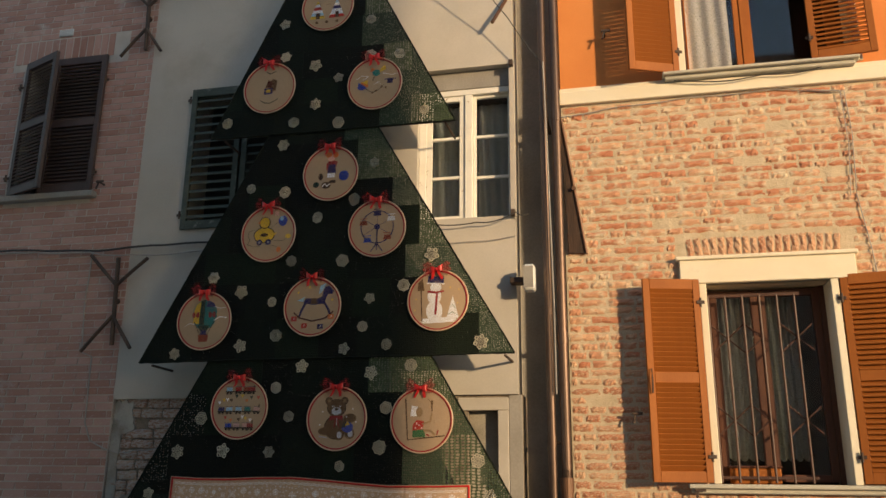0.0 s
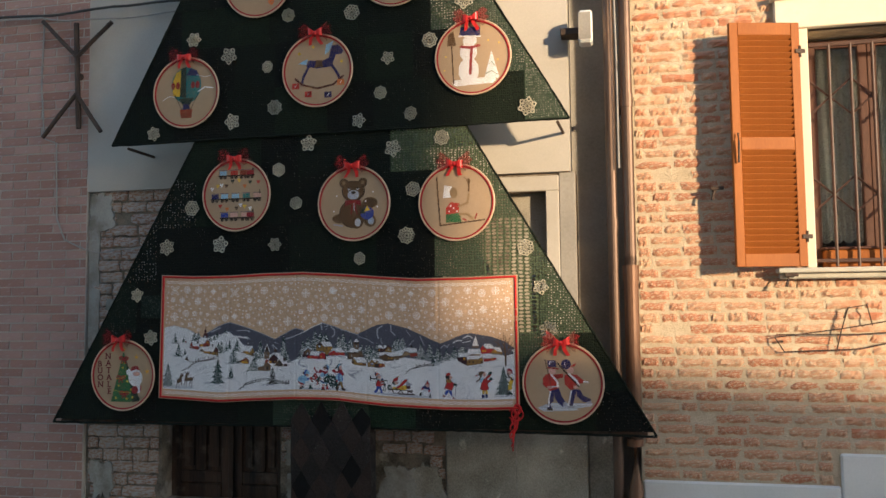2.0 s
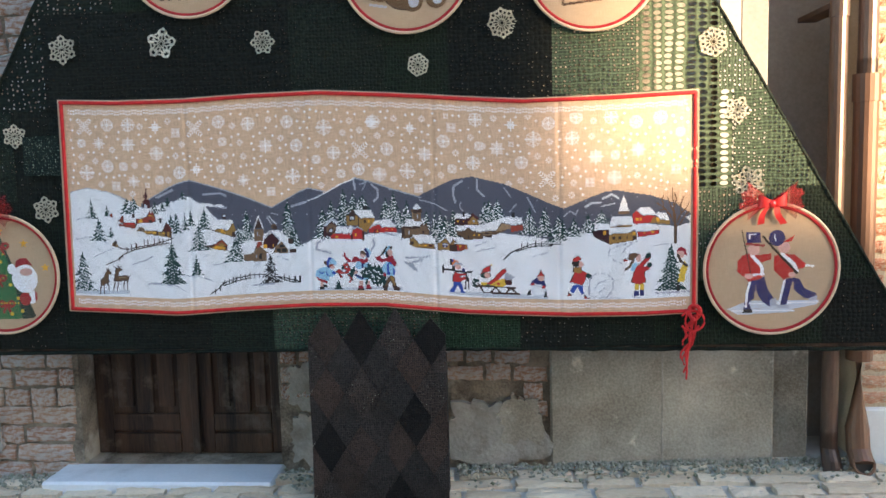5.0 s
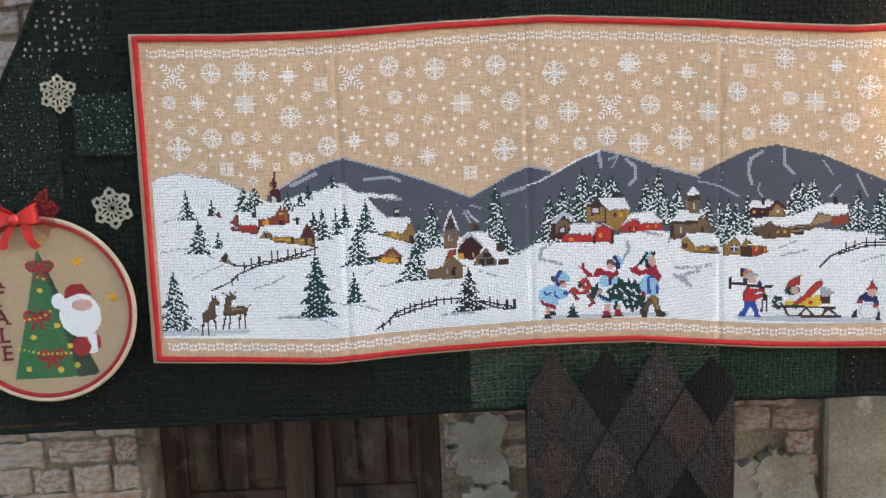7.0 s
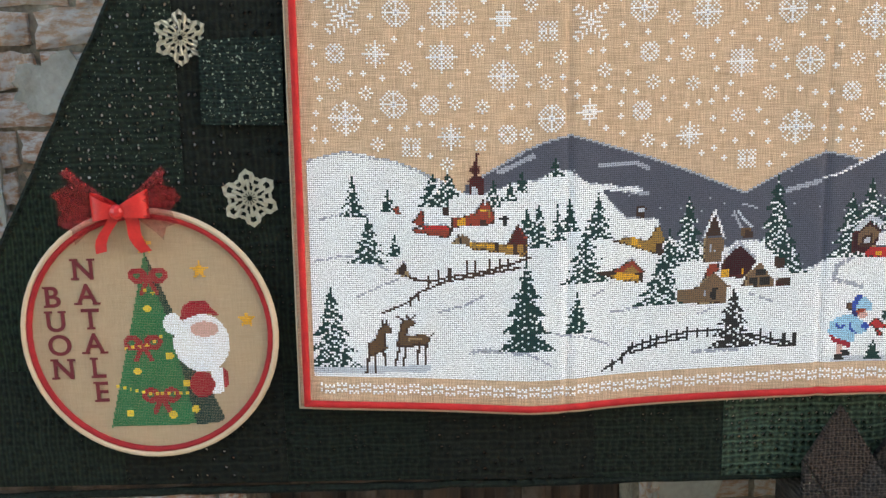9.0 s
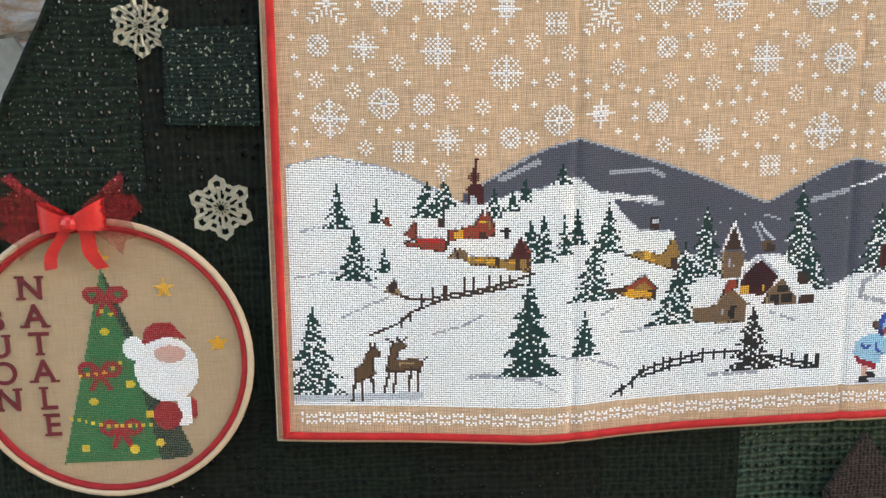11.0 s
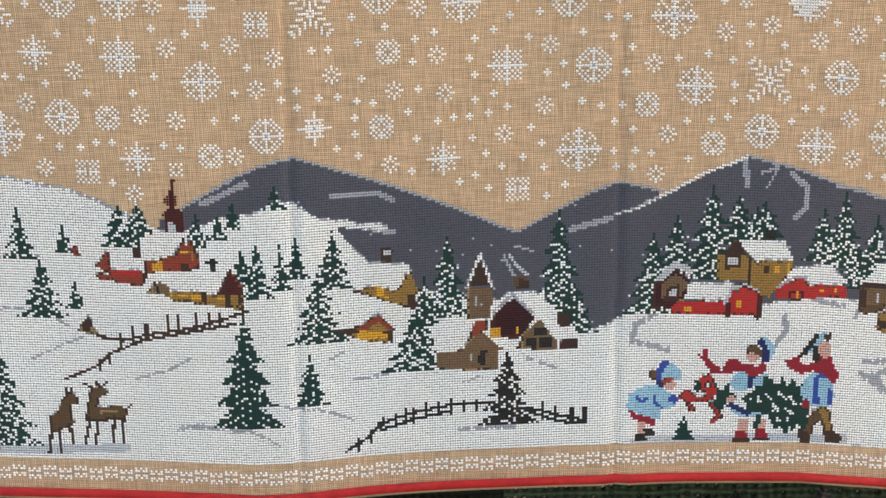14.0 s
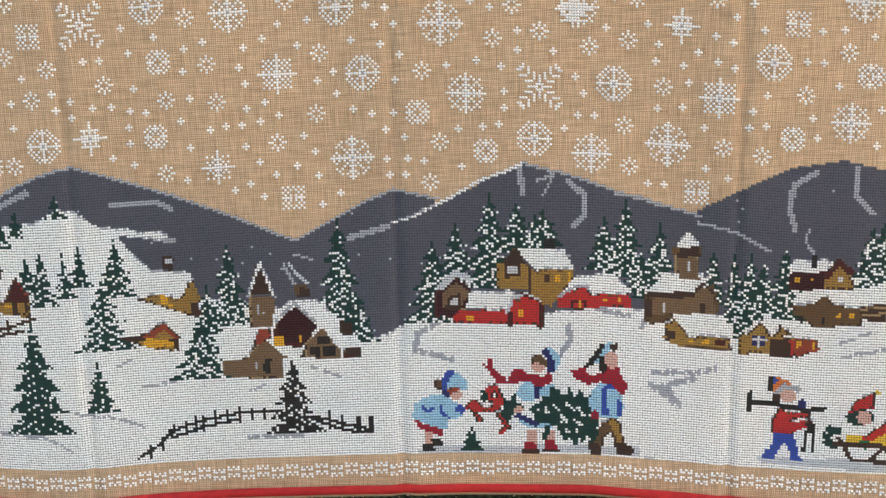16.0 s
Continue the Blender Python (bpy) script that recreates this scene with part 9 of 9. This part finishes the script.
def draw_marchers(c):
    c.poly("pale", (13.6, 15.4), (29.3, 21.6), (81.2, 21.9), (79.3, 18.2), (60.8, 14.9), (64.5, 13.0), (21.9, 10.8))
    c.line("snow", 1, (17.3, 14.1), (62.7, 13.8))
    c.line("snow", 1, (29.3, 19.1), (80.3, 20.1))
    c.poly("navy", (29.0, 36.4), (35.3, 38.0), (33.4, 23.8), (29.7, 20.1), (32.3, 13.0), (25.3, 12.3), (27.1, 23.8))
    c.poly("navy", (34.5, 38.6), (40.8, 39.5), (43.6, 30.3), (48.2, 22.9), (45.3, 16.9), (39.5, 20.6), (35.4, 28.4))
    c.line("snow", 2, (30.1, 35.3), (28.2, 27.5), (27.5, 17.3))
    c.poly("ink", (25.6, 14.9), (32.7, 15.3), (32.3, 12.3), (25.3, 12.3))
    c.poly("ash", (45.1, 22.3), (49.7, 23.8), (50.1, 17.9), (45.1, 17.1))
    c.poly("red", (24.7, 56.2), (29.3, 57.5), (34.9, 56.2), (45.6, 57.5), (46.0, 53.0), (37.7, 50.6), (40.8, 41.4), (37.7, 38.2), (29.3, 36.0), (27.1, 38.6), (20.6, 44.1), (21.0, 51.6))
    c.line("snow", 3, (31.6, 56.0), (38.6, 47.9), (39.0, 41.9))
    c.line("snow", 2, (32.7, 41.4), (40.1, 41.9))
    c.ellipse("rose", 29.3, 40.4, 3.0, 2.2)
    c.ellipse("rose", 32.7, 60.4, 4.3, 4.1)
    c.poly("navy", (27.1, 73.4), (37.3, 73.8), (38.2, 65.4), (27.5, 65.4))
    c.line("crimson", 2, (27.5, 64.9), (40.1, 63.4))
    c.line("snow", 1, (29.7, 68.6), (29.7, 71.9), (34.0, 72.3))
    c.line("ink", 1, (23.8, 75.6), (27.1, 59.9), (30.8, 42.7))
    c.poly("navy", (54.9, 37.5), (62.1, 38.6), (59.3, 27.5), (57.1, 17.9), (50.3, 17.1), (53.4, 27.5))
    c.poly("navy", (61.7, 39.0), (66.7, 37.7), (70.4, 30.6), (79.0, 26.6), (77.9, 21.6), (70.1, 23.4), (62.7, 29.3))
    c.line("snow", 2, (55.6, 36.7), (53.8, 28.4), (51.9, 18.8))
    c.poly("ash", (50.6, 18.2), (59.3, 18.6), (59.3, 15.3), (50.6, 15.6))
    c.poly("ash", (72.9, 22.9), (79.3, 25.3), (79.7, 21.9), (74.7, 20.8))
    c.poly("red", (47.5, 55.3), (53.4, 57.1), (62.7, 56.2), (71.6, 48.8), (68.6, 45.6), (62.7, 46.0), (60.8, 40.4), (55.3, 37.3), (47.5, 45.1))
    c.line("snow", 3, (53.4, 57.1), (62.3, 48.8), (64.5, 43.8))
    c.line("snow", 2, (71.0, 47.9), (76.0, 47.5))
    c.ellipse("rose", 54.9, 61.7, 4.4, 4.1)
    c.ellipse("navy", 49.7, 69.0, 5.7, 5.9)
    c.poly("red", (54.3, 66.0), (62.1, 70.8), (60.8, 66.9), (56.2, 65.3))
    c.line("snow", 1, (47.9, 71.0), (48.8, 66.4))
    c.ellipse("rose", 60.8, 41.2, 2.6, 1.9)
    c.line("ink", 2, (39.5, 70.1), (52.5, 55.3), (64.5, 42.7))


hoop(-0.09, 6.36, -0.014, "hoop with two striped tents cross-stitched on linen", draw_huts, 1)
hoop(-0.672, 5.49, -0.014, "hoop with a small gift heap cross-stitched on linen", draw_gift, 2)
hoop(0.445, 5.43, -0.014, "hoop with kites and planes cross-stitched on linen", draw_kites, 3)
hoop(0.025, 4.52, 0.0, "hoop with soft toys and balls cross-stitched on linen", draw_toys, 4)
hoop(-0.579, 3.94, 0.0, "hoop with a yellow toy duck cross-stitched on linen", draw_duck, 5)
hoop(0.511, 3.935, 0.0, "hoop with a fairground wheel cross-stitched on linen", draw_wheel, 6)
hoop(-1.176, 3.11, 0.0, "hoop with a hot-air balloon cross-stitched on linen", draw_balloon, 7)
hoop(-0.09, 3.21, 0.0, "hoop with a blue rocking horse cross-stitched on linen", draw_horse, 8)
hoop(1.103, 3.225, 0.0, "hoop with a white snow figure cross-stitched on linen", draw_snow_figure, 9)
hoop(-0.753, 2.29, 0.014, "hoop with three toy trains cross-stitched on linen", draw_trains, 10)
hoop(0.19, 2.19, 0.014, "hoop with a brown teddy bear cross-stitched on linen", draw_bear, 11)
hoop(0.966, 2.17, 0.014, "hoop with a seated red and green shape cross-stitched on linen", draw_seated_shape, 12)
greeting = hoop(-1.702, 0.91, 0.018, "hoop with a green tree and greeting words cross-stitched on linen", draw_greeting, 13, 0.275, -0.035)
hoop(1.703, 0.88, 0.010, "hoop with two red and navy shapes cross-stitched on linen", draw_marchers, 14)


def letter(ch, x, z, h, parent):
    cu = bpy.data.curves.new("letter", "FONT")
    cu.body, cu.size, cu.extrude, cu.align_x = ch, h * 1.40, 0.0008, "CENTER"
    cu.offset = 0.0008
    tmp = bpy.data.objects.new("letter", cu)
    me = bpy.data.meshes.new_from_object(tmp)
    bpy.data.objects.remove(tmp)
    xs, ys = [v.co.x for v in me.vertices], [v.co.y for v in me.vertices]
    x0, x1, y0, y1 = min(xs), max(xs), min(ys), max(ys)
    b = bmesh.new()
    b.from_mesh(me)
    inner = 0.003
    for u, top in {"N": ((0, 0), (0, 1), (1, 1)), "A": ((0, 0), (1, 0)), "T": ((0.5, 0),), "L": ((0.06, 0), (0.06, 1)), "E": ((0.04, 0), (0.04, 1)), "B": ((0.04, 0), (0.04, 1)), "U": ((0.06, 1), (0.94, 1))}.get(ch, ()):
        cx = x0 + inner + (x1 - x0 - 2 * inner) * u
        cy = y1 - 0.0022 if top else y0 + 0.0022
        bmesh.ops.create_cube(b, size=1.0, matrix=Matrix.LocRotScale((cx, cy, 0.0003), None, (0.017, 0.0044, 0.0018)))
    b.to_mesh(me)
    b.free()
    me.materials.clear()
    me.materials.append(THREADS["wine"])
    ob = put("letter", me, parent, "", (x, -0.0098, z))
    ob.rotation_euler = (radians(90), 0, 0)


for k, ch in enumerate("NATALE"):
    letter(ch, -0.131 + 0.003 * k, 0.126 - 0.0545 * k, 0.046, greeting)
for k, ch in enumerate("BUON"):
    letter(ch, -0.203 + 0.003 * k, 0.067 - 0.0535 * k, 0.046, greeting)

# ---- the walls' bricks and the paving, last ----
old = brick_variants("brick", BRICK_OLD, 1.2, 14, 11, 6, 3)
smooth_b = brick_variants("brick", BRICK_NEW, 0.25, 6, 12, 2, 1)
sooty = brick_variants("brick", BRICK_DARK, 1.1, 12, 13, 5, 3)
gx0, gx1, gz0, gz1 = OPEN_GRILLE
lay_bricks("brick", wall_right, old, (2.235, 6.4, 0.168, 5.18), 0.0795, 0.25, 0.018, WALL_Y, [(gx0 - 0.20, gx1 + 0.20, gz1 - 0.02, gz1 + 0.42), (gx0 - 0.03, gx1 + 0.03, gz0 - 0.05, gz1), (3.53, 9, 0.0, 0.385)], (2.235, 3.6, 0.1, 2.6), 21, 0.0045, (0.0080, 0.0125), 0.02)
lay_bricks("brick", wall_left, smooth_b, (-7.0, -2.302, -0.30, 8.6), 0.0768, 0.265, 0.012, WALL_Y, [(OPEN_BROWN[0] - 0.16, OPEN_BROWN[1] + 0.25, OPEN_BROWN[3] - 0.0, OPEN_BROWN[3] + 0.30), (OPEN_BROWN[0], OPEN_BROWN[1], OPEN_BROWN[2] - 0.06, OPEN_BROWN[3])], (-3.4, -2.30, -0.3, 4.4), 22, 0.0, (0.0085, 0.0105))
lay_bricks("brick", wall_low, sooty, (-2.28, -1.0, -0.22, 2.40), 0.098, 0.28, 0.012, 0.41, [(OPEN_DOOR[0] - 0.0, OPEN_DOOR[1], -0.5, OPEN_DOOR[3])], (-2.28, -1.0, -0.3, 2.4), 23, 0.0035, (0.012, 0.024), 0.02)
lay_bricks("brick", wall_low, sooty, (-0.55, 0.785, 0.1, 0.62), 0.092, 0.22, 0.014, 0.41, [(-0.6, -0.22, -0.5, 0.16), (0.24, 0.62, -0.5, 0.24)], (-2.28, 1.0, -0.3, 2.4), 24, 0.006, (0.012, 0.030), 0.05)
# upright bricks of the flat arch over the grilled window
rng = random.Random(5)
for k in range(19):
    x = gx0 - 0.10 + k * 0.068
    ob = put("arch_brick", rng.choice(old)[2], wall_right, "", (x, WALL_Y - rng.uniform(0.011, 0.017), gz1 + 0.335 + rng.uniform(-0.008, 0.008)))
    ob.scale, ob.rotation_euler = (0.17, 1, 0.052), (0, radians(90) + (k - 9) * 0.012, 0)

# paving stones along the facade
rng = random.Random(31)
pv = []
for k in range(8):
    nx, ny = 4, 3
    verts, faces = [], []
    for j in range(ny + 1):
        for i in range(nx + 1):
            e = i in (0, nx) or j in (0, ny)
            verts.append((-0.5 + i / nx + rng.uniform(-0.03, 0.03), -0.5 + j / ny + rng.uniform(-0.05, 0.05), (-0.007 if e else 0) + rng.uniform(-0.005, 0.004)))
    for j in range(ny):
        for i in range(nx):
            a = j * (nx + 1) + i
            faces.append((a, a + 1, a + nx + 2, a + nx + 1))
    rim = list(range(nx + 1)) + [nx + (nx + 1) * j for j in range(1, ny + 1)] + [(nx + 1) * ny + i for i in range(nx - 1, -1, -1)] + [(nx + 1) * j for j in range(ny - 1, 0, -1)]
    n = len(verts)
    verts += [(verts[i][0], verts[i][1], -0.05) for i in rim]
    for q in range(len(rim)):
        faces.append((rim[q], n + q, n + (q + 1) % len(rim), rim[(q + 1) % len(rim)]))
    pv.append(mesh_of("paving_stone", verts, faces, PAVER))
made = 0
y = 0.34
while y > -1.2:
    d = rng.uniform(0.12, 0.17)
    x = -3.6 + rng.uniform(0, 0.2)
    while x < 4.4:
        w = rng.uniform(0.17, 0.33)
        if made < 300:
            ob = put("paving_stone", rng.choice(pv), ground, "", (x + w / 2, y - d / 2 + rng.uniform(-0.012, 0.012), ground_z(x) + rng.uniform(0.020, 0.030)))
            ob.scale, ob.rotation_euler = (w - 0.028, d - 0.026, 1), (rng.uniform(-0.02, 0.02), rng.uniform(-0.02, 0.02), rng.uniform(-0.09, 0.09))
            made += 1
        x += w
    y -= d
# the paving goes on across the street, joined
pv_v, pv_f = [], []
while y > -8.7:
    d = rng.uniform(0.13, 0.18)
    x = -7.0 + rng.uniform(0, 0.2)
    while x < 9.0:
        w = rng.uniform(0.2, 0.36)
        cx, cy, z = x + w / 2, y - d / 2, ground_z(x + w / 2) + rng.uniform(0.016, 0.026)
        hx, hy = w / 2 - 0.014, d / 2 - 0.013
        base = len(pv_v)
        for sx, sy in ((-1, -1), (1, -1), (1, 1), (-1, 1)):
            pv_v.append((cx + sx * hx * rng.uniform(0.95, 1.0), cy + sy * hy * rng.uniform(0.93, 1.0), z - 0.05))
        for sx, sy in ((-1, -1), (1, -1), (1, 1), (-1, 1)):
            pv_v.append((cx + sx * (hx - 0.012), cy + sy * (hy - 0.01), z + rng.uniform(-0.003, 0.003)))
        pv_f += [tuple(base + q for q in f) for f in ((4, 5, 6, 7), (0, 1, 5, 4), (1, 2, 6, 5), (2, 3, 7, 6), (3, 0, 4, 7))]
        x += w
    y -= d
tagged(put("paving", mesh_of("paving", pv_v, pv_f, PAVER), ground), kind="stuff")

# loose grit and moss gathered along the foot of the wall
rng = random.Random(41)
gv, gf = [], []
for k in range(2600):
    x = rng.uniform(-2.3, 2.25)
    if -1.72 < x < -0.53 or -0.3 < x < 0.33:
        continue
    yy = 0.365 - abs(rng.gauss(0, 0.10))
    r = rng.uniform(0.004, 0.013)
    base = len(gv)
    z = ground_z(x) + 0.028
    gv += [(x + r * rng.uniform(0.7, 1.3), yy, z), (x, yy + r * rng.uniform(0.6, 1.1), z), (x - r * rng.uniform(0.7, 1.3), yy, z), (x, yy - r * rng.uniform(0.6, 1.1), z), (x + rng.uniform(-1, 1) * r * 0.3, yy, z + r * rng.uniform(0.5, 0.9)), (x, yy, z - r)]
    gf += [tuple(base + q for q in f) for f in ((0, 1, 4), (1, 2, 4), (2, 3, 4), (3, 0, 4), (1, 0, 5), (2, 1, 5), (3, 2, 5), (0, 3, 5))]
tagged(put("gravel", mesh_of("gravel", gv, gf, GRIT)), "loose grit and moss along the foot of the wall", "gravel", kind="stuff")
